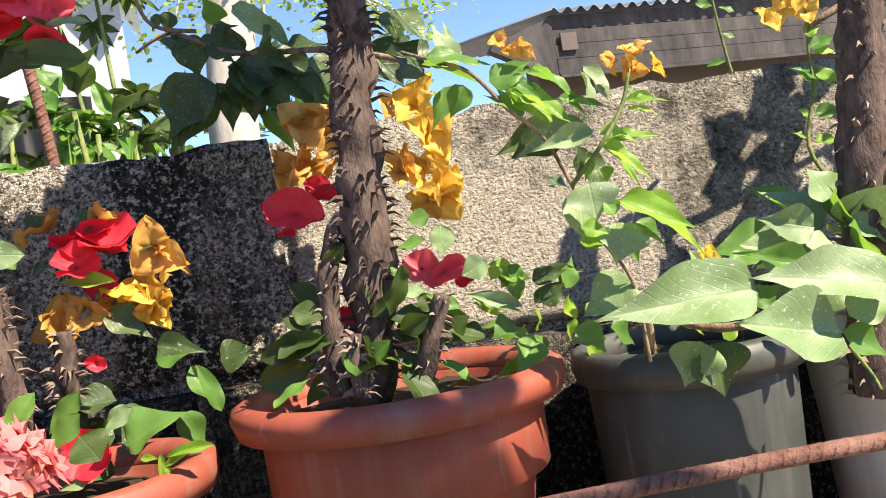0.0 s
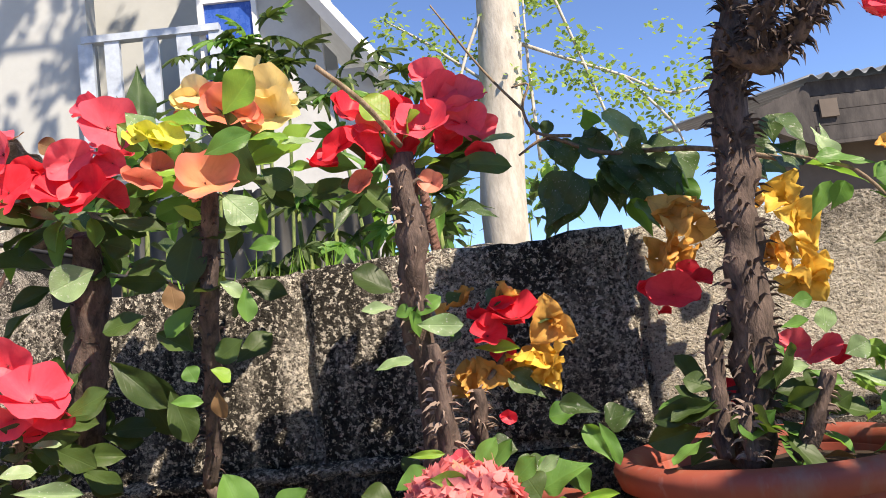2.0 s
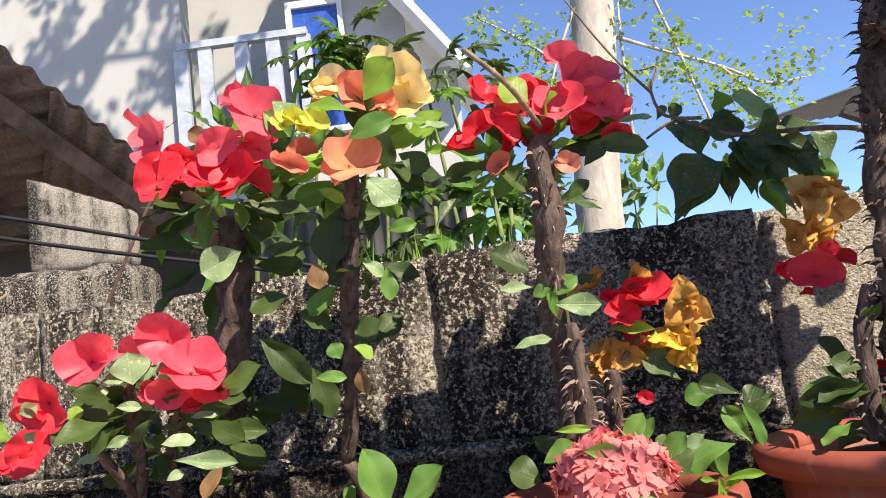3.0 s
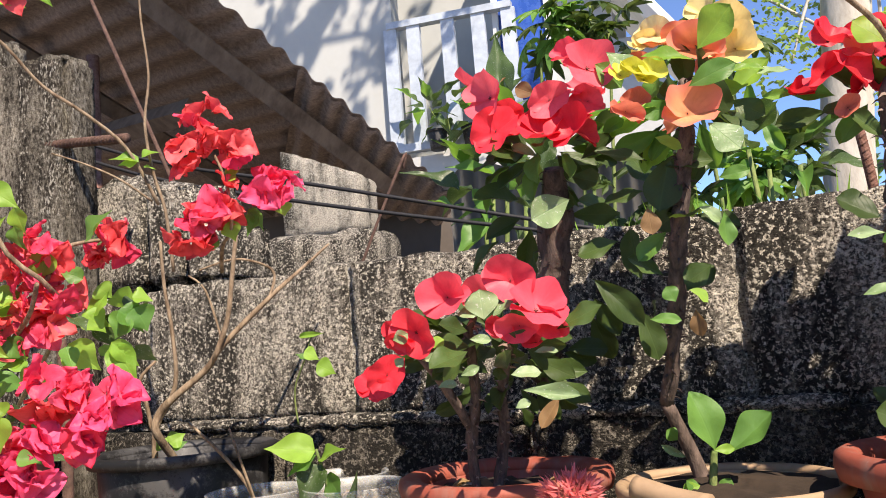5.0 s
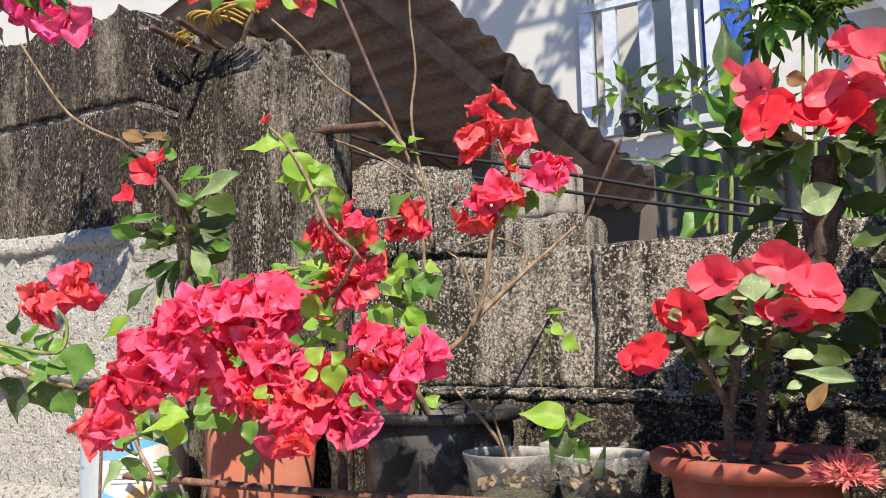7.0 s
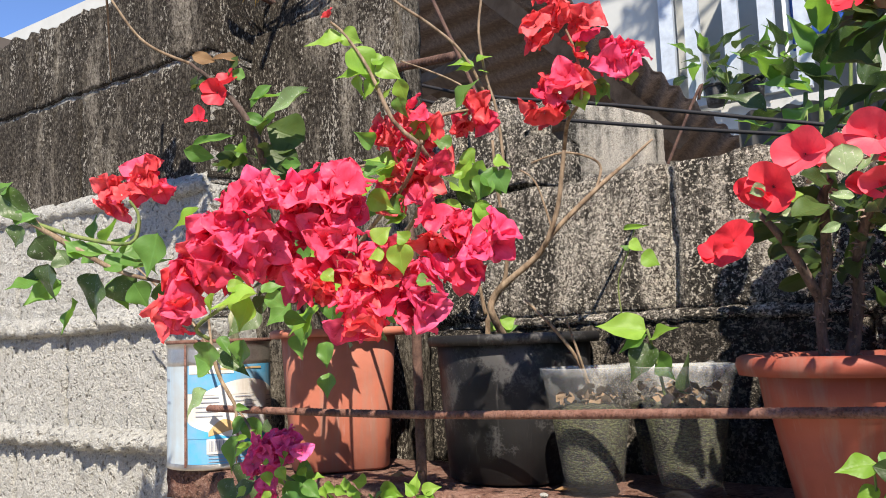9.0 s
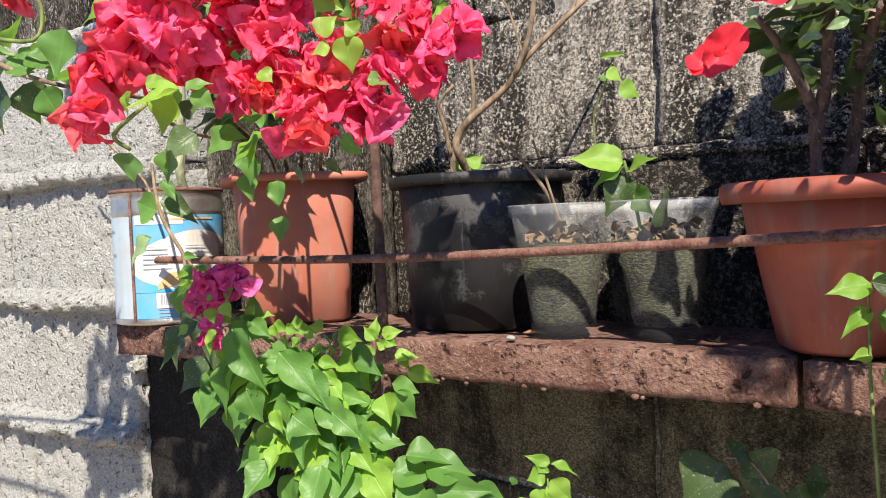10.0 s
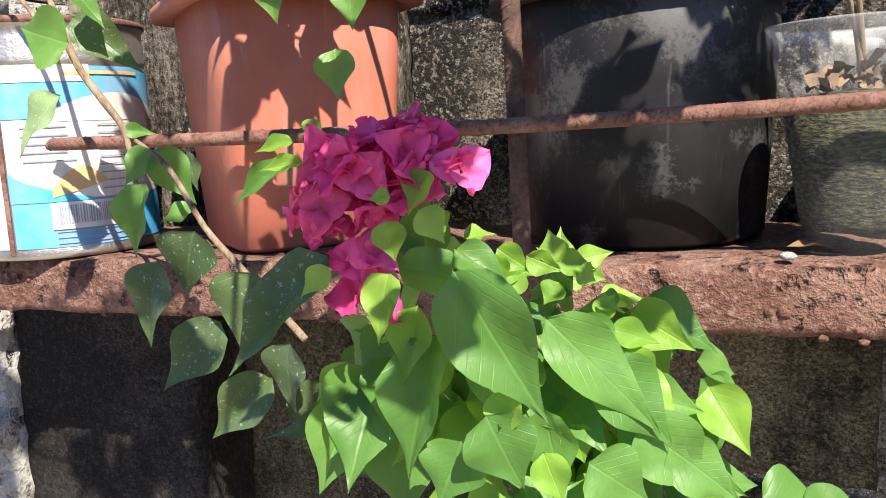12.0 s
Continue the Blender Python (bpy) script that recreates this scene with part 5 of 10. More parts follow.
# Leaves beyond the right edge of view, added to shadow the wall end.
stem(vine_r, [(0.468, 0.664, 1.60), (0.54, 0.64, 1.63), (0.64, 0.62, 1.67)], [0.003, 0.0025, 0.002], STEM_WOOD)
sprays(vine_r, ["bd", "bg"], (0.63, 0.62, 1.68), 0.085, 70, 0.05, 62, 0.9)
sprays(vine_r, ["bd", "bg"], (0.63, 0.60, 1.54), 0.075, 50, 0.05, 63, 0.9)

vine_amber = plant("bougainvillea", "small amber-flowered bougainvillea in front of the shaded wall", (-0.020, 0.700, 1.360), "bougainvilleas")
stem(vine_amber, [(-0.056, 0.749, 1.428), (-0.047, 0.747, 1.464), (-0.024, 0.741, 1.492)], [0.003, 0.0025, 0.002], STEM_WOOD)
paper_flower(vine_amber, "amber", -0.052, 0.747, 1.531, 0.026)
paper_flower(vine_amber, "amber", -0.047, 0.754, 1.535, 0.024)
paper_flower(vine_amber, "amber", -0.021, 0.740, 1.533, 0.026)
paper_flower(vine_amber, "amber", -0.021, 0.748, 1.533, 0.024)
paper_flower(vine_amber, "amber", 0.010, 0.733, 1.511, 0.035)
paper_flower(vine_amber, "amber", 0.011, 0.742, 1.504, 0.033)
paper_flower(vine_amber, "gold", -0.006, 0.737, 1.492, 0.033)
paper_flower(vine_amber, "gold", -0.002, 0.745, 1.483, 0.032)
paper_flower(vine_amber, "gold", 0.009, 0.734, 1.482, 0.032)
paper_flower(vine_amber, "gold", 0.003, 0.744, 1.480, 0.030)
paper_flower(vine_amber, "gold", 0.003, 0.736, 1.478, 0.027)
paper_flower(vine_amber, "gold", 0.005, 0.743, 1.474, 0.026)
paper_flower(vine_amber, "amber", -0.058, 0.749, 1.479, 0.030)
paper_flower(vine_amber, "amber", -0.057, 0.757, 1.474, 0.029)
paper_flower(vine_amber, "amber", -0.036, 0.744, 1.480, 0.027)
paper_flower(vine_amber, "amber", -0.040, 0.753, 1.474, 0.026)
paper_flower(vine_amber, "amber", -0.022, 0.751, 1.481, 0.028)
paper_flower(vine_amber, "amber", -0.024, 0.760, 1.480, 0.026)
paper_flower(vine_amber, "amber", -0.053, 0.748, 1.469, 0.026)
paper_flower(vine_amber, "amber", -0.050, 0.756, 1.466, 0.024)
paper_flower(vine_amber, "amber", -0.064, 0.749, 1.528, 0.020)
paper_flower(vine_amber, "amber", 0.015, 0.743, 1.505, 0.026)
paper_flower(vine_amber, "amber", 0.014, 0.751, 1.509, 0.025)
crown_flower(vine_amber, "red", -0.015, 0.729, 1.514, 0.033)
crown_flower(vine_amber, "red", -0.021, 0.748, 1.513, 0.024)
crown_flower(vine_amber, "red", -0.038, 0.736, 1.505, 0.025)
crown_flower(vine_amber, "red", -0.027, 0.752, 1.495, 0.019)
crown_flower(vine_amber, "red", -0.042, 0.745, 1.520, 0.023)
crown_flower(vine_amber, "red", -0.045, 0.764, 1.523, 0.017)
crown_flower(vine_amber, "red", -0.024, 0.741, 1.525, 0.021)
leaf(vine_amber, "ml", -0.050, 0.737, 1.499, -0.015, 0.729, 1.492, 0.007)
leaf(vine_amber, "bd", -0.063, 0.749, 1.535, -0.051, 0.746, 1.541, 0.010)
leaf(vine_amber, "bd", -0.034, 0.743, 1.531, -0.018, 0.739, 1.538, 0.014)
leaf(vine_amber, "bd", -0.002, 0.736, 1.515, 0.016, 0.732, 1.516, 0.014)
leaf(vine_amber, "bd", -0.026, 0.742, 1.477, 0.001, 0.736, 1.457, 0.017)
leaf(vine_amber, "bg", -0.001, 0.737, 1.442, 0.023, 0.732, 1.446, 0.015)
leaf(vine_amber, "bd", -0.055, 0.748, 1.511, -0.067, 0.751, 1.506, 0.014)
leaf(vine_amber, "bg", 0.019, 0.712, 1.437, 0.035, 0.709, 1.409, 0.012)
sprays(vine_amber, ["bd", "bd", "bg"], (-0.005, 0.735, 1.42), 0.045, 5, 0.034, 61, 0.6)

thorn_b = plant("crown_of_thorns", "thorny succulent with a full cluster of rose-red flowers on top", (-0.060, 0.690, 1.340), "crown of thorns plants")
thorny(thorn_b, [(-0.087, 0.743, 1.404), (-0.083, 0.725, 1.470), (-0.088, 0.708, 1.526), (-0.085, 0.691, 1.576), (-0.085, 0.686, 1.614), (-0.084, 0.683, 1.637)], [0.009, 0.0095, 0.01, 0.01, 0.0095, 0.007], 150, 0.010, STEM_THORN, 8)
thorny(thorn_b, [(-0.078, 0.712, 1.408), (-0.077, 0.697, 1.447), (-0.078, 0.692, 1.486), (-0.080, 0.690, 1.505)], [0.007, 0.007, 0.006, 0.004], 110, 0.011, STEM_THORN, 9)
thorny(thorn_b, [(-0.052, 0.752, 1.398), (-0.052, 0.737, 1.440), (-0.050, 0.733, 1.469)], [0.007, 0.007, 0.005], 80, 0.010, STEM_THORN, 10)
crown_flower(thorn_b, "rose", -0.067, 0.681, 1.650, 0.035)
crown_flower(thorn_b, "rose", -0.054, 0.697, 1.660, 0.026)
crown_flower(thorn_b, "rose", -0.059, 0.688, 1.675, 0.033)
crown_flower(thorn_b, "rose", -0.060, 0.703, 1.694, 0.025)
crown_flower(thorn_b, "rose", -0.038, 0.692, 1.671, 0.033)
crown_flower(thorn_b, "rose", -0.048, 0.710, 1.677, 0.025)
crown_flower(thorn_b, "rose", -0.036, 0.689, 1.654, 0.033)
crown_flower(thorn_b, "rose", -0.028, 0.707, 1.655, 0.025)
crown_flower(thorn_b, "red", -0.029, 0.691, 1.636, 0.021)
crown_flower(thorn_b, "rose", -0.088, 0.699, 1.678, 0.024)
crown_flower(thorn_b, "rose", -0.092, 0.717, 1.675, 0.018)
crown_flower(thorn_b, "red", -0.120, 0.691, 1.669, 0.027)
crown_flower(thorn_b, "red", -0.116, 0.708, 1.681, 0.020)
crown_flower(thorn_b, "red", -0.127, 0.685, 1.645, 0.031)
crown_flower(thorn_b, "red", -0.143, 0.704, 1.639, 0.023)
crown_flower(thorn_b, "red", -0.112, 0.679, 1.643, 0.029)
crown_flower(thorn_b, "red", -0.100, 0.698, 1.636, 0.022)
crown_flower(thorn_b, "rose", -0.102, 0.683, 1.652, 0.026)
crown_flower(thorn_b, "rose", -0.099, 0.700, 1.660, 0.020)
crown_flower(thorn_b, "salmon", -0.114, 0.687, 1.620, 0.017)
crown_flower(thorn_b, "salmon", -0.066, 0.685, 1.614, 0.017)
crown_flower(thorn_b, "red", -0.085, 0.700, 1.665, 0.027)
crown_flower(thorn_b, "red", -0.096, 0.717, 1.677, 0.021)
crown_flower(thorn_b, "red", -0.081, 0.698, 1.639, 0.024)
crown_flower(thorn_b, "red", -0.088, 0.717, 1.636, 0.018)
crown_flower(thorn_b, "rose", -0.051, 0.699, 1.664, 0.027)
crown_flower(thorn_b, "rose", -0.040, 0.716, 1.662, 0.021)
crown_flower(thorn_b, "red", -0.052, 0.696, 1.645, 0.024)
crown_flower(thorn_b, "red", -0.058, 0.713, 1.656, 0.018)
leaf(thorn_b, "ml", -0.089, 0.671, 1.657, -0.107, 0.670, 1.675, 0.024)
leaf(thorn_b, "mp", -0.030, 0.681, 1.638, -0.005, 0.679, 1.640, 0.005)
leaf(thorn_b, "md", -0.051, 0.683, 1.625, -0.009, 0.682, 1.621, 0.016)
leaf(thorn_b, "ml", -0.087, 0.685, 1.625, -0.058, 0.684, 1.626, 0.007)
leaf(thorn_b, "md", -0.056, 0.685, 1.611, -0.039, 0.682, 1.628, 0.012)
leaf(thorn_b, "md", -0.106, 0.687, 1.621, -0.130, 0.688, 1.620, 0.012)
leaf(thorn_b, "md", -0.100, 0.696, 1.543, -0.129, 0.696, 1.559, 0.023)
leaf(thorn_b, "mp", -0.101, 0.687, 1.532, -0.125, 0.688, 1.534, 0.008)
leaf(thorn_b, "mg", -0.089, 0.698, 1.525, -0.070, 0.695, 1.538, 0.012)
leaf(thorn_b, "mp", -0.089, 0.688, 1.519, -0.056, 0.687, 1.515, 0.014)
leaf(thorn_b, "mg", -0.092, 0.697, 1.536, -0.086, 0.695, 1.549, 0.008)
leaf(thorn_b, "mg", -0.087, 0.700, 1.510, -0.092, 0.697, 1.530, 0.009)
leaf(thorn_b, "mg", -0.079, 0.697, 1.524, -0.065, 0.699, 1.507, 0.010)
leaf(thorn_b, "mp", -0.120, 0.693, 1.492, -0.093, 0.691, 1.498, 0.009)
leaf(thorn_b, "mg", -0.086, 0.697, 1.533, -0.102, 0.698, 1.527, 0.009)
leaf(thorn_b, "md", -0.093, 0.689, 1.596, -0.114, 0.687, 1.618, 0.012)
leaf(thorn_b, "md", -0.071, 0.689, 1.589, -0.054, 0.686, 1.603, 0.010)
leaf(thorn_b, "mg", -0.056, 0.670, 1.418, -0.037, 0.664, 1.439, 0.010)
leaf(thorn_b, "mp", -0.028, 0.651, 1.416, -0.011, 0.646, 1.427, 0.008)
leaf(thorn_b, "bg", -0.020, 0.680, 1.402, 0.010, 0.670, 1.421, 0.025)
leaf(thorn_b, "mg", 0.022, 0.677, 1.441, 0.034, 0.673, 1.412, 0.010)
leaf(thorn_b, "bd", 0.002, 0.704, 1.453, 0.030, 0.695, 1.447, 0.012)
leaf(thorn_b, "mp", -0.056, 0.671, 1.388, -0.037, 0.664, 1.392, 0.007)
leaf(thorn_b, "bd", 0.037, 0.725, 1.435, 0.059, 0.718, 1.442, 0.021)
crown_flower(thorn_b, "red", -0.041, 0.676, 1.405, 0.029)
crown_flower(thorn_b, "red", -0.051, 0.698, 1.392, 0.022)
crown_flower(thorn_b, "rose", -0.071, 0.675, 1.422, 0.021)
crown_flower(thorn_b, "rose", -0.083, 0.698, 1.416, 0.016)
crown_flower(thorn_b, "red", -0.032, 0.715, 1.449, 0.012)
leaf(thorn_b, "ml", -0.004, 0.664, 1.383, -0.003, 0.664, 1.398, 0.004)
leaf(thorn_b, "ml", -0.003, 0.664, 1.389, 0.014, 0.658, 1.400, 0.005)
leaf(thorn_b, "ml", -0.001, 0.663, 1.395, 0.024, 0.655, 1.400, 0.004)
leaf(thorn_b, "ml", -0.004, 0.664, 1.395, -0.014, 0.668, 1.397, 0.004)
leaf(thorn_b, "ml", -0.001, 0.663, 1.390, 0.001, 0.663, 1.386, 0.004)
sprays(thorn_b, ["md", "md", "mg"], (-0.075, 0.73, 1.40), 0.04, 6, 0.034, 21, 0.5)
sprays(thorn_b, ["md", "mg"], (-0.085, 0.72, 1.635), 0.04, 26, 0.036, 22, 0.4, 0.0, 0.42)

thorn_p = plant("crown_of_thorns", "succulent with peach and pale yellow flowers above broad leaves", (-0.235, 0.770, 1.330), "crown of thorns plants")
thorny(thorn_p, [(-0.258, 0.783, 1.421), (-0.243, 0.754, 1.489), (-0.235, 0.726, 1.545), (-0.225, 0.709, 1.595), (-0.220, 0.696, 1.621), (-0.218, 0.710, 1.664)], [0.0055, 0.006, 0.006, 0.006, 0.005, 0.004], 90, 0.008, STEM_THORN, 12, THORN_DARK)
crown_flower(thorn_p, "peach", -0.220, 0.684, 1.630, 0.043)
crown_flower(thorn_p, "peach", -0.217, 0.702, 1.632, 0.032)
crown_flower(thorn_p, "salmon", -0.262, 0.685, 1.641, 0.026)
crown_flower(thorn_p, "salmon", -0.254, 0.702, 1.649, 0.020)
crown_flower(thorn_p, "yellow", -0.174, 0.750, 1.694, 0.042)
crown_flower(thorn_p, "yellow", -0.174, 0.766, 1.711, 0.031)
crown_flower(thorn_p, "yellow", -0.176, 0.757, 1.714, 0.037)
crown_flower(thorn_p, "yellow", -0.192, 0.774, 1.736, 0.028)
crown_flower(thorn_p, "peach", -0.203, 0.731, 1.694, 0.039)
crown_flower(thorn_p, "peach", -0.212, 0.747, 1.713, 0.029)
crown_flower(thorn_p, "peach", -0.228, 0.751, 1.708, 0.030)
crown_flower(thorn_p, "peach", -0.246, 0.770, 1.703, 0.022)
crown_flower(thorn_p, "yellow", -0.233, 0.750, 1.716, 0.031)
crown_flower(thorn_p, "yellow", -0.245, 0.769, 1.713, 0.023)
crown_flower(thorn_p, "yellow", -0.245, 0.751, 1.712, 0.021)
crown_flower(thorn_p, "peach", -0.197, 0.751, 1.693, 0.030)
crown_flower(thorn_p, "peach", -0.194, 0.769, 1.692, 0.022)
crown_flower(thorn_p, "lime", -0.253, 0.681, 1.667, 0.021)
crown_flower(thorn_p, "lime", -0.239, 0.681, 1.666, 0.020)
crown_flower(thorn_p, "lime", -0.262, 0.682, 1.666, 0.017)
crown_flower(thorn_p, "lime", -0.246, 0.682, 1.660, 0.017)
leaf(thorn_p, "ml", -0.206, 0.697, 1.682, -0.178, 0.692, 1.708, 0.025)
leaf(thorn_p, "ml", -0.209, 0.679, 1.669, -0.246, 0.679, 1.681, 0.013)
leaf(thorn_p, "mg", -0.216, 0.672, 1.648, -0.183, 0.668, 1.661, 0.017)
leaf(thorn_p, "mp", -0.206, 0.670, 1.620, -0.186, 0.671, 1.598, 0.022)
leaf(thorn_p, "ml", -0.190, 0.699, 1.663, -0.161, 0.697, 1.663, 0.009)
leaf(thorn_p, "mp", -0.144, 0.697, 1.656, -0.167, 0.699, 1.655, 0.015)
leaf(thorn_p, "ml", -0.143, 0.699, 1.638, -0.166, 0.700, 1.641, 0.007)
leaf(thorn_p, "ml", -0.243, 0.687, 1.619, -0.224, 0.687, 1.609, 0.009)
leaf(thorn_p, "md", -0.193, 0.699, 1.666, -0.210, 0.704, 1.631, 0.037)
leaf(thorn_p, "md", -0.234, 0.708, 1.608, -0.247, 0.714, 1.568, 0.026)
leaf(thorn_p, "md", -0.250, 0.699, 1.605, -0.289, 0.699, 1.618, 0.016)
leaf(thorn_p, "md", -0.255, 0.712, 1.585, -0.286, 0.714, 1.580, 0.017)
leaf(thorn_p, "md", -0.241, 0.709, 1.601, -0.203, 0.707, 1.605, 0.016)
leaf(thorn_p, "md", -0.279, 0.727, 1.551, -0.312, 0.730, 1.543, 0.019)
leaf(thorn_p, "mg", -0.201, 0.719, 1.589, -0.178, 0.717, 1.593, 0.011)
leaf(thorn_p, "my", -0.254, 0.704, 1.571, -0.252, 0.706, 1.550, 0.014)
leaf(thorn_p, "mp", -0.218, 0.692, 1.565, -0.202, 0.693, 1.554, 0.010)
leaf(thorn_p, "mg", -0.201, 0.692, 1.560, -0.203, 0.695, 1.535, 0.012)
leaf(thorn_p, "ml", -0.231, 0.700, 1.507, -0.217, 0.701, 1.499, 0.013)
leaf(thorn_p, "my", -0.228, 0.702, 1.493, -0.226, 0.704, 1.472, 0.011)
leaf(thorn_p, "md", -0.248, 0.730, 1.521, -0.274, 0.729, 1.538, 0.021)
leaf(thorn_p, "md", -0.299, 0.702, 1.522, -0.263, 0.705, 1.485, 0.019)
leaf(thorn_p, "md", -0.269, 0.734, 1.497, -0.256, 0.738, 1.457, 0.020)
leaf(thorn_p, "mg", -0.281, 0.701, 1.686, -0.261, 0.702, 1.667, 0.020)
leaf(thorn_p, "mg", -0.233, 0.700, 1.672, -0.247, 0.703, 1.650, 0.014)
leaf(thorn_p, "mp", -0.271, 0.690, 1.690, -0.254, 0.691, 1.668, 0.017)
leaf(thorn_p, "md", -0.186, 0.711, 1.644, -0.163, 0.712, 1.629, 0.016)
leaf(thorn_p, "md", -0.218, 0.721, 1.580, -0.250, 0.725, 1.555, 0.023)
leaf(thorn_p, "mg", -0.242, 0.725, 1.554, -0.265, 0.729, 1.533, 0.016)
leaf(thorn_p, "md", -0.212, 0.727, 1.526, -0.234, 0.730, 1.513, 0.019)
leaf(thorn_p, "mg", -0.261, 0.704, 1.488, -0.238, 0.703, 1.487, 0.009)
leaf(thorn_p, "mg", -0.241, 0.702, 1.499, -0.247, 0.701, 1.511, 0.012)
stem(thorn_p, [(-0.258, 0.783, 1.421), (-0.24, 0.795, 1.37), (-0.232, 0.79, 1.33)], [0.0055, 0.006, 0.0065], STEM_THORN)
sprays(thorn_p, ["md"], (-0.235, 0.775, 1.57), 0.05, 6, 0.05, 71, 0.9, 0.2, 0.42)
sprays(thorn_p, ["md", "mg", "ml"], (-0.215, 0.755, 1.655), 0.04, 28, 0.04, 73, 0.5, 0.0, 0.42)
sprays(thorn_p, ["md"], (-0.26, 0.80, 1.50), 0.045, 3, 0.045, 72, 0.9, 0.1)

thorn_l = plant("crown_of_thorns", "dark-stemmed thorny succulent with rose-red flower clusters", (-0.345, 0.800, 1.340), "crown of thorns plants")
thorny(thorn_l, [(-0.362, 0.816, 1.448), (-0.350, 0.791, 1.496), (-0.338, 0.777, 1.543), (-0.329, 0.763, 1.588), (-0.327, 0.748, 1.619)], [0.012, 0.013, 0.013, 0.012, 0.008], 60, 0.007, STEM_THORN, 13, THORN_DARK)
crown_flower(thorn_l, "rose", -0.288, 0.705, 1.683, 0.038)
crown_flower(thorn_l, "rose", -0.289, 0.725, 1.674, 0.029)
crown_flower(thorn_l, "rose", -0.301, 0.714, 1.698, 0.024)
crown_flower(thorn_l, "rose", -0.298, 0.732, 1.699, 0.018)
crown_flower(thorn_l, "rose", -0.321, 0.719, 1.668, 0.033)
crown_flower(thorn_l, "rose", -0.326, 0.737, 1.668, 0.024)
crown_flower(thorn_l, "red", -0.302, 0.712, 1.637, 0.037)
crown_flower(thorn_l, "red", -0.301, 0.730, 1.639, 0.028)
crown_flower(thorn_l, "red", -0.328, 0.718, 1.639, 0.036)
crown_flower(thorn_l, "red", -0.333, 0.735, 1.654, 0.027)
crown_flower(thorn_l, "red", -0.367, 0.724, 1.650, 0.041)
crown_flower(thorn_l, "red", -0.361, 0.741, 1.653, 0.031)
crown_flower(thorn_l, "rose", -0.367, 0.725, 1.679, 0.039)
crown_flower(thorn_l, "rose", -0.391, 0.742, 1.697, 0.030)
crown_flower(thorn_l, "rose", -0.289, 0.718, 1.662, 0.029)
crown_flower(thorn_l, "rose", -0.283, 0.735, 1.672, 0.022)
crown_flower(thorn_l, "red", -0.356, 0.741, 1.671, 0.025)
crown_flower(thorn_l, "red", -0.367, 0.759, 1.673, 0.019)
crown_flower(thorn_l, "red", -0.316, 0.730, 1.656, 0.025)
crown_flower(thorn_l, "red", -0.313, 0.748, 1.663, 0.019)
leaf(thorn_l, "mp", -0.313, 0.729, 1.589, -0.346, 0.732, 1.577, 0.025)
leaf(thorn_l, "mp", -0.380, 0.726, 1.636, -0.335, 0.724, 1.633, 0.007)
leaf(thorn_l, "md", -0.362, 0.747, 1.626, -0.388, 0.749, 1.617, 0.017)
leaf(thorn_l, "md", -0.345, 0.745, 1.628, -0.373, 0.750, 1.606, 0.019)
leaf(thorn_l, "mg", -0.280, 0.726, 1.676, -0.266, 0.724, 1.689, 0.015)
leaf(thorn_l, "my", -0.334, 0.738, 1.681, -0.350, 0.738, 1.690, 0.013)
leaf(thorn_l, "md", -0.303, 0.744, 1.623, -0.276, 0.741, 1.636, 0.015)
leaf(thorn_l, "md", -0.313, 0.746, 1.611, -0.289, 0.746, 1.600, 0.017)
leaf(thorn_l, "mg", -0.284, 0.741, 1.641, -0.266, 0.738, 1.651, 0.013)
leaf(thorn_l, "my", -0.366, 0.729, 1.691, -0.355, 0.727, 1.696, 0.009)
leaf(thorn_l, "mp", -0.337, 0.722, 1.652, -0.349, 0.723, 1.652, 0.007)
sprays(thorn_l, ["md"], (-0.35, 0.79, 1.59), 0.05, 10, 0.05, 81, 0.9, 0.2, 0.42)
sprays(thorn_l, ["md", "md", "mg"], (-0.335, 0.765, 1.64), 0.045, 36, 0.04, 83, 0.4, 0.0, 0.42)
sprays(thorn_l, ["md"], (-0.33, 0.81, 1.53), 0.05, 3, 0.045, 82, 0.9, 0.3, 0.42)

thorn_c = plant("crown_of_thorns", "bushy thorny succulent with rose-red flowers in a terracotta pot", (-0.395, 0.800, 1.335), "crown of thorns plants")
thorny(thorn_c, [(-0.418, 0.764, 1.355), (-0.417, 0.757, 1.402), (-0.407, 0.744, 1.444), (-0.403, 0.719, 1.485), (-0.394, 0.709, 1.502)], [0.0042, 0.0045, 0.0042, 0.004, 0.0025], 70, 0.008, STEM_THORN, 14)
thorny(thorn_c, [(-0.402, 0.768, 1.354), (-0.392, 0.765, 1.400), (-0.386, 0.751, 1.442), (-0.370, 0.729, 1.483)], [0.0048, 0.005, 0.0045, 0.003], 70, 0.008, STEM_THORN, 15)
stem(thorn_c, [(-0.416, 0.756, 1.411), (-0.427, 0.728, 1.446), (-0.439, 0.711, 1.470), (-0.450, 0.705, 1.485)], [0.004, 0.004, 0.003, 0.002], STEM_THORN)
crown_flower(thorn_c, "rose", -0.402, 0.670, 1.516, 0.039)
crown_flower(thorn_c, "rose", -0.411, 0.686, 1.520, 0.029)
crown_flower(thorn_c, "rose", -0.359, 0.692, 1.526, 0.041)
crown_flower(thorn_c, "rose", -0.383, 0.705, 1.516, 0.031)
crown_flower(thorn_c, "rose", -0.341, 0.679, 1.499, 0.040)
crown_flower(thorn_c, "rose", -0.365, 0.693, 1.487, 0.030)
crown_flower(thorn_c, "rose", -0.332, 0.693, 1.494, 0.030)
crown_flower(thorn_c, "rose", -0.344, 0.707, 1.504, 0.023)
crown_flower(thorn_c, "rose", -0.353, 0.682, 1.492, 0.030)
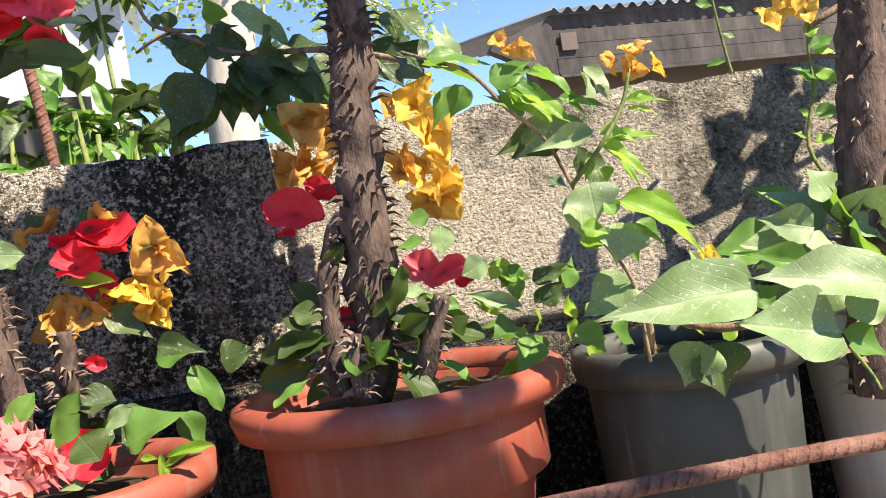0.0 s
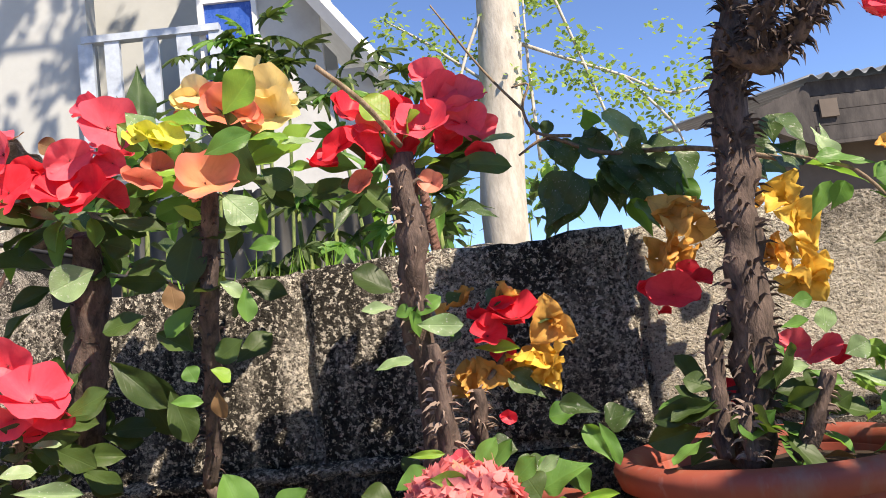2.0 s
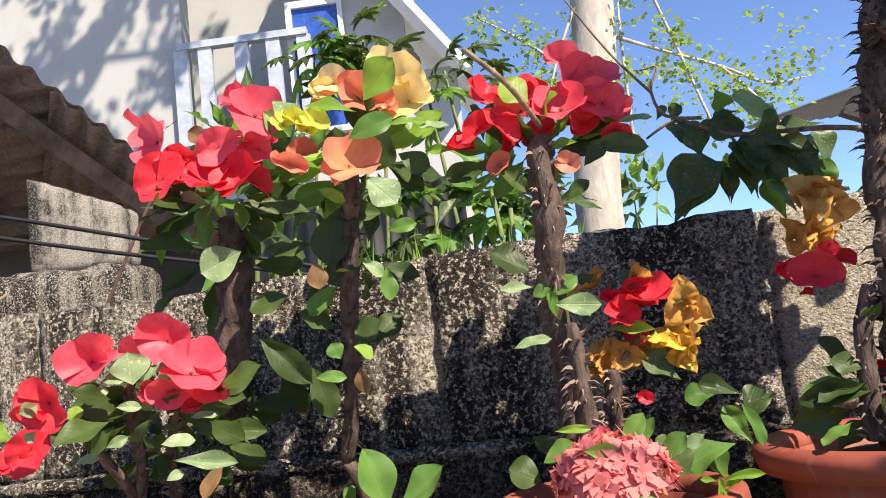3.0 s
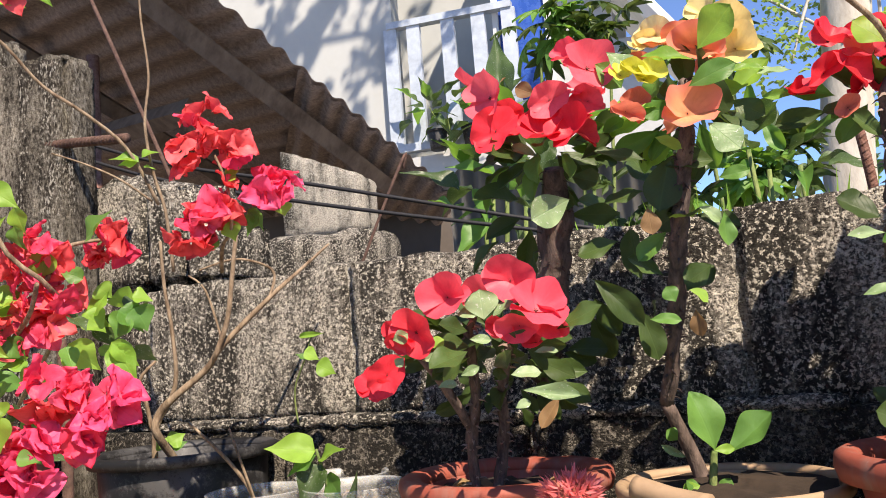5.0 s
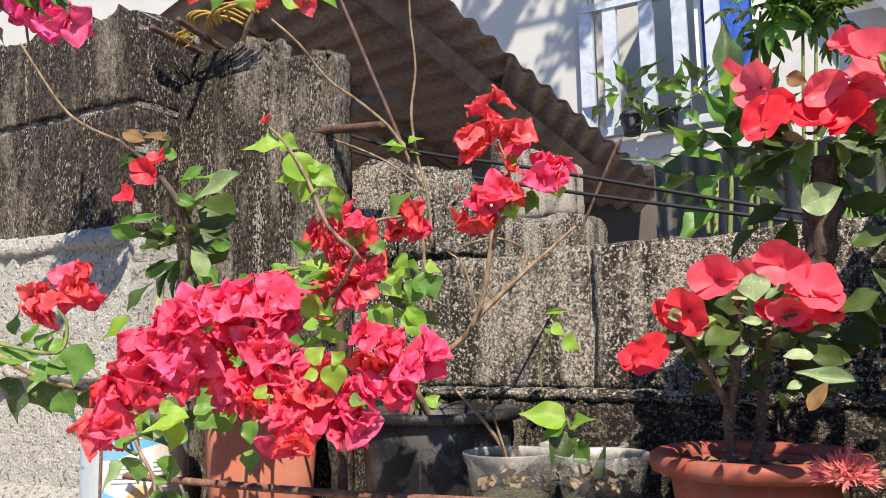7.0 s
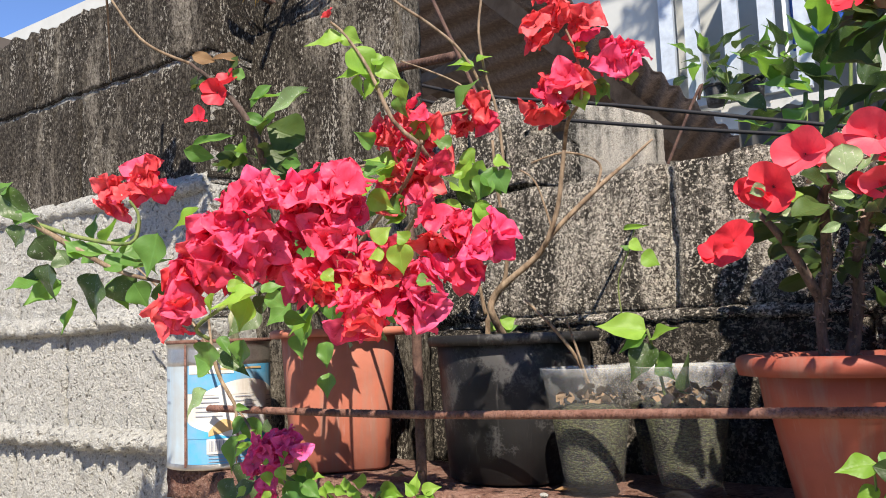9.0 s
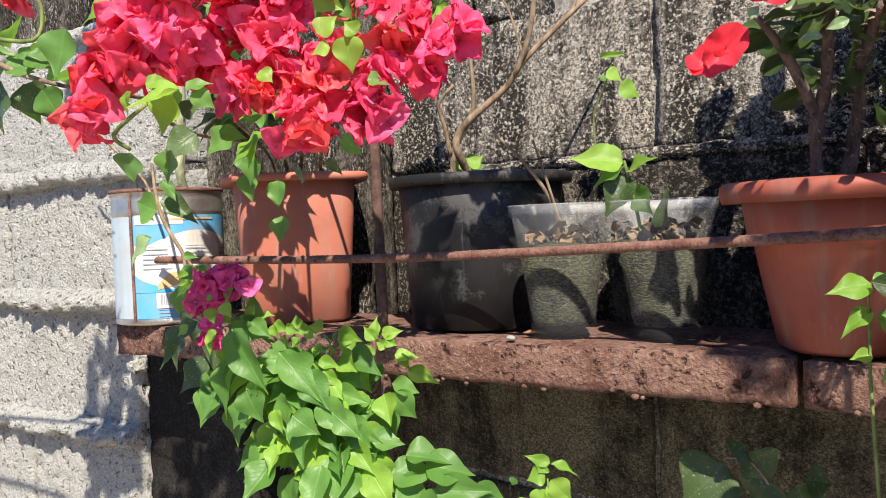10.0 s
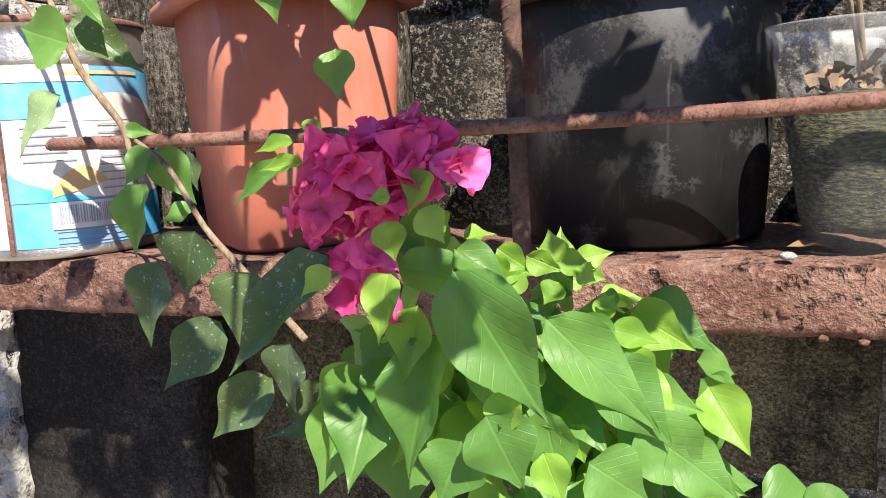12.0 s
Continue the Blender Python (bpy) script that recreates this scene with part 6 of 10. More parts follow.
crown_flower(thorn_c, "rose", -0.347, 0.704, 1.484, 0.023)
crown_flower(thorn_c, "red", -0.421, 0.647, 1.492, 0.034)
crown_flower(thorn_c, "red", -0.436, 0.661, 1.492, 0.026)
crown_flower(thorn_c, "red", -0.432, 0.644, 1.488, 0.021)
crown_flower(thorn_c, "rose", -0.336, 0.700, 1.510, 0.026)
crown_flower(thorn_c, "rose", -0.340, 0.719, 1.506, 0.019)
crown_flower(thorn_c, "red", -0.468, 0.703, 1.462, 0.034)
crown_flower(thorn_c, "red", -0.486, 0.718, 1.453, 0.026)
crown_flower(thorn_c, "red", -0.472, 0.704, 1.450, 0.022)
leaf(thorn_c, "mp", -0.377, 0.669, 1.497, -0.378, 0.666, 1.520, 0.024)
leaf(thorn_c, "mp", -0.396, 0.663, 1.502, -0.381, 0.667, 1.504, 0.011)
leaf(thorn_c, "mp", -0.371, 0.671, 1.499, -0.356, 0.673, 1.511, 0.012)
leaf(thorn_c, "mp", -0.404, 0.662, 1.494, -0.392, 0.665, 1.496, 0.009)
leaf(thorn_c, "mp", -0.398, 0.668, 1.458, -0.384, 0.672, 1.464, 0.007)
leaf(thorn_c, "mp", -0.361, 0.669, 1.456, -0.339, 0.675, 1.458, 0.011)
leaf(thorn_c, "mp", -0.345, 0.682, 1.471, -0.327, 0.687, 1.472, 0.007)
leaf(thorn_c, "mp", -0.355, 0.672, 1.445, -0.314, 0.685, 1.435, 0.011)
leaf(thorn_c, "mp", -0.360, 0.672, 1.432, -0.349, 0.675, 1.437, 0.007)
leaf(thorn_c, "mp", -0.412, 0.655, 1.451, -0.398, 0.658, 1.454, 0.007)
leaf(thorn_c, "mp", -0.436, 0.633, 1.487, -0.425, 0.635, 1.491, 0.010)
leaf(thorn_c, "ml", -0.414, 0.650, 1.480, -0.404, 0.652, 1.486, 0.011)
leaf(thorn_c, "mp", -0.389, 0.667, 1.484, -0.373, 0.672, 1.483, 0.007)
leaf(thorn_c, "my", -0.333, 0.711, 1.437, -0.349, 0.710, 1.413, 0.011)
leaf(thorn_c, "mp", -0.421, 0.650, 1.471, -0.403, 0.654, 1.475, 0.007)
leaf(thorn_c, "md", -0.361, 0.675, 1.486, -0.346, 0.680, 1.481, 0.008)
leaf(thorn_c, "mp", -0.433, 0.646, 1.475, -0.439, 0.645, 1.468, 0.007)
sprays(thorn_c, ["md"], (-0.385, 0.755, 1.48), 0.065, 46, 0.036, 91, 0.6, 0.0, 0.42)
sprays(thorn_c, ["md"], (-0.37, 0.69, 1.48), 0.05, 12, 0.034, 92, 0.4, 0.0, 0.42)

seedling = plant("leafy_seedling", "seedling with two large upright green leaves in a low bowl", (-0.225, 0.770, 1.340))
stem(seedling, [(-0.231, 0.760, 1.350), (-0.228, 0.758, 1.372), (-0.226, 0.757, 1.385)], [0.003, 0.003, 0.0025], STEM_GREEN)
leaf(seedling, "mg", -0.225, 0.747, 1.386, -0.236, 0.737, 1.432, 0.027)
leaf(seedling, "mg", -0.218, 0.749, 1.383, -0.179, 0.757, 1.409, 0.022)
leaf(seedling, "ml", -0.227, 0.741, 1.388, -0.211, 0.745, 1.388, 0.007)
leaf(seedling, "mg", -0.240, 0.758, 1.351, -0.249, 0.753, 1.365, 0.011)
leaf(seedling, "mg", -0.225, 0.762, 1.350, -0.217, 0.762, 1.364, 0.010)
leaf(seedling, "ml", -0.239, 0.757, 1.360, -0.252, 0.753, 1.356, 0.010)
leaf(seedling, "mg", -0.252, 0.769, 1.393, -0.260, 0.766, 1.402, 0.011)
leaf(seedling, "mp", -0.247, 0.773, 1.379, -0.265, 0.766, 1.389, 0.006)

# Dark leaves fill the plant's heart, in place of the shade there.
sprays(thorn_c, ["md"], (-0.385, 0.78, 1.45), 0.045, 34, 0.034, 31, 0.7, 0.0, 0.4)
vine_black = plant("bougainvillea", "nearly bare twisted bougainvillea with red bracts on top", (-0.785, 0.880, 1.370), "bougainvilleas")
stem(vine_black, [(-0.794, 0.853, 1.379), (-0.788, 0.850, 1.422), (-0.765, 0.852, 1.464), (-0.762, 0.846, 1.519), (-0.765, 0.839, 1.569), (-0.764, 0.833, 1.618)], [0.0035, 0.0032, 0.0025, 0.0022, 0.002, 0.0018], STEM_WOOD)
stem(vine_black, [(-0.756, 0.844, 1.585), (-0.757, 0.834, 1.651), (-0.764, 0.825, 1.691), (-0.766, 0.816, 1.743), (-0.758, 0.814, 1.796), (-0.759, 0.805, 1.856), (-0.756, 0.798, 1.915)], [0.002, 0.0018, 0.0018, 0.0016, 0.0014, 0.0012, 0.001], STEM_WOOD)
stem(vine_black, [(-0.762, 0.830, 1.657), (-0.779, 0.802, 1.715), (-0.805, 0.771, 1.749), (-0.832, 0.742, 1.775), (-0.851, 0.715, 1.811), (-0.870, 0.689, 1.836)], [0.002, 0.0019, 0.0018, 0.0017, 0.0016, 0.0014], STEM_WOOD)
stem(vine_black, [(-0.768, 0.827, 1.661), (-0.787, 0.802, 1.682), (-0.815, 0.784, 1.699), (-0.837, 0.759, 1.709)], [0.0012, 0.0012, 0.001, 0.0008], STEM_WOOD)
stem(vine_black, [(-0.765, 0.872, 1.365), (-0.763, 0.816, 1.416), (-0.761, 0.817, 1.437), (-0.741, 0.817, 1.454), (-0.710, 0.825, 1.478), (-0.689, 0.826, 1.502), (-0.648, 0.851, 1.547), (-0.626, 0.877, 1.574), (-0.601, 0.904, 1.604)], [0.0044, 0.0042, 0.004, 0.0038, 0.0035, 0.003, 0.0028, 0.002, 0.0014], STEM_WOOD)
stem(vine_black, [(-0.697, 0.821, 1.488), (-0.680, 0.819, 1.523), (-0.669, 0.813, 1.561), (-0.658, 0.807, 1.609)], [0.003, 0.0028, 0.0026, 0.0022], STEM_WOOD)
stem(vine_black, [(-0.609, 0.697, 1.559), (-0.591, 0.670, 1.576), (-0.563, 0.638, 1.584), (-0.563, 0.634, 1.617), (-0.569, 0.627, 1.641)], [0.002, 0.0018, 0.0014, 0.0012, 0.001], STEM_WOOD)
stem(vine_black, [(-0.648, 0.851, 1.547), (-0.642, 0.854, 1.570), (-0.651, 0.848, 1.582), (-0.676, 0.832, 1.589), (-0.705, 0.813, 1.579)], [0.0016, 0.0015, 0.0014, 0.0013, 0.001], STEM_WOOD)
stem(vine_black, [(-0.689, 0.826, 1.502), (-0.706, 0.825, 1.558), (-0.725, 0.824, 1.576)], [0.0014, 0.0012, 0.001], STEM_WOOD)
stem(vine_black, [(-0.791, 0.846, 1.419), (-0.795, 0.843, 1.448), (-0.799, 0.839, 1.473), (-0.785, 0.848, 1.492)], [0.0025, 0.0022, 0.002, 0.0016], STEM_WOOD)
bunch(vine_black, ["scarlet", "crimson"], -0.573, 0.622, 1.659, 0.016, 0.029, 4, 101)
bunch(vine_black, ["scarlet"], -0.587, 0.618, 1.638, 0.014, 0.029, 4, 102)
bunch(vine_black, ["scarlet", "crimson"], -0.558, 0.632, 1.647, 0.012, 0.029, 3, 103)
bunch(vine_black, ["crimson", "scarlet"], -0.581, 0.626, 1.599, 0.016, 0.029, 5, 104)
bunch(vine_black, ["scarlet"], -0.591, 0.623, 1.585, 0.012, 0.029, 3, 105)
bunch(vine_black, ["scarlet"], -0.561, 0.636, 1.607, 0.013, 0.029, 3, 106)
bunch(vine_black, ["crimson", "pink"], -0.540, 0.647, 1.613, 0.016, 0.029, 4, 107)
bunch(vine_black, ["pink", "crimson"], -0.524, 0.655, 1.614, 0.010, 0.029, 2, 108)
leaf(vine_black, "bl", -0.557, 0.636, 1.624, -0.561, 0.632, 1.634, 0.011)
leaf(vine_black, "bl", -0.528, 0.655, 1.602, -0.526, 0.657, 1.591, 0.012)
leaf(vine_black, "bl", -0.565, 0.637, 1.589, -0.561, 0.641, 1.573, 0.013)
leaf(vine_black, "bg", -0.551, 0.643, 1.598, -0.540, 0.651, 1.582, 0.011)
leaf(vine_black, "bg", -0.574, 0.633, 1.579, -0.583, 0.630, 1.565, 0.012)
leaf(vine_black, "bl", -0.556, 0.637, 1.624, -0.566, 0.631, 1.622, 0.010)
leaf(vine_black, "bg", -0.545, 0.646, 1.595, -0.553, 0.645, 1.576, 0.011)
leaf(vine_black, "bl", -0.769, 0.809, 1.700, -0.796, 0.794, 1.709, 0.014)
leaf(vine_black, "bl", -0.767, 0.810, 1.705, -0.751, 0.817, 1.714, 0.014)
leaf(vine_black, "bl", -0.766, 0.811, 1.696, -0.755, 0.818, 1.693, 0.012)
leaf(vine_black, "bl", -0.771, 0.808, 1.700, -0.789, 0.798, 1.701, 0.012)
leaf(vine_black, "bl", -0.766, 0.839, 1.405, -0.752, 0.848, 1.414, 0.016)
leaf(vine_black, "bl", -0.769, 0.837, 1.402, -0.776, 0.832, 1.411, 0.014)
leaf(vine_black, "bg", -0.764, 0.841, 1.400, -0.750, 0.849, 1.406, 0.010)

vine_red = plant("bougainvillea", "dense crimson bougainvillea spilling over a terracotta pot", (-1.000, 0.850, 1.380), "bougainvilleas")
stem(vine_red, [(-1.030, 0.850, 1.385), (-0.990, 0.800, 1.430), (-0.880, 0.627, 1.443), (-0.813, 0.547, 1.477), (-0.780, 0.483, 1.487)], [0.0024, 0.0022, 0.002, 0.002, 0.0018], STEM_WOOD)
stem(vine_red, [(-1.020, 0.850, 1.385), (-0.970, 0.810, 1.435), (-0.833, 0.634, 1.452), (-0.746, 0.590, 1.494), (-0.682, 0.557, 1.521), (-0.647, 0.529, 1.542)], [0.0022, 0.0022, 0.002, 0.002, 0.0018, 0.0016], STEM_WOOD)
stem(vine_red, [(-1.040, 0.850, 1.385), (-1.010, 0.790, 1.440), (-0.888, 0.575, 1.432), (-0.834, 0.488, 1.446), (-0.808, 0.434, 1.434)], [0.002, 0.002, 0.0018, 0.0016, 0.0014], STEM_WOOD)
stem(vine_red, [(-0.678, 0.572, 1.550), (-0.666, 0.577, 1.573), (-0.643, 0.592, 1.579)], [0.0018, 0.0016, 0.0012], STEM_WOOD)
stem(vine_red, [(-0.779, 0.507, 1.522), (-0.759, 0.520, 1.526), (-0.735, 0.535, 1.534), (-0.704, 0.556, 1.538)], [0.0012, 0.0012, 0.0012, 0.0012], STEM_WOOD)
bunch(vine_red, ["scarlet", "crimson"], -0.757, 0.399, 1.437, 0.013, 0.030, 5, 109)
bunch(vine_red, ["scarlet", "crimson"], -0.766, 0.396, 1.416, 0.012, 0.030, 5, 110)
bunch(vine_red, ["crimson", "crimson", "pink"], -0.737, 0.409, 1.466, 0.014, 0.030, 5, 111)
bunch(vine_red, ["crimson", "crimson", "pink"], -0.723, 0.419, 1.459, 0.017, 0.030, 7, 112)
bunch(vine_red, ["crimson", "crimson", "pink"], -0.717, 0.420, 1.488, 0.018, 0.030, 8, 113)
bunch(vine_red, ["scarlet", "crimson"], -0.746, 0.405, 1.449, 0.014, 0.030, 5, 114)
bunch(vine_red, ["pink", "crimson"], -0.739, 0.473, 1.493, 0.020, 0.030, 7, 115)
bunch(vine_red, ["crimson", "crimson", "pink"], -0.742, 0.464, 1.460, 0.019, 0.030, 7, 116)
bunch(vine_red, ["pink", "crimson"], -0.710, 0.480, 1.494, 0.019, 0.030, 8, 117)
bunch(vine_red, ["pink", "crimson"], -0.692, 0.492, 1.502, 0.017, 0.030, 6, 118)
bunch(vine_red, ["crimson", "crimson", "pink"], -0.714, 0.483, 1.459, 0.019, 0.030, 7, 119)
bunch(vine_red, ["crimson", "crimson", "pink"], -0.686, 0.489, 1.463, 0.018, 0.030, 6, 120)
bunch(vine_red, ["scarlet", "crimson"], -0.670, 0.482, 1.420, 0.018, 0.030, 7, 121)
bunch(vine_red, ["crimson", "crimson", "pink"], -0.677, 0.478, 1.409, 0.010, 0.030, 3, 122)
bunch(vine_red, ["scarlet", "crimson"], -0.651, 0.491, 1.446, 0.014, 0.030, 5, 123)
bunch(vine_red, ["pink", "crimson"], -0.631, 0.506, 1.433, 0.016, 0.030, 5, 124)
bunch(vine_red, ["pink", "crimson"], -0.635, 0.506, 1.417, 0.013, 0.030, 4, 125)
bunch(vine_red, ["scarlet", "crimson"], -0.618, 0.510, 1.472, 0.014, 0.030, 5, 126)
bunch(vine_red, ["pink", "crimson"], -0.597, 0.526, 1.458, 0.016, 0.030, 5, 127)
bunch(vine_red, ["crimson", "crimson", "pink"], -0.610, 0.520, 1.440, 0.010, 0.030, 3, 128)
bunch(vine_red, ["scarlet", "crimson"], -0.698, 0.484, 1.439, 0.015, 0.030, 5, 129)
bunch(vine_red, ["crimson", "crimson", "pink"], -0.736, 0.482, 1.448, 0.015, 0.030, 5, 130)
bunch(vine_red, ["scarlet", "crimson"], -0.683, 0.573, 1.516, 0.017, 0.026, 5, 131)
bunch(vine_red, ["scarlet", "crimson"], -0.694, 0.559, 1.560, 0.014, 0.026, 4, 132)
bunch(vine_red, ["scarlet", "crimson"], -0.676, 0.570, 1.571, 0.015, 0.026, 5, 133)
bunch(vine_red, ["scarlet", "crimson"], -0.668, 0.579, 1.546, 0.016, 0.026, 5, 134)
bunch(vine_red, ["scarlet", "crimson"], -0.683, 0.570, 1.537, 0.015, 0.026, 4, 135)
bunch(vine_red, ["scarlet", "crimson"], -0.637, 0.596, 1.579, 0.015, 0.026, 4, 136)
bunch(vine_red, ["scarlet", "crimson"], -0.646, 0.590, 1.573, 0.011, 0.026, 3, 137)
bunch(vine_red, ["scarlet", "crimson"], -0.703, 0.560, 1.507, 0.013, 0.026, 3, 138)
leaf(vine_red, "bl", -0.691, 0.565, 1.537, -0.719, 0.545, 1.542, 0.016)
leaf(vine_red, "bl", -0.720, 0.545, 1.534, -0.740, 0.533, 1.529, 0.016)
leaf(vine_red, "bl", -0.654, 0.592, 1.522, -0.646, 0.595, 1.545, 0.018)
leaf(vine_red, "bl", -0.659, 0.588, 1.526, -0.647, 0.598, 1.510, 0.017)
leaf(vine_red, "bg", -0.640, 0.601, 1.526, -0.624, 0.614, 1.511, 0.019)
leaf(vine_red, "bl", -0.631, 0.606, 1.535, -0.618, 0.615, 1.534, 0.014)
leaf(vine_red, "bl", -0.646, 0.600, 1.503, -0.630, 0.613, 1.483, 0.013)
leaf(vine_red, "bd", -0.662, 0.610, 1.525, -0.653, 0.620, 1.496, 0.019)
leaf(vine_red, "bl", -0.705, 0.534, 1.509, -0.688, 0.548, 1.496, 0.016)
leaf(vine_red, "bg", -0.657, 0.586, 1.550, -0.671, 0.575, 1.559, 0.011)
leaf(vine_red, "bl", -0.727, 0.540, 1.539, -0.736, 0.535, 1.527, 0.012)
leaf(vine_red, "bg", -0.703, 0.560, 1.510, -0.693, 0.569, 1.493, 0.014)
leaf(vine_red, "bl", -0.632, 0.478, 1.459, -0.632, 0.481, 1.436, 0.016)
leaf(vine_red, "bl", -0.647, 0.468, 1.460, -0.636, 0.474, 1.471, 0.012)
leaf(vine_red, "bl", -0.627, 0.481, 1.459, -0.633, 0.476, 1.467, 0.010)
leaf(vine_red, "bl", -0.641, 0.473, 1.452, -0.651, 0.466, 1.450, 0.009)
leaf(vine_red, "bg", -0.625, 0.486, 1.432, -0.614, 0.494, 1.431, 0.009)
leaf(vine_red, "bg", -0.661, 0.485, 1.442, -0.652, 0.492, 1.438, 0.014)
leaf(vine_red, "bd", -0.723, 0.492, 1.439, -0.709, 0.502, 1.429, 0.021)
leaf(vine_red, "bl", -0.684, 0.457, 1.442, -0.678, 0.462, 1.434, 0.010)
leaf(vine_red, "bg", -0.753, 0.486, 1.414, -0.738, 0.498, 1.409, 0.010)
leaf(vine_red, "bl", -0.695, 0.406, 1.426, -0.722, 0.390, 1.414, 0.019)
leaf(vine_red, "bl", -0.707, 0.410, 1.425, -0.714, 0.409, 1.401, 0.022)
leaf(vine_red, "bg", -0.698, 0.416, 1.426, -0.688, 0.425, 1.417, 0.011)
leaf(vine_red, "bl", -0.726, 0.397, 1.428, -0.732, 0.395, 1.413, 0.011)
leaf(vine_red, "bl", -0.719, 0.401, 1.431, -0.707, 0.410, 1.432, 0.009)
leaf(vine_red, "bg", -0.736, 0.431, 1.397, -0.739, 0.432, 1.376, 0.021)
leaf(vine_red, "bg", -0.756, 0.417, 1.396, -0.761, 0.417, 1.377, 0.022)
leaf(vine_red, "bg", -0.701, 0.414, 1.428, -0.688, 0.422, 1.433, 0.009)
leaf(vine_red, "bd", -0.728, 0.434, 1.417, -0.717, 0.440, 1.428, 0.016)
stem(vine_red, [(-0.756, 0.417, 1.398), (-0.755, 0.405, 1.406), (-0.720, 0.402, 1.420)], [0.0014, 0.0014, 0.0012], STEM_GREEN)
for lx, ly, lz, tilt in ((-0.962, 0.715, 1.405, 0.3), (-0.925, 0.69, 1.42, -0.4), (-0.905, 0.70, 1.395, 0.1), (-0.95, 0.70, 1.43, 0.6), (-0.885, 0.69, 1.44, -0.2), (-0.93, 0.73, 1.36, 0.2)):
    leaf(vine_red, "bg", lx, ly, lz, lx + 0.014 * tilt, ly - 0.004, lz - 0.03, 0.019)
sprays(vine_red, ["bg", "bl", "bd"], (-0.80, 0.62, 1.45), 0.11, 45, 0.03, 141, 0.7, 0.2, 0.6)
sprays(vine_red, ["bg", "bl", "bd"], (-0.68, 0.58, 1.53), 0.07, 22, 0.028, 142, 0.9, 0.2, 0.6)

sprays(vine_red, ["bd", "bg"], (-0.945, 0.735, 1.485), 0.045, 30, 0.04, 71, 0.5)
sprays(vine_red, ["bd", "bg"], (-1.0, 0.75, 1.48), 0.04, 18, 0.04, 72, 0.5)
vine_left = plant("bougainvillea", "bougainvillea branch with red bracts reaching in along the pale wall", (-1.450, 0.800, 1.200), "bougainvilleas")
stem(vine_left, [(-1.519, 0.334, 1.620), (-1.213, 0.366, 1.580), (-0.951, 0.369, 1.525), (-0.902, 0.371, 1.492), (-0.854, 0.383, 1.465), (-0.834, 0.398, 1.451), (-0.810, 0.416, 1.442)], [0.004, 0.0035, 0.003, 0.0028, 0.0022, 0.0018, 0.0012], STEM_WOOD)
stem(vine_left, [(-0.902, 0.371, 1.492), (-0.856, 0.380, 1.477), (-0.816, 0.395, 1.470), (-0.810, 0.398, 1.489), (-0.814, 0.393, 1.501)], [0.0018, 0.0016, 0.0014, 0.0012, 0.001], STEM_GREEN)
bunch(vine_left, ["scarlet", "crimson"], -0.831, 0.393, 1.508, 0.011, 0.025, 4, 139)
bunch(vine_left, ["scarlet", "crimson"], -0.810, 0.406, 1.518, 0.011, 0.025, 4, 140)
bunch(vine_left, ["scarlet", "crimson"], -0.800, 0.412, 1.522, 0.008, 0.025, 2, 141)
leaf(vine_left, "bd", -0.877, 0.368, 1.459, -0.881, 0.369, 1.430, 0.024)
leaf(vine_left, "bd", -0.865, 0.401, 1.452, -0.877, 0.398, 1.418, 0.029)
leaf(vine_left, "bd", -0.854, 0.409, 1.449, -0.845, 0.418, 1.425, 0.022)
leaf(vine_left, "bg", -0.799, 0.406, 1.477, -0.807, 0.405, 1.444, 0.022)
leaf(vine_left, "bl", -0.817, 0.405, 1.488, -0.824, 0.402, 1.471, 0.012)
leaf(vine_left, "bl", -0.772, 0.422, 1.494, -0.792, 0.411, 1.478, 0.015)
leaf(vine_left, "bd", -0.905, 0.342, 1.514, -0.879, 0.363, 1.485, 0.018)
leaf(vine_left, "bg", -0.865, 0.375, 1.467, -0.834, 0.396, 1.469, 0.013)
leaf(vine_left, "bg", -0.826, 0.405, 1.442, -0.818, 0.413, 1.423, 0.019)
leaf(vine_left, "bd", -0.890, 0.355, 1.487, -0.898, 0.352, 1.471, 0.017)
leaf(vine_left, "bd", -0.865, 0.377, 1.457, -0.870, 0.371, 1.470, 0.017)
leaf(vine_left, "bg", -0.854, 0.383, 1.463, -0.866, 0.373, 1.476, 0.013)
leaf(vine_left, "bd", -0.827, 0.428, 1.443, -0.819, 0.437, 1.424, 0.017)
leaf(vine_left, "bg", -0.901, 0.344, 1.511, -0.894, 0.348, 1.521, 0.015)
leaf(vine_left, "bg", -0.896, 0.350, 1.492, -0.879, 0.362, 1.495, 0.010)
leaf(vine_left, "bg", -0.831, 0.399, 1.464, -0.816, 0.410, 1.455, 0.017)
leaf(vine_left, "bd", -0.884, 0.361, 1.478, -0.872, 0.372, 1.457, 0.019)
leaf(vine_left, "bg", -0.844, 0.391, 1.456, -0.823, 0.405, 1.459, 0.015)
sprays(vine_left, ["bd", "bg", "bg"], (-0.90, 0.42, 1.46), 0.06, 16, 0.034, 151, 0.7)

# an unseen leafy shoot, added over the shelf end to shade the wall below
stem(vine_left, [(-1.95, 0.8, 1.3), (-1.72, 0.5, 1.55), (-1.35, 0.33, 1.72), (-1.0, 0.3, 1.78), (-0.77, 0.3, 1.755)], [0.004, 0.004, 0.0035, 0.003, 0.0015], STEM_WOOD)
for k, (x, z) in enumerate(((-1.03, 1.72), (-0.98, 1.77), (-1.02, 1.84), (-0.84, 1.735), (-0.77, 1.745))):
    sprays(vine_left, ["bd", "bg"], (x, 0.3, z), 0.042, 34, 0.045, 230 + k, 0.8)

vine_can = plant("bougainvillea", "leafy bougainvillea cutting growing from a tin can", (-1.190, 0.780, 1.380), "bougainvilleas")
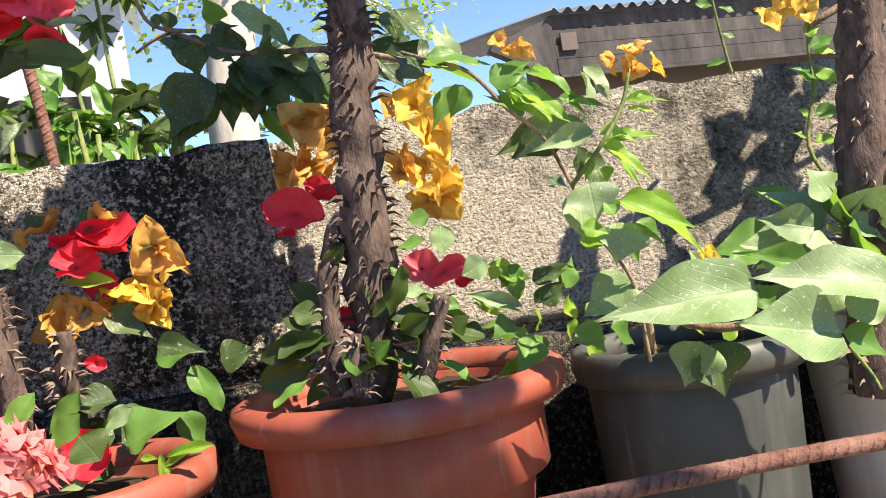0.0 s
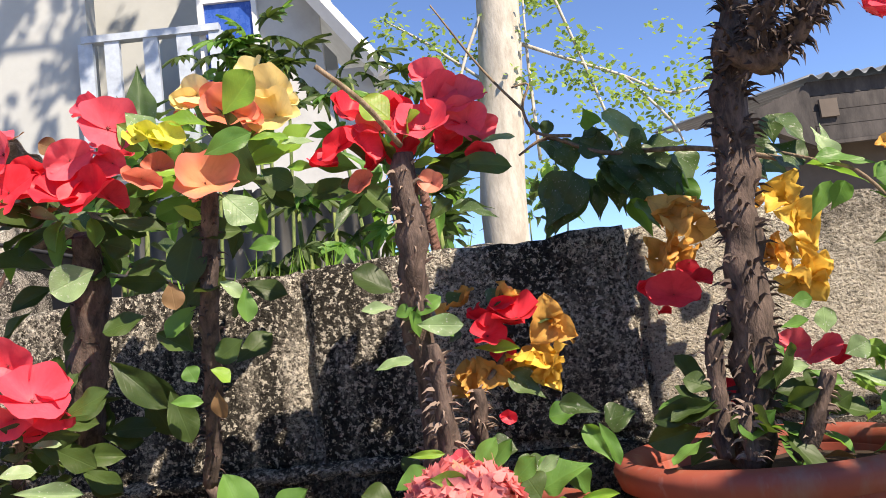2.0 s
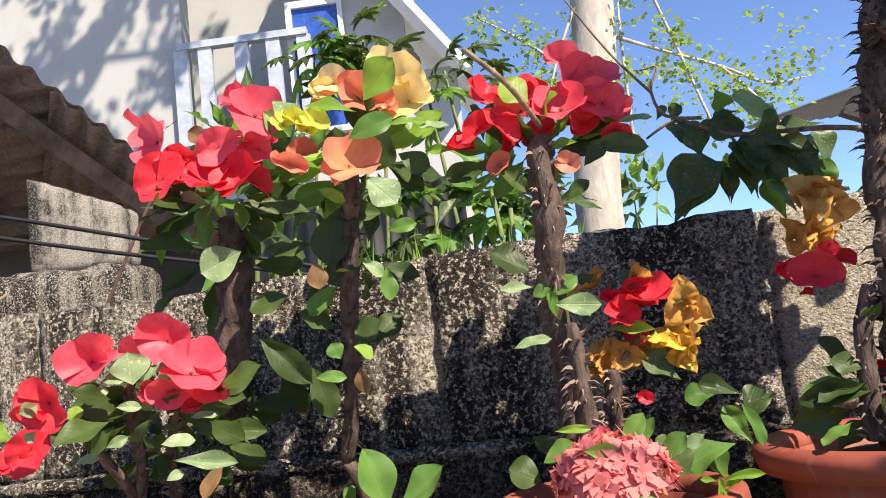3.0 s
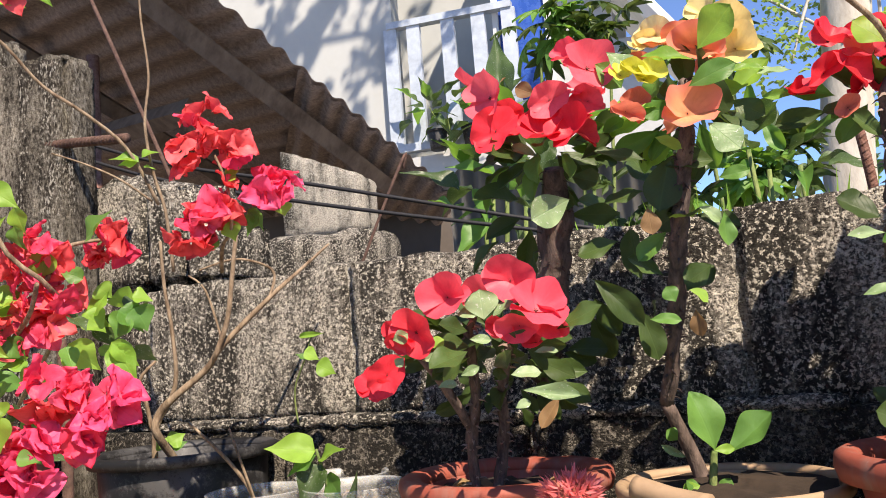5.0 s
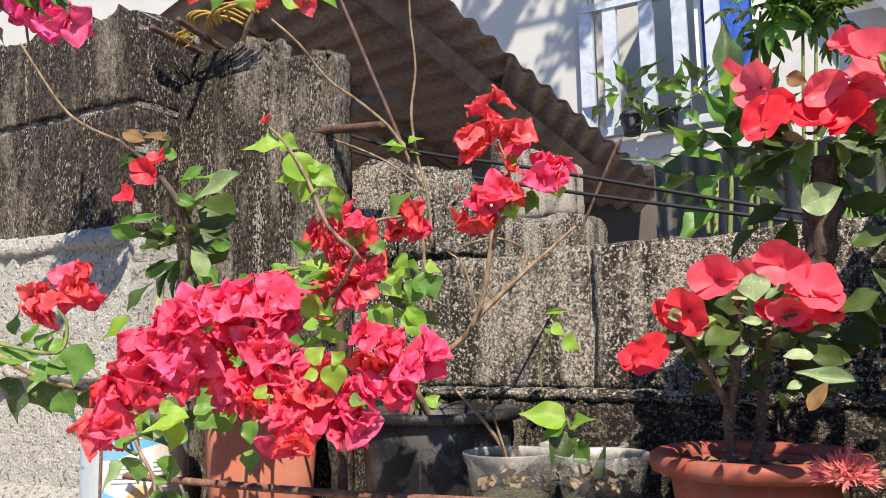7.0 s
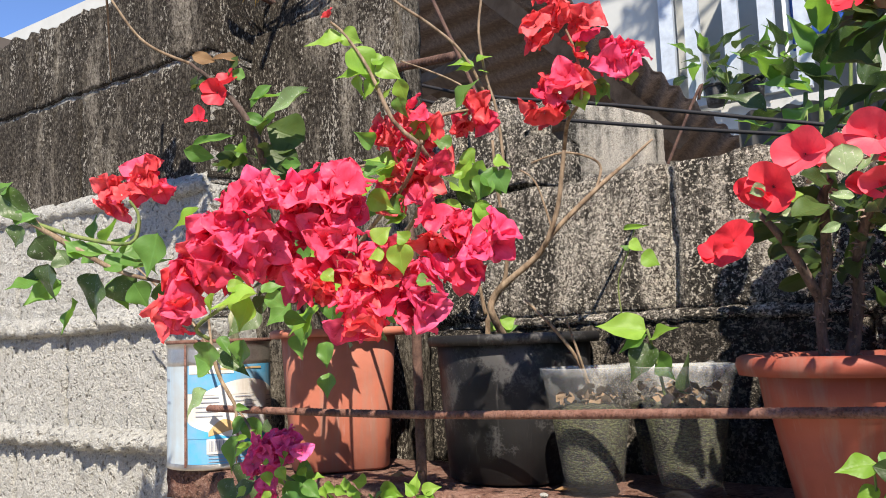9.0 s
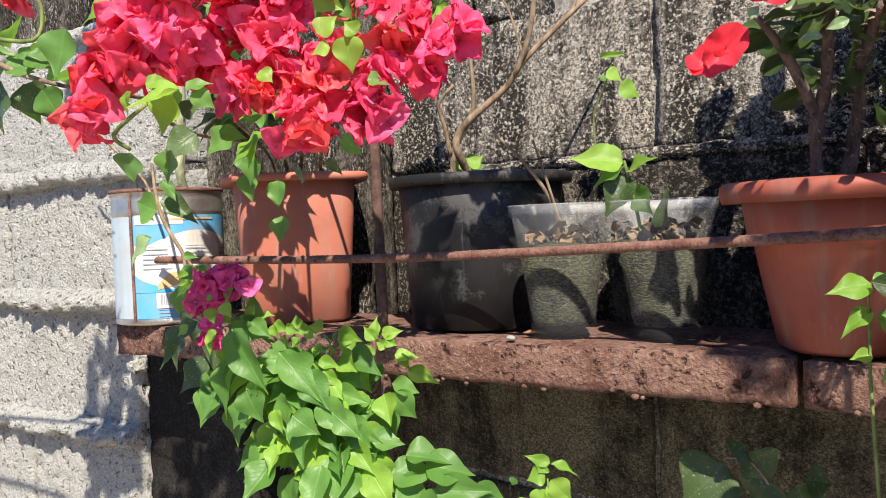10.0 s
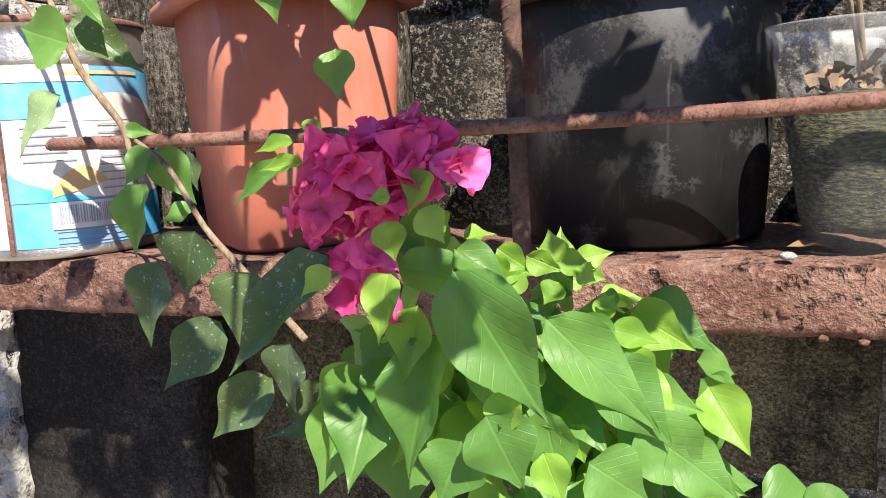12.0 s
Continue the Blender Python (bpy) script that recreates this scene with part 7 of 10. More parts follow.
stem(vine_can, [(-1.355, 0.759, 1.532), (-1.252, 0.750, 1.471), (-1.174, 0.744, 1.419), (-1.140, 0.733, 1.392)], [0.0014, 0.0015, 0.0016, 0.0018], STEM_WOOD)
stem(vine_can, [(-1.143, 0.738, 1.429), (-1.107, 0.713, 1.391), (-1.094, 0.712, 1.360), (-1.077, 0.714, 1.335), (-1.068, 0.715, 1.320), (-1.061, 0.712, 1.287), (-1.076, 0.723, 1.254)], [0.0016, 0.0022, 0.0025, 0.0024, 0.002, 0.0014, 0.001], STEM_WOOD)
stem(vine_can, [(-1.061, 0.716, 1.314), (-1.029, 0.703, 1.297), (-0.998, 0.688, 1.265), (-0.974, 0.682, 1.244), (-0.915, 0.644, 1.215)], [0.0014, 0.0016, 0.0018, 0.002, 0.002], STEM_WOOD)
leaf(vine_can, "bg", -1.084, 0.696, 1.372, -1.116, 0.687, 1.382, 0.030)
leaf(vine_can, "bg", -1.091, 0.710, 1.406, -1.071, 0.713, 1.382, 0.013)
leaf(vine_can, "bd", -1.106, 0.724, 1.392, -1.064, 0.733, 1.356, 0.022)
leaf(vine_can, "bp", -1.089, 0.690, 1.343, -1.120, 0.674, 1.313, 0.018)
leaf(vine_can, "bg", -1.045, 0.710, 1.308, -1.062, 0.701, 1.289, 0.018)
leaf(vine_can, "bg", -1.043, 0.711, 1.309, -1.022, 0.713, 1.275, 0.020)
leaf(vine_can, "bg", -1.042, 0.698, 1.290, -1.053, 0.687, 1.247, 0.024)
leaf(vine_can, "bg", -1.022, 0.713, 1.274, -1.041, 0.704, 1.265, 0.011)
leaf(vine_can, "bg", -1.069, 0.715, 1.321, -1.050, 0.721, 1.318, 0.008)
leaf(vine_can, "bd", -1.044, 0.742, 1.305, -1.037, 0.740, 1.280, 0.014)
leaf(vine_can, "bl", -1.112, 0.697, 1.372, -1.096, 0.701, 1.361, 0.009)
leaf(vine_can, "bd", -1.006, 0.657, 1.251, -1.018, 0.645, 1.206, 0.023)
leaf(vine_can, "bd", -0.982, 0.657, 1.267, -0.991, 0.649, 1.234, 0.029)
leaf(vine_can, "bd", -0.947, 0.655, 1.246, -0.959, 0.645, 1.208, 0.031)
leaf(vine_can, "bd", -0.974, 0.662, 1.218, -1.004, 0.646, 1.181, 0.025)
leaf(vine_can, "bd", -0.930, 0.655, 1.210, -0.935, 0.648, 1.173, 0.027)
leaf(vine_can, "bd", -0.943, 0.658, 1.190, -0.976, 0.641, 1.158, 0.023)
leaf(vine_can, "bd", -0.908, 0.659, 1.187, -0.891, 0.661, 1.163, 0.024)
leaf(vine_can, "bd", -0.923, 0.665, 1.189, -0.927, 0.658, 1.154, 0.021)
leaf(vine_can, "bg", -0.902, 0.653, 1.200, -0.875, 0.664, 1.210, 0.011)
leaf(vine_can, "bd", -0.900, 0.668, 1.155, -0.883, 0.671, 1.140, 0.020)

thorn_can = plant("crown_of_thorns", "pale green bare succulent stem with short thorns in a tin can", (-1.186, 0.834, 1.380), "crown of thorns plants")
thorny(thorn_can, [(-1.190, 0.835, 1.370), (-1.176, 0.808, 1.417), (-1.177, 0.812, 1.456), (-1.171, 0.807, 1.488), (-1.173, 0.812, 1.532), (-1.174, 0.819, 1.595)], [0.0058, 0.006, 0.0058, 0.0056, 0.0055, 0.005], 60, 0.006, STEM_PALE, 19)

vine_front = plant("bougainvillea", "hanging bougainvillea with lime leaves and magenta bracts at the shelf edge", (-0.780, 0.700, 1.000), "bougainvilleas")
stem(vine_front, [(-0.780, 0.595, 1.148), (-0.791, 0.596, 1.176), (-0.804, 0.591, 1.211), (-0.823, 0.583, 1.235), (-0.835, 0.572, 1.259), (-0.843, 0.572, 1.276)], [0.0015, 0.0015, 0.0014, 0.0013, 0.0012, 0.001], STEM_WOOD)
stem(vine_front, [(-0.843, 0.572, 1.276), (-0.820, 0.578, 1.262), (-0.796, 0.583, 1.245), (-0.773, 0.588, 1.219), (-0.753, 0.590, 1.193), (-0.738, 0.592, 1.172)], [0.002, 0.002, 0.0018, 0.0016, 0.0014, 0.001], STEM_GREEN)
bunch(vine_front, ["magenta"], -0.838, 0.547, 1.304, 0.010, 0.020, 5, 142)
bunch(vine_front, ["magenta"], -0.826, 0.552, 1.305, 0.010, 0.020, 5, 143)
bunch(vine_front, ["magenta"], -0.817, 0.555, 1.308, 0.007, 0.020, 3, 144)
bunch(vine_front, ["magenta", "pink"], -0.849, 0.541, 1.290, 0.009, 0.020, 4, 145)
bunch(vine_front, ["magenta"], -0.835, 0.546, 1.289, 0.009, 0.020, 4, 146)
bunch(vine_front, ["magenta"], -0.808, 0.557, 1.298, 0.006, 0.020, 2, 147)
bunch(vine_front, ["magenta"], -0.835, 0.543, 1.269, 0.007, 0.020, 3, 148)
bunch(vine_front, ["magenta"], -0.833, 0.541, 1.257, 0.005, 0.020, 2, 149)
bunch(vine_front, ["magenta"], -0.821, 0.553, 1.299, 0.007, 0.020, 3, 150)
leaf(vine_front, "bl", -0.849, 0.546, 1.319, -0.852, 0.544, 1.311, 0.006)
leaf(vine_front, "bl", -0.856, 0.542, 1.312, -0.869, 0.537, 1.310, 0.005)
leaf(vine_front, "bl", -0.853, 0.542, 1.305, -0.868, 0.537, 1.304, 0.005)
leaf(vine_front, "bg", -0.866, 0.559, 1.304, -0.889, 0.549, 1.292, 0.008)
leaf(vine_front, "bl", -0.818, 0.531, 1.294, -0.825, 0.529, 1.294, 0.005)
leaf(vine_front, "bl", -0.810, 0.546, 1.301, -0.818, 0.541, 1.288, 0.011)
leaf(vine_front, "bl", -0.810, 0.533, 1.290, -0.802, 0.535, 1.279, 0.009)
leaf(vine_front, "bl", -0.820, 0.530, 1.287, -0.817, 0.529, 1.274, 0.009)
leaf(vine_front, "bl", -0.822, 0.536, 1.266, -0.827, 0.531, 1.247, 0.011)
leaf(vine_front, "bl", -0.836, 0.522, 1.274, -0.844, 0.517, 1.265, 0.007)
leaf(vine_front, "bd", -0.844, 0.539, 1.275, -0.879, 0.521, 1.238, 0.018)
leaf(vine_front, "bg", -0.810, 0.547, 1.248, -0.824, 0.534, 1.198, 0.020)
leaf(vine_front, "bg", -0.800, 0.533, 1.272, -0.772, 0.535, 1.221, 0.024)
leaf(vine_front, "bg", -0.778, 0.559, 1.251, -0.739, 0.566, 1.211, 0.019)
leaf(vine_front, "bl", -0.817, 0.546, 1.257, -0.820, 0.541, 1.231, 0.013)
leaf(vine_front, "bl", -0.822, 0.536, 1.270, -0.827, 0.531, 1.249, 0.013)
leaf(vine_front, "bg", -0.828, 0.555, 1.268, -0.793, 0.566, 1.261, 0.014)
leaf(vine_front, "bg", -0.809, 0.562, 1.273, -0.791, 0.566, 1.259, 0.012)
leaf(vine_front, "bl", -0.786, 0.542, 1.231, -0.788, 0.538, 1.214, 0.011)
leaf(vine_front, "bg", -0.793, 0.538, 1.224, -0.781, 0.538, 1.197, 0.020)
leaf(vine_front, "bg", -0.780, 0.563, 1.218, -0.773, 0.561, 1.187, 0.017)
leaf(vine_front, "bl", -0.771, 0.566, 1.212, -0.766, 0.565, 1.197, 0.010)
leaf(vine_front, "bg", -0.761, 0.592, 1.218, -0.747, 0.596, 1.214, 0.014)
leaf(vine_front, "bg", -0.764, 0.556, 1.203, -0.743, 0.561, 1.187, 0.020)
leaf(vine_front, "bg", -0.758, 0.580, 1.206, -0.728, 0.587, 1.186, 0.018)
leaf(vine_front, "bg", -0.747, 0.592, 1.193, -0.712, 0.602, 1.175, 0.019)
leaf(vine_front, "bg", -0.803, 0.544, 1.212, -0.810, 0.538, 1.190, 0.020)
leaf(vine_front, "bl", -0.775, 0.579, 1.234, -0.754, 0.585, 1.229, 0.012)
leaf(vine_front, "bg", -0.790, 0.584, 1.236, -0.775, 0.586, 1.215, 0.019)
leaf(vine_front, "bd", -0.843, 0.583, 1.212, -0.855, 0.575, 1.191, 0.018)
leaf(vine_front, "bg", -0.738, 0.594, 1.184, -0.720, 0.598, 1.171, 0.017)
leaf(vine_front, "bl", -0.778, 0.583, 1.265, -0.781, 0.583, 1.277, 0.009)
leaf(vine_front, "bl", -0.778, 0.583, 1.265, -0.764, 0.587, 1.263, 0.008)
leaf(vine_front, "bl", -0.777, 0.582, 1.258, -0.782, 0.579, 1.250, 0.008)
leaf(vine_front, "bl", -0.771, 0.584, 1.262, -0.764, 0.586, 1.258, 0.007)
leaf(vine_front, "bl", -0.765, 0.584, 1.249, -0.754, 0.588, 1.248, 0.008)
leaf(vine_front, "bl", -0.760, 0.585, 1.241, -0.742, 0.590, 1.235, 0.009)
leaf(vine_front, "bl", -0.764, 0.584, 1.245, -0.758, 0.588, 1.253, 0.007)
leaf(vine_front, "bl", -0.756, 0.585, 1.233, -0.741, 0.588, 1.219, 0.010)
leaf(vine_front, "bl", -0.752, 0.585, 1.225, -0.738, 0.587, 1.209, 0.012)
leaf(vine_front, "bl", -0.798, 0.577, 1.271, -0.786, 0.579, 1.262, 0.009)
leaf(vine_front, "bl", -0.788, 0.579, 1.268, -0.775, 0.583, 1.262, 0.008)
leaf(vine_front, "bl", -0.799, 0.576, 1.269, -0.795, 0.575, 1.257, 0.009)
leaf(vine_front, "bl", -0.820, 0.571, 1.284, -0.815, 0.571, 1.276, 0.010)
leaf(vine_front, "bl", -0.843, 0.562, 1.279, -0.833, 0.564, 1.269, 0.009)
leaf(vine_front, "bl", -0.809, 0.573, 1.275, -0.798, 0.578, 1.277, 0.008)
leaf(vine_front, "bg", -0.773, 0.571, 1.248, -0.760, 0.571, 1.223, 0.021)
leaf(vine_front, "bg", -0.761, 0.567, 1.234, -0.736, 0.571, 1.205, 0.021)
leaf(vine_front, "bg", -0.749, 0.573, 1.213, -0.725, 0.577, 1.185, 0.021)
leaf(vine_front, "bg", -0.740, 0.575, 1.203, -0.715, 0.581, 1.183, 0.017)
leaf(vine_front, "bl", -0.778, 0.552, 1.207, -0.771, 0.551, 1.188, 0.011)
leaf(vine_front, "bl", -0.849, 0.695, 1.249, -0.864, 0.689, 1.250, 0.014)
leaf(vine_front, "bl", -0.836, 0.700, 1.245, -0.813, 0.708, 1.236, 0.016)
leaf(vine_front, "bl", -0.801, 0.713, 1.237, -0.803, 0.715, 1.260, 0.013)
leaf(vine_front, "bl", -0.796, 0.716, 1.242, -0.776, 0.725, 1.246, 0.011)
leaf(vine_front, "bl", -0.793, 0.717, 1.237, -0.780, 0.721, 1.231, 0.010)
leaf(vine_front, "bl", -0.805, 0.711, 1.232, -0.811, 0.707, 1.219, 0.012)
leaf(vine_front, "bl", -0.784, 0.719, 1.222, -0.761, 0.728, 1.221, 0.012)
leaf(vine_front, "bl", -0.772, 0.722, 1.208, -0.741, 0.733, 1.196, 0.014)
leaf(vine_front, "bl", -0.819, 0.706, 1.238, -0.836, 0.698, 1.229, 0.014)
leaf(vine_front, "bl", -0.801, 0.713, 1.237, -0.814, 0.710, 1.250, 0.010)
leaf(vine_front, "bl", -0.777, 0.722, 1.225, -0.767, 0.724, 1.207, 0.012)
leaf(vine_front, "bl", -0.790, 0.717, 1.230, -0.803, 0.713, 1.237, 0.009)
leaf(vine_front, "bg", -0.718, 0.617, 1.146, -0.681, 0.637, 1.148, 0.023)
leaf(vine_front, "bg", -0.694, 0.630, 1.152, -0.657, 0.650, 1.147, 0.027)
leaf(vine_front, "bg", -0.714, 0.618, 1.138, -0.687, 0.632, 1.125, 0.023)
leaf(vine_front, "bg", -0.731, 0.609, 1.142, -0.717, 0.615, 1.120, 0.019)
leaf(vine_front, "bg", -0.687, 0.632, 1.133, -0.644, 0.656, 1.131, 0.023)
leaf(vine_front, "bg", -0.670, 0.640, 1.121, -0.637, 0.658, 1.112, 0.023)
leaf(vine_front, "bg", -0.748, 0.603, 1.170, -0.731, 0.609, 1.139, 0.031)
leaf(vine_front, "bl", -0.768, 0.594, 1.189, -0.763, 0.594, 1.165, 0.014)
leaf(vine_front, "bg", -0.708, 0.624, 1.160, -0.674, 0.642, 1.159, 0.023)
leaf(vine_front, "bg", -0.664, 0.645, 1.128, -0.627, 0.663, 1.115, 0.023)
leaf(vine_front, "bd", -0.773, 0.609, 1.141, -0.759, 0.614, 1.117, 0.020)
leaf(vine_front, "bg", -0.701, 0.624, 1.122, -0.670, 0.639, 1.109, 0.027)
leaf(vine_front, "bg", -0.785, 0.578, 1.241, -0.808, 0.565, 1.242, 0.022)
leaf(vine_front, "bd", -0.808, 0.572, 1.195, -0.801, 0.573, 1.164, 0.023)
leaf(vine_front, "bd", -0.836, 0.581, 1.206, -0.885, 0.554, 1.205, 0.020)
leaf(vine_front, "bd", -0.850, 0.572, 1.187, -0.848, 0.572, 1.181, 0.012)
sprays(vine_front, ["bg", "bl", "bg"], (-0.771, 0.613, 1.237), 0.022, 14, 0.034, 178, 1.0, 1.0, 0.55, 0.25)
sprays(vine_front, ["bg", "bl", "bg"], (-0.739, 0.634, 1.206), 0.022, 16, 0.034, 179, 1.0, 1.0, 0.55, 0.25)
sprays(vine_front, ["bg", "bl", "bg"], (-0.805, 0.592, 1.209), 0.022, 14, 0.034, 180, 1.0, 1.0, 0.55, 0.25)
sprays(vine_front, ["bg", "bl", "bg"], (-0.765, 0.618, 1.173), 0.030, 20, 0.034, 181, 1.0, 1.0, 0.55, 0.25)
sprays(vine_front, ["bg", "bl", "bg"], (-0.824, 0.586, 1.243), 0.025, 14, 0.036, 176, 1.0, 1.0, 0.55, 0.25)
sprays(vine_front, ["bg", "bl", "bg"], (-0.840, 0.578, 1.227), 0.025, 12, 0.036, 177, 1.0, 1.0, 0.55, 0.25)
sprays(vine_front, ["bg", "bl", "bg"], (-0.799, 0.592, 1.225), 0.025, 22, 0.036, 171, 1.0, 1.0, 0.55, 0.25)
sprays(vine_front, ["bg", "bl", "bg"], (-0.775, 0.596, 1.198), 0.030, 26, 0.036, 172, 1.0, 1.0, 0.55, 0.25)
sprays(vine_front, ["bg", "bl", "bg"], (-0.752, 0.599, 1.167), 0.035, 30, 0.036, 173, 1.0, 1.0, 0.55, 0.25)
sprays(vine_front, ["bg", "bl", "bg"], (-0.787, 0.587, 1.169), 0.030, 26, 0.036, 174, 1.0, 1.0, 0.55, 0.25)
sprays(vine_front, ["bg", "bl", "bg"], (-0.738, 0.598, 1.128), 0.040, 30, 0.036, 175, 1.0, 1.0, 0.55, 0.25)

vine_low = plant("bougainvillea", "small lime-green bougainvillea shoot below the shelf", (-0.580, 0.760, 0.950), "bougainvilleas")
stem(vine_low, [(-0.626, 0.714, 1.046), (-0.627, 0.718, 1.083), (-0.629, 0.720, 1.125)], [0.001, 0.001, 0.0008], STEM_GREEN)
leaf(vine_low, "bl", -0.627, 0.723, 1.138, -0.647, 0.712, 1.144, 0.009)
leaf(vine_low, "bl", -0.631, 0.720, 1.129, -0.645, 0.711, 1.125, 0.015)
leaf(vine_low, "bl", -0.627, 0.721, 1.124, -0.611, 0.728, 1.103, 0.019)
leaf(vine_low, "bl", -0.631, 0.719, 1.116, -0.638, 0.713, 1.094, 0.016)
leaf(vine_low, "bl", -0.627, 0.722, 1.137, -0.605, 0.734, 1.128, 0.008)
leaf(vine_low, "bl", -0.645, 0.710, 1.109, -0.651, 0.706, 1.096, 0.010)
leaf(vine_low, "bg", -0.653, 0.707, 1.126, -0.656, 0.705, 1.119, 0.007)
leaf(vine_low, "bl", -0.631, 0.720, 1.137, -0.636, 0.717, 1.129, 0.011)
leaf(vine_low, "bd", -0.512, 0.841, 1.120, -0.544, 0.819, 1.081, 0.050)
leaf(vine_low, "bd", -0.490, 0.854, 1.131, -0.474, 0.860, 1.101, 0.032)
leaf(vine_low, "bd", -0.478, 0.858, 1.105, -0.490, 0.849, 1.079, 0.036)
leaf(vine_low, "bd", -0.458, 0.868, 1.100, -0.442, 0.873, 1.064, 0.043)
leaf(vine_low, "bd", -0.506, 0.845, 1.127, -0.494, 0.852, 1.137, 0.023)
leaf(vine_low, "bd", -0.450, 0.873, 1.104, -0.427, 0.885, 1.099, 0.027)
stem(vine_low, [(-0.457, 0.860, 1.015), (-0.466, 0.861, 1.074), (-0.490, 0.853, 1.119), (-0.510, 0.842, 1.125)], [0.0014, 0.0013, 0.0012, 0.001], STEM_WOOD)

vine_mid = plant("bougainvillea", "few bright bougainvillea leaves hanging beside a terracotta pot", (-0.384, 0.673, 1.000), "bougainvilleas")
stem(vine_mid, [(-0.375, 0.683, 1.152), (-0.378, 0.679, 1.228), (-0.378, 0.678, 1.266), (-0.378, 0.677, 1.296)], [0.0012, 0.0012, 0.001, 0.0008], STEM_GREEN)
leaf(vine_mid, "bl", -0.376, 0.678, 1.296, -0.401, 0.662, 1.290, 0.015)
leaf(vine_mid, "bl", -0.376, 0.679, 1.279, -0.395, 0.667, 1.265, 0.011)
leaf(vine_mid, "bl", -0.377, 0.679, 1.251, -0.390, 0.671, 1.247, 0.008)
leaf(vine_mid, "bg", -0.374, 0.680, 1.273, -0.360, 0.690, 1.265, 0.015)
leaf(vine_mid, "bg", -0.375, 0.679, 1.293, -0.356, 0.692, 1.299, 0.015)

thorn_w = plant("crown_of_thorns", "lanky succulent with small red flowers against the tall wall", (-0.930, 0.660, 1.380), "crown of thorns plants")
stem(thorn_w, [(-1.075, 0.870, 1.385), (-1.050, 0.800, 1.460), (-0.997, 0.686, 1.510), (-0.928, 0.634, 1.577), (-0.917, 0.599, 1.625), (-0.940, 0.582, 1.660), (-0.963, 0.566, 1.684)], [0.005, 0.005, 0.005, 0.0045, 0.0035, 0.0025, 0.0018], STEM_THORN)
stem(thorn_w, [(-0.963, 0.566, 1.684), (-0.992, 0.547, 1.700), (-1.011, 0.535, 1.719), (-1.029, 0.520, 1.754), (-1.044, 0.508, 1.785)], [0.0016, 0.0015, 0.0014, 0.0012, 0.001], STEM_WOOD)
crown_flower(thorn_w, "red", -0.939, 0.583, 1.652, 0.028)
crown_flower(thorn_w, "red", -0.927, 0.588, 1.660, 0.025)
crown_flower(thorn_w, "red", -0.959, 0.576, 1.625, 0.028)
leaf(thorn_w, "mp", -0.896, 0.600, 1.619, -0.846, 0.623, 1.643, 0.016)
leaf(thorn_w, "mg", -0.912, 0.601, 1.634, -0.893, 0.607, 1.659, 0.013)
leaf(thorn_w, "mg", -0.912, 0.599, 1.643, -0.856, 0.629, 1.646, 0.008)
leaf(thorn_w, "mg", -0.922, 0.596, 1.628, -0.900, 0.609, 1.619, 0.013)
leaf(thorn_w, "md", -0.938, 0.582, 1.666, -0.967, 0.566, 1.662, 0.015)
leaf(thorn_w, "md", -0.929, 0.586, 1.668, -0.917, 0.590, 1.688, 0.013)
leaf(thorn_w, "mp", -0.900, 0.604, 1.572, -0.887, 0.615, 1.545, 0.019)
leaf(thorn_w, "md", -0.937, 0.626, 1.601, -0.894, 0.652, 1.577, 0.036)
leaf(thorn_w, "md", -0.929, 0.638, 1.626, -0.893, 0.661, 1.605, 0.042)
leaf(thorn_w, "md", -0.940, 0.613, 1.600, -0.967, 0.601, 1.577, 0.021)
leaf(thorn_w, "md", -0.934, 0.632, 1.566, -0.957, 0.623, 1.543, 0.021)
leaf(thorn_w, "mg", -0.929, 0.595, 1.608, -0.967, 0.575, 1.598, 0.008)
leaf(thorn_w, "my", -0.938, 0.579, 1.683, -0.960, 0.566, 1.692, 0.013)
leaf(thorn_w, "my", -0.943, 0.576, 1.686, -0.917, 0.590, 1.688, 0.011)
leaf(thorn_w, "mg", -0.926, 0.587, 1.671, -0.913, 0.595, 1.668, 0.013)
leaf(thorn_w, "md", -0.957, 0.571, 1.672, -0.963, 0.570, 1.655, 0.015)
leaf(thorn_w, "md", -0.924, 0.645, 1.590, -0.905, 0.659, 1.566, 0.030)
sprays(thorn_w, ["md", "md", "mg"], (-0.94, 0.63, 1.58), 0.045, 22, 0.036, 181, 1.2)

vine_lime = plant("bougainvillea", "bougainvillea shoot with lime-green leaves and one red tip", (-0.750, 0.720, 1.380), "bougainvilleas")
stem(vine_lime, [(-0.980, 0.860, 1.385), (-0.930, 0.800, 1.440), (-0.691, 0.601, 1.526), (-0.684, 0.542, 1.568), (-0.697, 0.529, 1.610), (-0.711, 0.518, 1.638), (-0.720, 0.511, 1.649)], [0.0024, 0.0022, 0.002, 0.0018, 0.0015, 0.0012, 0.001], STEM_WOOD)
paper_flower(vine_lime, "scarlet", -0.721, 0.510, 1.653, 0.013)
leaf(vine_lime, "bl", -0.708, 0.521, 1.628, -0.692, 0.534, 1.596, 0.021)
leaf(vine_lime, "bl", -0.711, 0.518, 1.634, -0.741, 0.503, 1.629, 0.018)
leaf(vine_lime, "bl", -0.713, 0.516, 1.640, -0.700, 0.525, 1.631, 0.014)
leaf(vine_lime, "bl", -0.691, 0.532, 1.614, -0.673, 0.543, 1.600, 0.016)
leaf(vine_lime, "bl", -0.695, 0.531, 1.606, -0.722, 0.516, 1.608, 0.013)
leaf(vine_lime, "bl", -0.677, 0.541, 1.600, -0.672, 0.547, 1.580, 0.013)
leaf(vine_lime, "bl", -0.690, 0.535, 1.601, -0.705, 0.528, 1.587, 0.013)
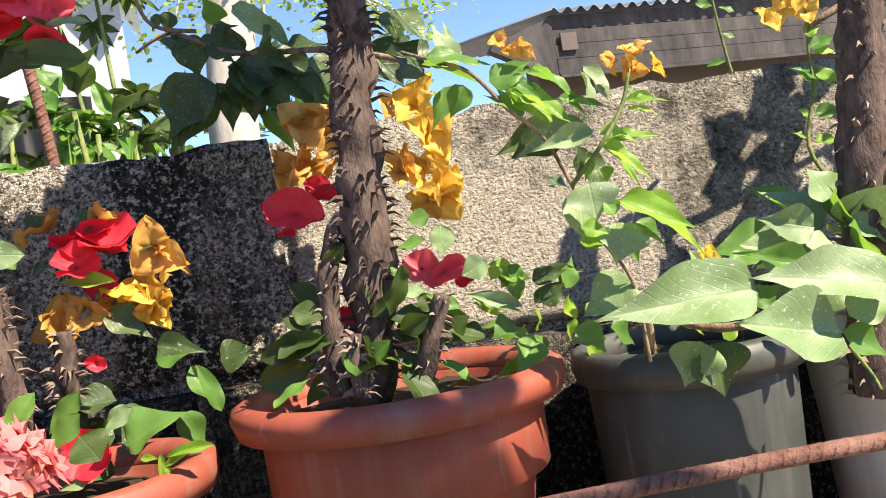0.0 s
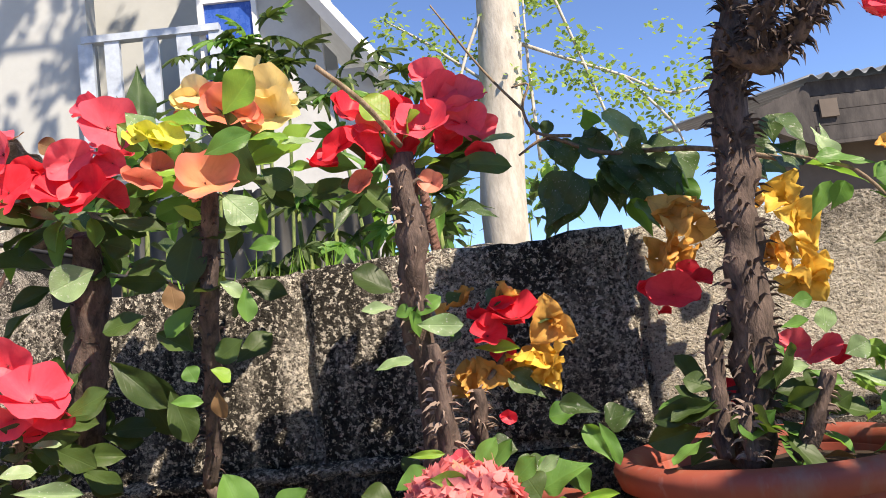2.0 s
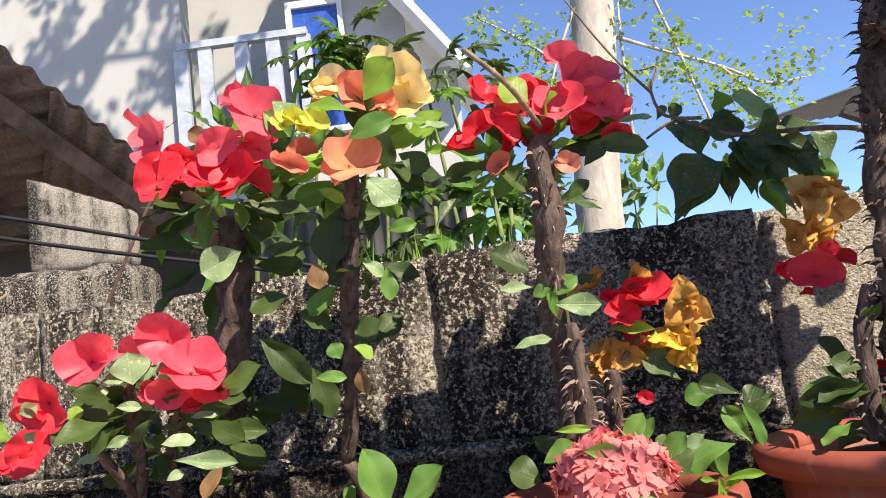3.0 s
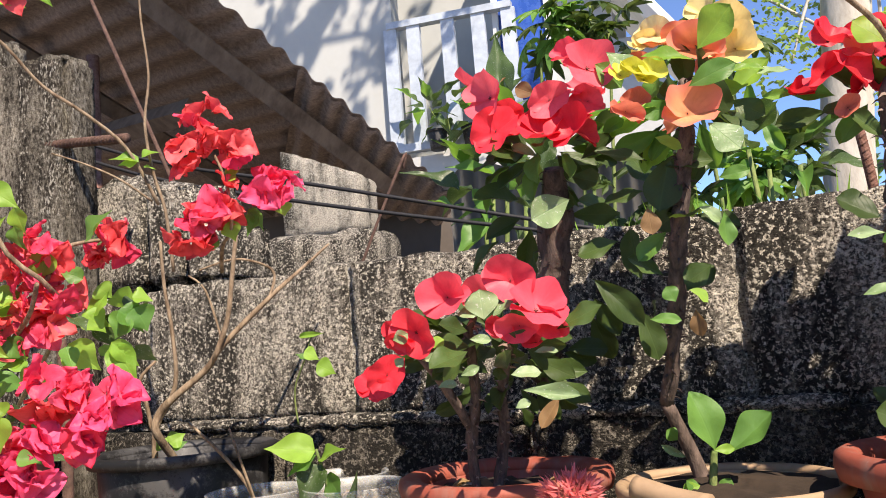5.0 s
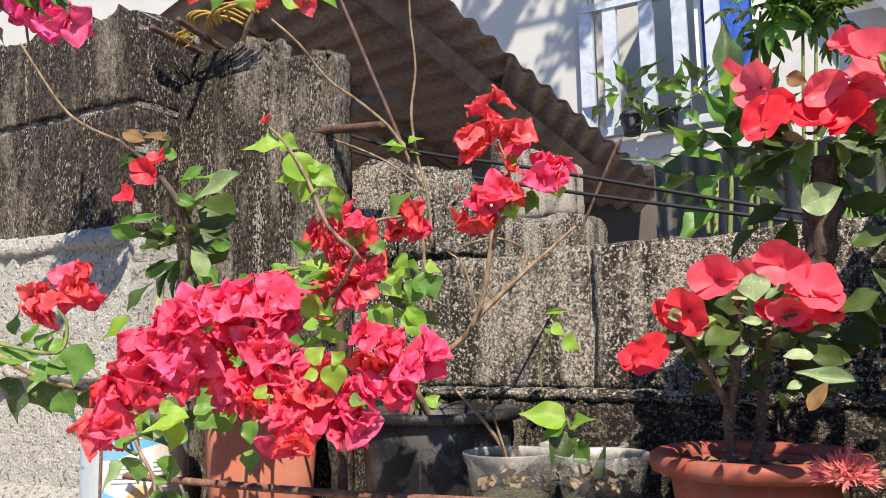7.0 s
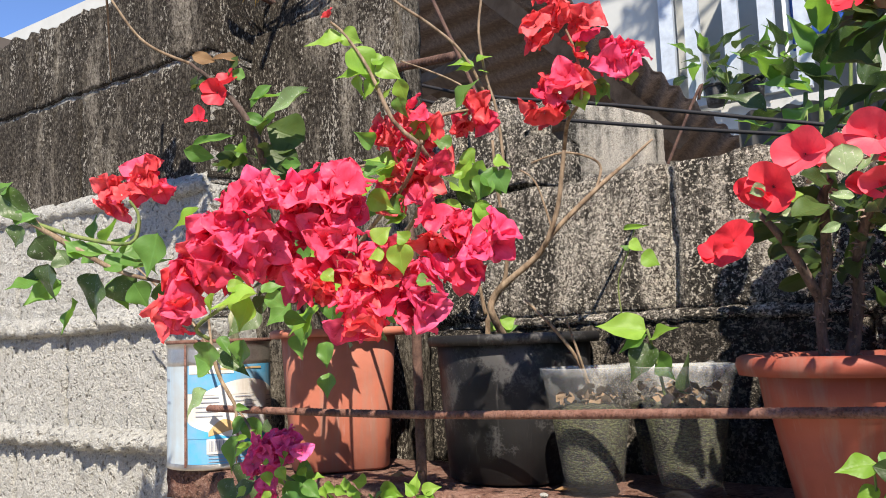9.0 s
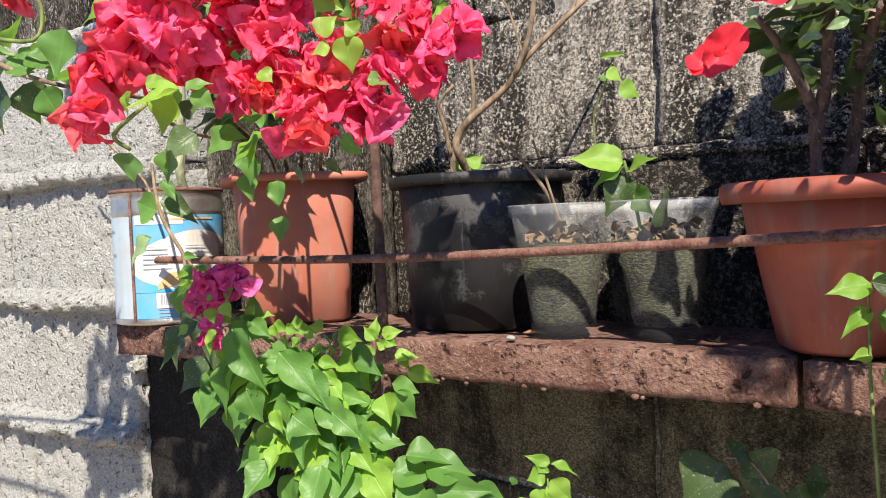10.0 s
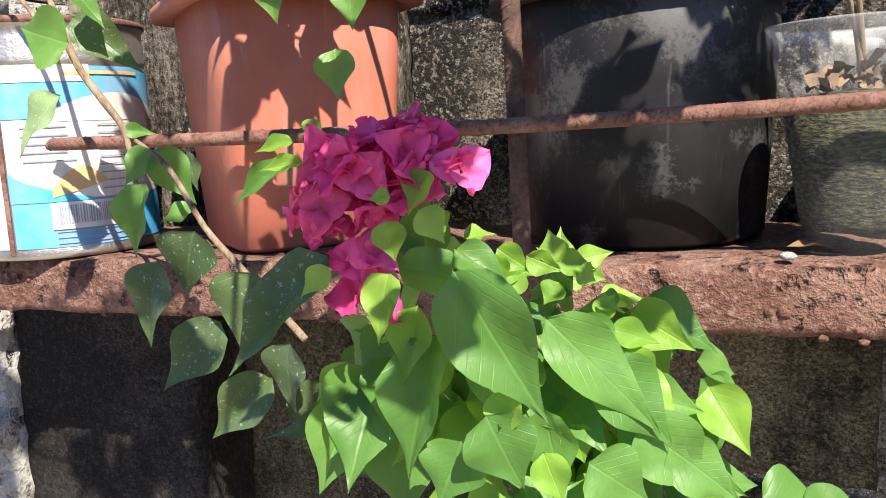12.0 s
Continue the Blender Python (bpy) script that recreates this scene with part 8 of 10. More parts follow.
leaf(vine_lime, "bl", -0.682, 0.540, 1.594, -0.691, 0.536, 1.582, 0.011)
leaf(vine_lime, "bl", -0.695, 0.530, 1.615, -0.682, 0.536, 1.619, 0.012)
leaf(vine_lime, "bg", -0.679, 0.543, 1.587, -0.676, 0.547, 1.568, 0.012)
leaf(vine_lime, "bl", -0.705, 0.525, 1.606, -0.705, 0.528, 1.585, 0.010)
leaf(vine_lime, "bl", -0.692, 0.573, 1.530, -0.731, 0.551, 1.533, 0.017)
leaf(vine_lime, "bl", -0.720, 0.558, 1.525, -0.745, 0.546, 1.514, 0.022)
leaf(vine_lime, "bl", -0.651, 0.593, 1.545, -0.643, 0.599, 1.535, 0.014)
leaf(vine_lime, "bg", -0.634, 0.605, 1.523, -0.646, 0.602, 1.505, 0.021)
leaf(vine_lime, "bl", -0.673, 0.587, 1.504, -0.656, 0.599, 1.481, 0.021)
leaf(vine_lime, "bl", -0.647, 0.601, 1.501, -0.632, 0.614, 1.471, 0.018)
leaf(vine_lime, "bg", -0.629, 0.607, 1.528, -0.622, 0.614, 1.509, 0.019)
leaf(vine_lime, "bl", -0.697, 0.575, 1.496, -0.714, 0.567, 1.487, 0.014)
leaf(vine_lime, "bl", -0.711, 0.566, 1.504, -0.701, 0.573, 1.492, 0.014)
leaf(vine_lime, "bg", -0.770, 0.531, 1.527, -0.756, 0.538, 1.532, 0.008)
leaf(vine_lime, "bl", -0.727, 0.553, 1.535, -0.758, 0.539, 1.517, 0.012)

sprig_wall = plant("bougainvillea", "tiny green shoot rooted against the wall face", (-0.600, 0.900, 1.420), "bougainvilleas")
stem(sprig_wall, [(-0.647, 0.900, 1.412), (-0.646, 0.894, 1.450), (-0.629, 0.888, 1.482), (-0.622, 0.889, 1.504)], [0.001, 0.001, 0.0008, 0.0006], STEM_GREEN)
leaf(sprig_wall, "bl", -0.625, 0.878, 1.490, -0.611, 0.886, 1.480, 0.014)
leaf(sprig_wall, "bl", -0.615, 0.885, 1.475, -0.597, 0.897, 1.464, 0.018)
leaf(sprig_wall, "bl", -0.633, 0.883, 1.505, -0.608, 0.896, 1.507, 0.006)
leaf(sprig_wall, "bg", -0.629, 0.888, 1.482, -0.637, 0.883, 1.489, 0.006)

vine_pink = plant("bougainvillea", "pink bougainvillea spilling over the top of the tall wall", (-1.500, 0.860, 1.950), "bougainvilleas")
bunch(vine_pink, ["magenta", "pink"], -1.253, 0.614, 1.913, 0.036, 0.050, 7, 151)
bunch(vine_pink, ["magenta", "pink"], -1.211, 0.637, 1.919, 0.033, 0.050, 6, 152)
bunch(vine_pink, ["magenta", "pink"], -1.188, 0.654, 1.890, 0.025, 0.050, 4, 153)
bunch(vine_pink, ["magenta"], -1.223, 0.623, 1.963, 0.044, 0.050, 6, 154)
bunch(vine_pink, ["magenta"], -1.188, 0.648, 1.926, 0.029, 0.050, 4, 155)
stem(vine_pink, [(-1.5, 0.9, 1.97), (-1.49, 0.86, 2.06), (-1.45, 0.82, 2.1)], [0.004, 0.003, 0.002], STEM_WOOD)
stem(vine_pink, [(-1.250, 0.654, 2.039), (-1.267, 0.663, 1.918), (-1.286, 0.683, 1.872), (-1.366, 0.743, 1.794)], [0.003, 0.002, 0.0015, 0.001], STEM_WOOD)

vine_top = plant("bougainvillea", "bougainvillea sprig with red bracts above the broken column", (-1.050, 0.900, 1.900), "bougainvilleas")
stem(vine_top, [(-0.833, 0.702, 1.894), (-0.886, 0.698, 1.879), (-0.912, 0.700, 1.845), (-0.933, 0.713, 1.833)], [0.003, 0.003, 0.003, 0.003], STEM_WOOD)
paper_flower(vine_top, "scarlet", -0.886, 0.700, 1.859, 0.031)
paper_flower(vine_top, "scarlet", -0.847, 0.721, 1.865, 0.034)
paper_flower(vine_top, "scarlet", -0.954, 0.661, 1.874, 0.034)
leaf(vine_top, "bl", -0.903, 0.689, 1.873, -0.899, 0.694, 1.852, 0.026)
leaf(vine_top, "bl", -0.869, 0.708, 1.872, -0.837, 0.728, 1.855, 0.026)
leaf(vine_top, "bg", -0.925, 0.676, 1.880, -0.944, 0.669, 1.855, 0.026)
leaf(vine_top, "bl", -0.835, 0.726, 1.878, -0.814, 0.740, 1.858, 0.019)

ixora = plant("ixora_bush", "low bush with domed clusters of faded pink flowers", (-0.076, 0.599, 1.200))
FLOWER_HEADS = ((-0.076, 0.599, 1.411), (-0.324, 0.660, 1.370))
stem(ixora, [(-0.074, 0.608, 1.349), (-0.071, 0.603, 1.386), (-0.066, 0.599, 1.417)], [0.003, 0.003, 0.0025], STEM_WOOD)
leaf(ixora, "mg", -0.065, 0.618, 1.425, -0.053, 0.615, 1.447, 0.011)
leaf(ixora, "mg", -0.047, 0.608, 1.419, -0.031, 0.605, 1.434, 0.011)
leaf(ixora, "ml", -0.093, 0.578, 1.433, -0.072, 0.578, 1.430, 0.009)
leaf(ixora, "mg", -0.113, 0.621, 1.423, -0.092, 0.619, 1.433, 0.013)
leaf(ixora, "ml", -0.104, 0.628, 1.440, -0.081, 0.627, 1.440, 0.005)
leaf(ixora, "md", -0.028, 0.629, 1.406, -0.036, 0.627, 1.421, 0.020)
leaf(ixora, "md", -0.114, 0.633, 1.411, -0.134, 0.632, 1.421, 0.020)
# Foliage added below view, meant to shade the lower pot fronts.
for bx, by, bz, reach, seed in ((-0.06, 0.57, 1.28, 0.08, 191), (0.06, 0.53, 1.27, 0.07, 192), (0.17, 0.51, 1.25, 0.06, 193)):
    stem(ixora, [(-0.076, 0.62, 1.0), (-0.03, 0.58, 1.15), (bx, by, bz)], [0.005, 0.004, 0.002], STEM_WOOD)
    sprays(ixora, ["md", "mg"], (bx, by, bz), reach, 46, 0.05, seed, 0.6, 0.1, 0.42)


# an unseen small tree added behind the viewer, to shade the large pots' fronts
shade = plant("shade_caster_tree", "unseen small leafy tree added to shade the potted plants", (1.15, -0.62, 0.0))
stem(shade, [(1.15, -0.62, 0.0), (1.17, -0.6, 0.8), (1.12, -0.57, 1.6), (1.02, -0.5, 2.06)], [0.03, 0.027, 0.022, 0.014], STEM_WOOD, "trunk", 12, 0.3, 6)
stem(shade, [(1.02, -0.5, 2.06), (0.86, -0.28, 2.07), (0.68, -0.04, 2.1), (0.5, 0.03, 2.125)], [0.012, 0.009, 0.007, 0.004], STEM_WOOD, "branch")
stem(shade, [(0.68, -0.04, 2.1), (0.4, 0.05, 2.08), (0.15, 0.15, 2.03), (0.0, 0.19, 2.01)], [0.005, 0.0035, 0.003, 0.002], STEM_WOOD, "branch")
for k, x in enumerate((0.495, 0.535, 0.58)):
    sprays(shade, ["bd", "bg"], (x, 0.025, 2.125), 0.022, 34, 0.036, 210 + k, 0.8)
for k, (x, z) in enumerate(((-0.035, 2.015), (-0.005, 2.024), (0.025, 2.026), (0.055, 2.026), (-0.01, 1.985))):
    sprays(shade, ["bd", "bg"], (x, 0.19, z), 0.014, 34, 0.026, 220 + k, 0.6)


# ---- more of the shelf: rail, post, tin, cups ----
RUST_DARK = rusty("dark_rusted_steel", (0.06, 0.036, 0.03), (0.15, 0.09, 0.07))


def rebar(name, label, points, radius, material, ribs=True, proud=1.08):
    """A steel bar along a bent line, with its ribbing."""
    pts = [Vector(p) for p in points]
    if not ribs:
        bm = bmesh.new()
        tube(bm, pts, radius, 10, 0.12, 1.0, 10)
        return tagged(link_mesh(name, bm, material), label, "steel bar")
    root = thing(name, label, "steel bar", at=pts[0])
    bm = bmesh.new()
    line = tube(bm, pts, radius, 12, 0.08, 1.0, 16)
    bm.transform(Matrix.Translation(-pts[0]))
    part("bar", bm, material, root)
    bm = bmesh.new()
    travelled = 0.0
    for a, b in zip(line, line[1:]):
        q = (b - a).to_track_quat("Z", "Y").to_matrix().to_4x4()
        step = 0.0068
        while travelled < (b - a).length:
            m = Matrix.Translation(a.lerp(b, travelled / (b - a).length) - pts[0]) @ q @ Matrix.Rotation(radians(32), 4, "X")
            bmesh.ops.create_cone(bm, segments=10, radius1=radius * proud, radius2=radius * proud * 0.94, depth=0.0022, cap_ends=True, matrix=m)
            travelled += step
        travelled -= (b - a).length
    tagged(part("ribbing", bm, material, root), kind="stuff")
    return root


rebar("steel_rail", "rusty ribbed steel bar guarding the pots on the shelf",
      [(-1.165, 0.757, 1.314), (-0.83, 0.762, 1.312), (-0.458, 0.737, 1.323), (0.18, 0.56, 1.352), (0.45, 0.5, 1.352), (0.85, 0.41, 1.35)], 0.0045, RUST, proud=1.13)
rebar("steel_post", "upright rusty steel bar tied to the shelf rail", [(-0.836, 0.775, 1.1), (-0.838, 0.775, 1.3), (-0.842, 0.778, 1.46), (-0.848, 0.78, 1.52)], 0.0056, RUST_DARK)
rebar("steel_bar", "rusty steel bar sticking out of the broken column", [(-1.14, 0.995, 1.81), (-1.075, 0.981, 1.80), (-0.885, 0.945, 1.776)], 0.0056, RUST_DARK, proud=1.3)
for x, lean in ((-1.222, 0.012), (-1.262, -0.006)):
    rebar("steel_bar", "rusty bar end jutting out of the column top", [(x, 1.0, 1.962), (x + 0.3 * lean, 0.95, 1.966), (x + lean, 0.872, 1.974)], 0.0048, RUST_DARK, proud=1.15)

CAN_METAL = plain("dull_tin", (0.5, 0.47, 0.42), 0.4, 0.4, 40, 0.85)
CAN_BLUE = plastic("blue_print", (0.03, 0.34, 0.62), 0.35, (0.3, 0.3, 0.28), 0.6)
CAN_WHITE = plastic("white_print", (0.66, 0.68, 0.68), 0.35, (0.36, 0.29, 0.2), 0.7)
CAN_PALE = plastic("faded_pale_blue_print", (0.36, 0.48, 0.55), 0.35, (0.33, 0.3, 0.26), 0.6)
CAN_INK = plain("dark_print", (0.27, 0.3, 0.36), 0.5, 0.2)
CAN_GOLD = plain("buff_print", (0.6, 0.42, 0.2), 0.5, 0.3)


def arc_patch(bm, r, a0, a1, z0, z1, n=10):
    """A patch on an upright cylinder between two bearings."""
    lo, hi = [], []
    for k in range(n + 1):
        a = radians(a0 + (a1 - a0) * k / n)
        lo.append(bm.verts.new((r * math.cos(a), r * math.sin(a), z0)))
        hi.append(bm.verts.new((r * math.cos(a), r * math.sin(a), z1)))
    for k in range(n):
        bm.faces.new((lo[k], lo[k + 1], hi[k + 1], hi[k]))


tin = thing("tin_can", "large printed blue and white tin can used as a planter", "can", at=(-1.222, 0.822, 1.232))
R, H = 0.07, 0.172
b = bmesh.new()
lathe(b, [(0.0005, 0.0), (R, 0.0), (R + 0.0015, 0.003), (R, 0.007), (R, 0.14), (R + 0.0008, 0.142), (R, 0.144), (R + 0.0008, 0.149), (R, 0.151), (R + 0.0008, 0.156), (R, 0.158), (R, H - 0.007), (R + 0.002, H - 0.005)], 64)
part("body", b, CAN_METAL, tin, "dull dented tin")
b = bmesh.new()
lathe(b, [(R, H - 0.006), (R + 0.0026, H - 0.004), (R + 0.0028, H - 0.001), (R + 0.001, H), (R - 0.0015, H - 0.001), (R - 0.0015, 0.02), (0.0005, 0.02)], 64)
part("rim", b, RUST, tin, "rusted rolled rim")
b = bmesh.new()
lathe(b, [(R - 0.002, H - 0.03), (0.0005, H - 0.028)], 24)
part("soil", b, SOIL, tin)
for z0, z1, a0, a1, mm, lab in (
        (0.008, 0.042, -76, 70, CAN_BLUE, "blue printed band"), (0.0425, 0.1, -76, 70, CAN_WHITE, "white printed panel"),
        (0.1005, 0.137, -76, 70, CAN_BLUE, "blue printed band"), (0.008, 0.137, -170, -80, CAN_PALE, "faded pale blue panel")):
    b = bmesh.new()
    arc_patch(b, R + 0.0006, a0, a1, z0, z1, 24)
    part("label", b, mm, tin, lab)
b = bmesh.new()
arc_patch(b, R + 0.0022, -79.5, -76.5, 0.004, H - 0.006, 2)
part("seam", b, RUST, tin, "rusty side seam")


def wave_patch(bm, r, a0, a1, low, high, n=16):
    """A printed patch with curved lower and upper edges, given as functions of the way along it."""
    lo, hi = [], []
    for k in range(n + 1):
        t = k / n
        a = radians(a0 + (a1 - a0) * t)
        lo.append(bm.verts.new((r * math.cos(a), r * math.sin(a), low(t))))
        hi.append(bm.verts.new((r * math.cos(a), r * math.sin(a), high(t))))
    for k in range(n):
        bm.faces.new((lo[k], lo[k + 1], hi[k + 1], hi[k]))


b = bmesh.new()
wave_patch(b, R + 0.0011, -76, -28, lambda t: 0.041, lambda t: 0.064 - 0.022 * t ** 0.6)
part("label", b, CAN_BLUE, tin)
b = bmesh.new()
wave_patch(b, R + 0.0011, -60, 40, lambda t: 0.098, lambda t: 0.1 + 0.018 * math.sin(math.pi * t))
part("label", b, CAN_WHITE, tin)
b = bmesh.new()
wave_patch(b, R + 0.0011, -74, -25, lambda t: 0.126, lambda t: 0.138)
part("label", b, CAN_WHITE, tin)
b = bmesh.new()
wave_patch(b, R + 0.0016, -52, -20, lambda t: 0.044 + 0.01 * t, lambda t: 0.05 + 0.014 * math.sin(math.pi * t) + 0.004 * t)
part("emblem", b, CAN_GOLD, tin, "buff printed emblem")
b = bmesh.new()
arc_patch(b, R + 0.0016, -54, -14, 0.021, 0.0405)
part("barcode_panel", b, CAN_WHITE, tin, "white barcode panel")
b = bmesh.new()
d = random.Random(3)
a = -51.0
while a < -18:
    w = d.choice((0.4, 0.6, 1.0))
    arc_patch(b, R + 0.0022, a, a + w, 0.025, 0.0385, 1)
    a += w + d.choice((0.4, 0.6, 0.9))
tagged(part("barcode", b, CAN_INK, tin, "dark barcode stripes"), kind="stuff")
for a0, z0, step, count, lo, hi in ((-24, 0.048, 0.0058, 9, 18, 30), (-66, 0.07, 0.006, 5, 20, 34), (-52, 0.0105, 0.0042, 3, 40, 60), (20, 0.05, 0.006, 8, 15, 26)):
    for k in range(count):
        b = bmesh.new()
        z = z0 + step * k
        arc_patch(b, R + 0.0016, a0, a0 + d.uniform(lo, hi), z, z + 0.0011, 6)
        part("print_line", b, CAN_INK, tin)
for a0, a1, z0, z1 in ((-116, -106, 0.118, 0.1205), (-114, -104, 0.088, 0.0905), (-40, 10, 0.131, 0.1335)):
    b = bmesh.new()
    arc_patch(b, R + 0.0016, a0, a1, z0, z1, 6)
    part("print_line", b, CAN_GOLD if z0 > 0.13 else CAN_INK, tin)

m = Nodes("cloudy_clear_plastic")
m.set(Base_Color=(0.8, 0.82, 0.8), Roughness=0.3)
m.bump(m.noise(m.position(), 60.0, 3.0), 0.2, 0.003)
sep = m.tree.nodes.new("ShaderNodeSeparateXYZ")
m.put(sep.inputs[0], m.add("TexCoord", 3))
cloud = m.maths("MULTIPLY", m.ramp(m.noise(m.position(), 45.0, 5.0, 0.65), (0.35, 0.5), (0.7, 1.0)), m.ramp(sep.outputs[2], (0.086, 0.03), (0.098, 0.05), (0.118, 0.07), (0.124, 0.3)))
m.tree.links.new(m.add("MixShader", i0=cloud, i1=m.add("BsdfTransparent"), i2=m.bsdf.outputs[0]), m.out.inputs[0])
CLEAR = m.mat
m = Nodes("mossy_soil")
p = m.position()
weave = m.noise(m.position((260.0, 260.0, 620.0)), 1.0, 3.0, 0.55)
soil = m.mix(m.ramp(m.noise(p, 42.0, 6.0, 0.7), (0.44, 0.0), (0.58, 1.0)), (0.012, 0.011, 0.008), (0.042, 0.044, 0.02))
soil = m.mix(m.ramp(weave, (0.5, 0.0), (0.62, 0.7)), soil, (0.09, 0.102, 0.044))
soil = m.mix(m.ramp(weave, (0.36, 0.85), (0.46, 0.0)), soil, (0.012, 0.011, 0.008))
m.set(Base_Color=soil, Roughness=0.95)
m.bump(weave, 0.9, 0.004)
MOSS = m.mat
LITTER = plain("dry_pale_litter", (0.27, 0.185, 0.115), 0.9, 0.7, 70)


def cup(at, label, r=0.05, rb=0.0305, h=0.127):
    root = thing("plastic_cup", label, "cup", "plastic cups on the shelf", at)
    b = bmesh.new()
    lathe(b, [(0.0005, 0.001), (rb, 0.001), (rb + 0.001, 0.004), (rb + 0.001, 0.012), (rb, 0.014), (r - 0.004, h - 0.012), (r - 0.0015, h - 0.01), (r - 0.0012, h - 0.002), (r, h - 0.001), (r - 0.0008, h), (r - 0.003, h - 0.002), (r - 0.0052, h - 0.013), (rb - 0.001, 0.014), (0.0005, 0.004)], 48)
    c = part("cup", b, CLEAR, root, "cloudy clear plastic")
    c.visible_shadow = False
    b = bmesh.new()
    k = lambda z: rb + (r - 0.004 - rb) * (z - 0.014) / (h - 0.026) - 0.0012
    lathe(b, [(0.0005, 0.012), (rb - 0.003, 0.013), (k(0.02), 0.02), (k(0.05), 0.05), (k(0.084), 0.084), (k(0.09) * 0.6, 0.089), (0.0005, 0.091)], 32, wobble=0.02)
    part("soil", b, MOSS, root, "dark mossy soil")
    b = bmesh.new()
    dd = random.Random(at[0])
    for _ in range(40):
        q = Vector((dd.uniform(-1, 1), dd.uniform(-1, 1), 0)) * r * 0.55 + Vector((0, 0, 0.091 + dd.uniform(0, 0.014)))
        s = dd.uniform(0.003, 0.008)
        mm = Matrix.Translation(q) @ Euler((dd.uniform(-1, 1), dd.uniform(-1, 1), dd.uniform(0, 6))).to_matrix().to_4x4()
        vs = [b.verts.new(mm @ Vector(v)) for v in ((-s, -s * 0.6, 0), (0, -s * 0.7, 0.003), (s, -s * 0.4, 0), (s * 0.8, s * 0.6, 0.002), (-0.3 * s, s * 0.7, 0.004), (-s, s * 0.5, 0))]
        b.faces.new(vs)
    part("dry_leaves", b, LITTER, root, "dry tan leaf litter")
    return root


cup((-0.652, 0.815, 1.232), "cloudy clear plastic cup of soil with a dead twig")
cup((-0.558, 0.832, 1.232), "cloudy clear plastic cup of mossy soil with a small cutting")
cup((-0.602, 0.905, 1.232), "cloudy clear plastic cup set against the wall")
twig = plant("dead_cutting", "dead bare twig stuck in a plastic cup", (-0.65, 0.825, 1.31))
stem(twig, [(-0.648, 0.82, 1.30), (-0.655, 0.81, 1.355), (-0.672, 0.79, 1.395), (-0.70, 0.775, 1.43)], [0.0022, 0.002, 0.0018, 0.0012], STEM_WOOD)
stem(twig, [(-0.65, 0.815, 1.335), (-0.657, 0.80, 1.38), (-0.668, 0.795, 1.42)], [0.0016, 0.0014, 0.001], STEM_WOOD)
cutting = plant("small_cutting", "wilted green cutting in a plastic cup", (-0.57, 0.835, 1.31))
stem(cutting, [(-0.575, 0.835, 1.30), (-0.58, 0.825, 1.35), (-0.585, 0.81, 1.395)], [0.002, 0.0018, 0.0014], STEM_GREEN)
for k, (bx, by, bz, tx, ty, tz, w) in enumerate(((-0.585, 0.81, 1.393, -0.63, 0.79, 1.402, 0.026), (-0.583, 0.815, 1.385, -0.553, 0.80, 1.398, 0.014), (-0.582, 0.815, 1.38, -0.6, 0.795, 1.345, 0.024), (-0.58, 0.82, 1.37, -0.56, 0.81, 1.345, 0.022), (-0.585, 0.81, 1.39, -0.61, 0.80, 1.37, 0.024), (-0.555, 0.83, 1.33, -0.55, 0.81, 1.37, 0.012))):
    leaf(cutting, ("bl", "bl", "bd", "bg", "bg", "bd")[k], bx, by, bz, tx, ty, tz, w)

pot("low_bowl", "low beige plastic bowl holding a seedling", (-0.216, 0.782, 1.232), 0.09, 0.06, 0.128, 0.004, BEIGE_POT, 0.0025, fill=0.965, collar=0.06)
pot("white_flowerpot", "large off-white plastic pot with ringed base", (0.50, 0.64, 1.232), 0.085, 0.066, 0.172, 0.007, WHITE_POT, 0.005, step=0.001)
b = bmesh.new()
tube(b, [(-0.285, 0.72, 1.366), (-0.26, 0.705, 1.36), (-0.235, 0.69, 1.355)], [0.009, 0.0085, 0.0105], 16)
tagged(link_mesh("plastic_pipe", b, BEIGE_POT), "short piece of dull beige plastic pipe between the pots", "pipe")


def flower_head(root, centre, radius, count, colour, size, seed, spiky=False):
    """A dome of many small tubular florets, one part."""
    d = random.Random(seed)
    bm = bmesh.new()
    uv = bm.loops.layers.uv.new("UVMap")
    for _ in range(count):
        v = Vector((d.gauss(0, 1), d.gauss(0, 1), abs(d.gauss(0, 0.9)))).normalized()
        c = Vector(centre) + Vector((v.x, v.y, v.z * 0.75)) * radius * d.uniform(0.75, 1.05)
        q = v.to_track_quat("Z", "Y").to_matrix().to_4x4()
        m = Matrix.Translation(c) @ q @ Matrix.Rotation(d.random() * 6, 4, "Z")
        for k in range(4 if not spiky else 3):
            a = k * math.pi / 2
            L, w = size * d.uniform(0.8, 1.2), size * (0.3 if not spiky else 0.2)
            up = d.uniform(0.15, 0.5) if not spiky else d.uniform(0.8, 1.8)
            vs = [m @ (Matrix.Rotation(a, 4, "Z") @ Vector(p)) for p in ((0, -w * 0.25, 0), (L * 0.55, -w, L * up * 0.4), (L, 0, L * up), (L * 0.55, w, L * up * 0.4), (0, w * 0.25, 0))]
            f = bm.faces.new([bm.verts.new(p) for p in vs])
            for loop, co in zip(f.loops, ((0.4, 0), (0, 0.5), (0.5, 1), (1, 0.5), (0.6, 0))):
                loop[uv].uv = co
    bm.transform(BASES[root.name])
    ob = part("flower_head", bm, PETAL[colour], root, "domed head of small pink florets")
    return tagged(ob, kind="stuff")


flower_head(ixora, (FLOWER_HEADS[0][0], FLOWER_HEADS[0][1], FLOWER_HEADS[0][2]), 0.031, 190, "blush", 0.0112, 1)
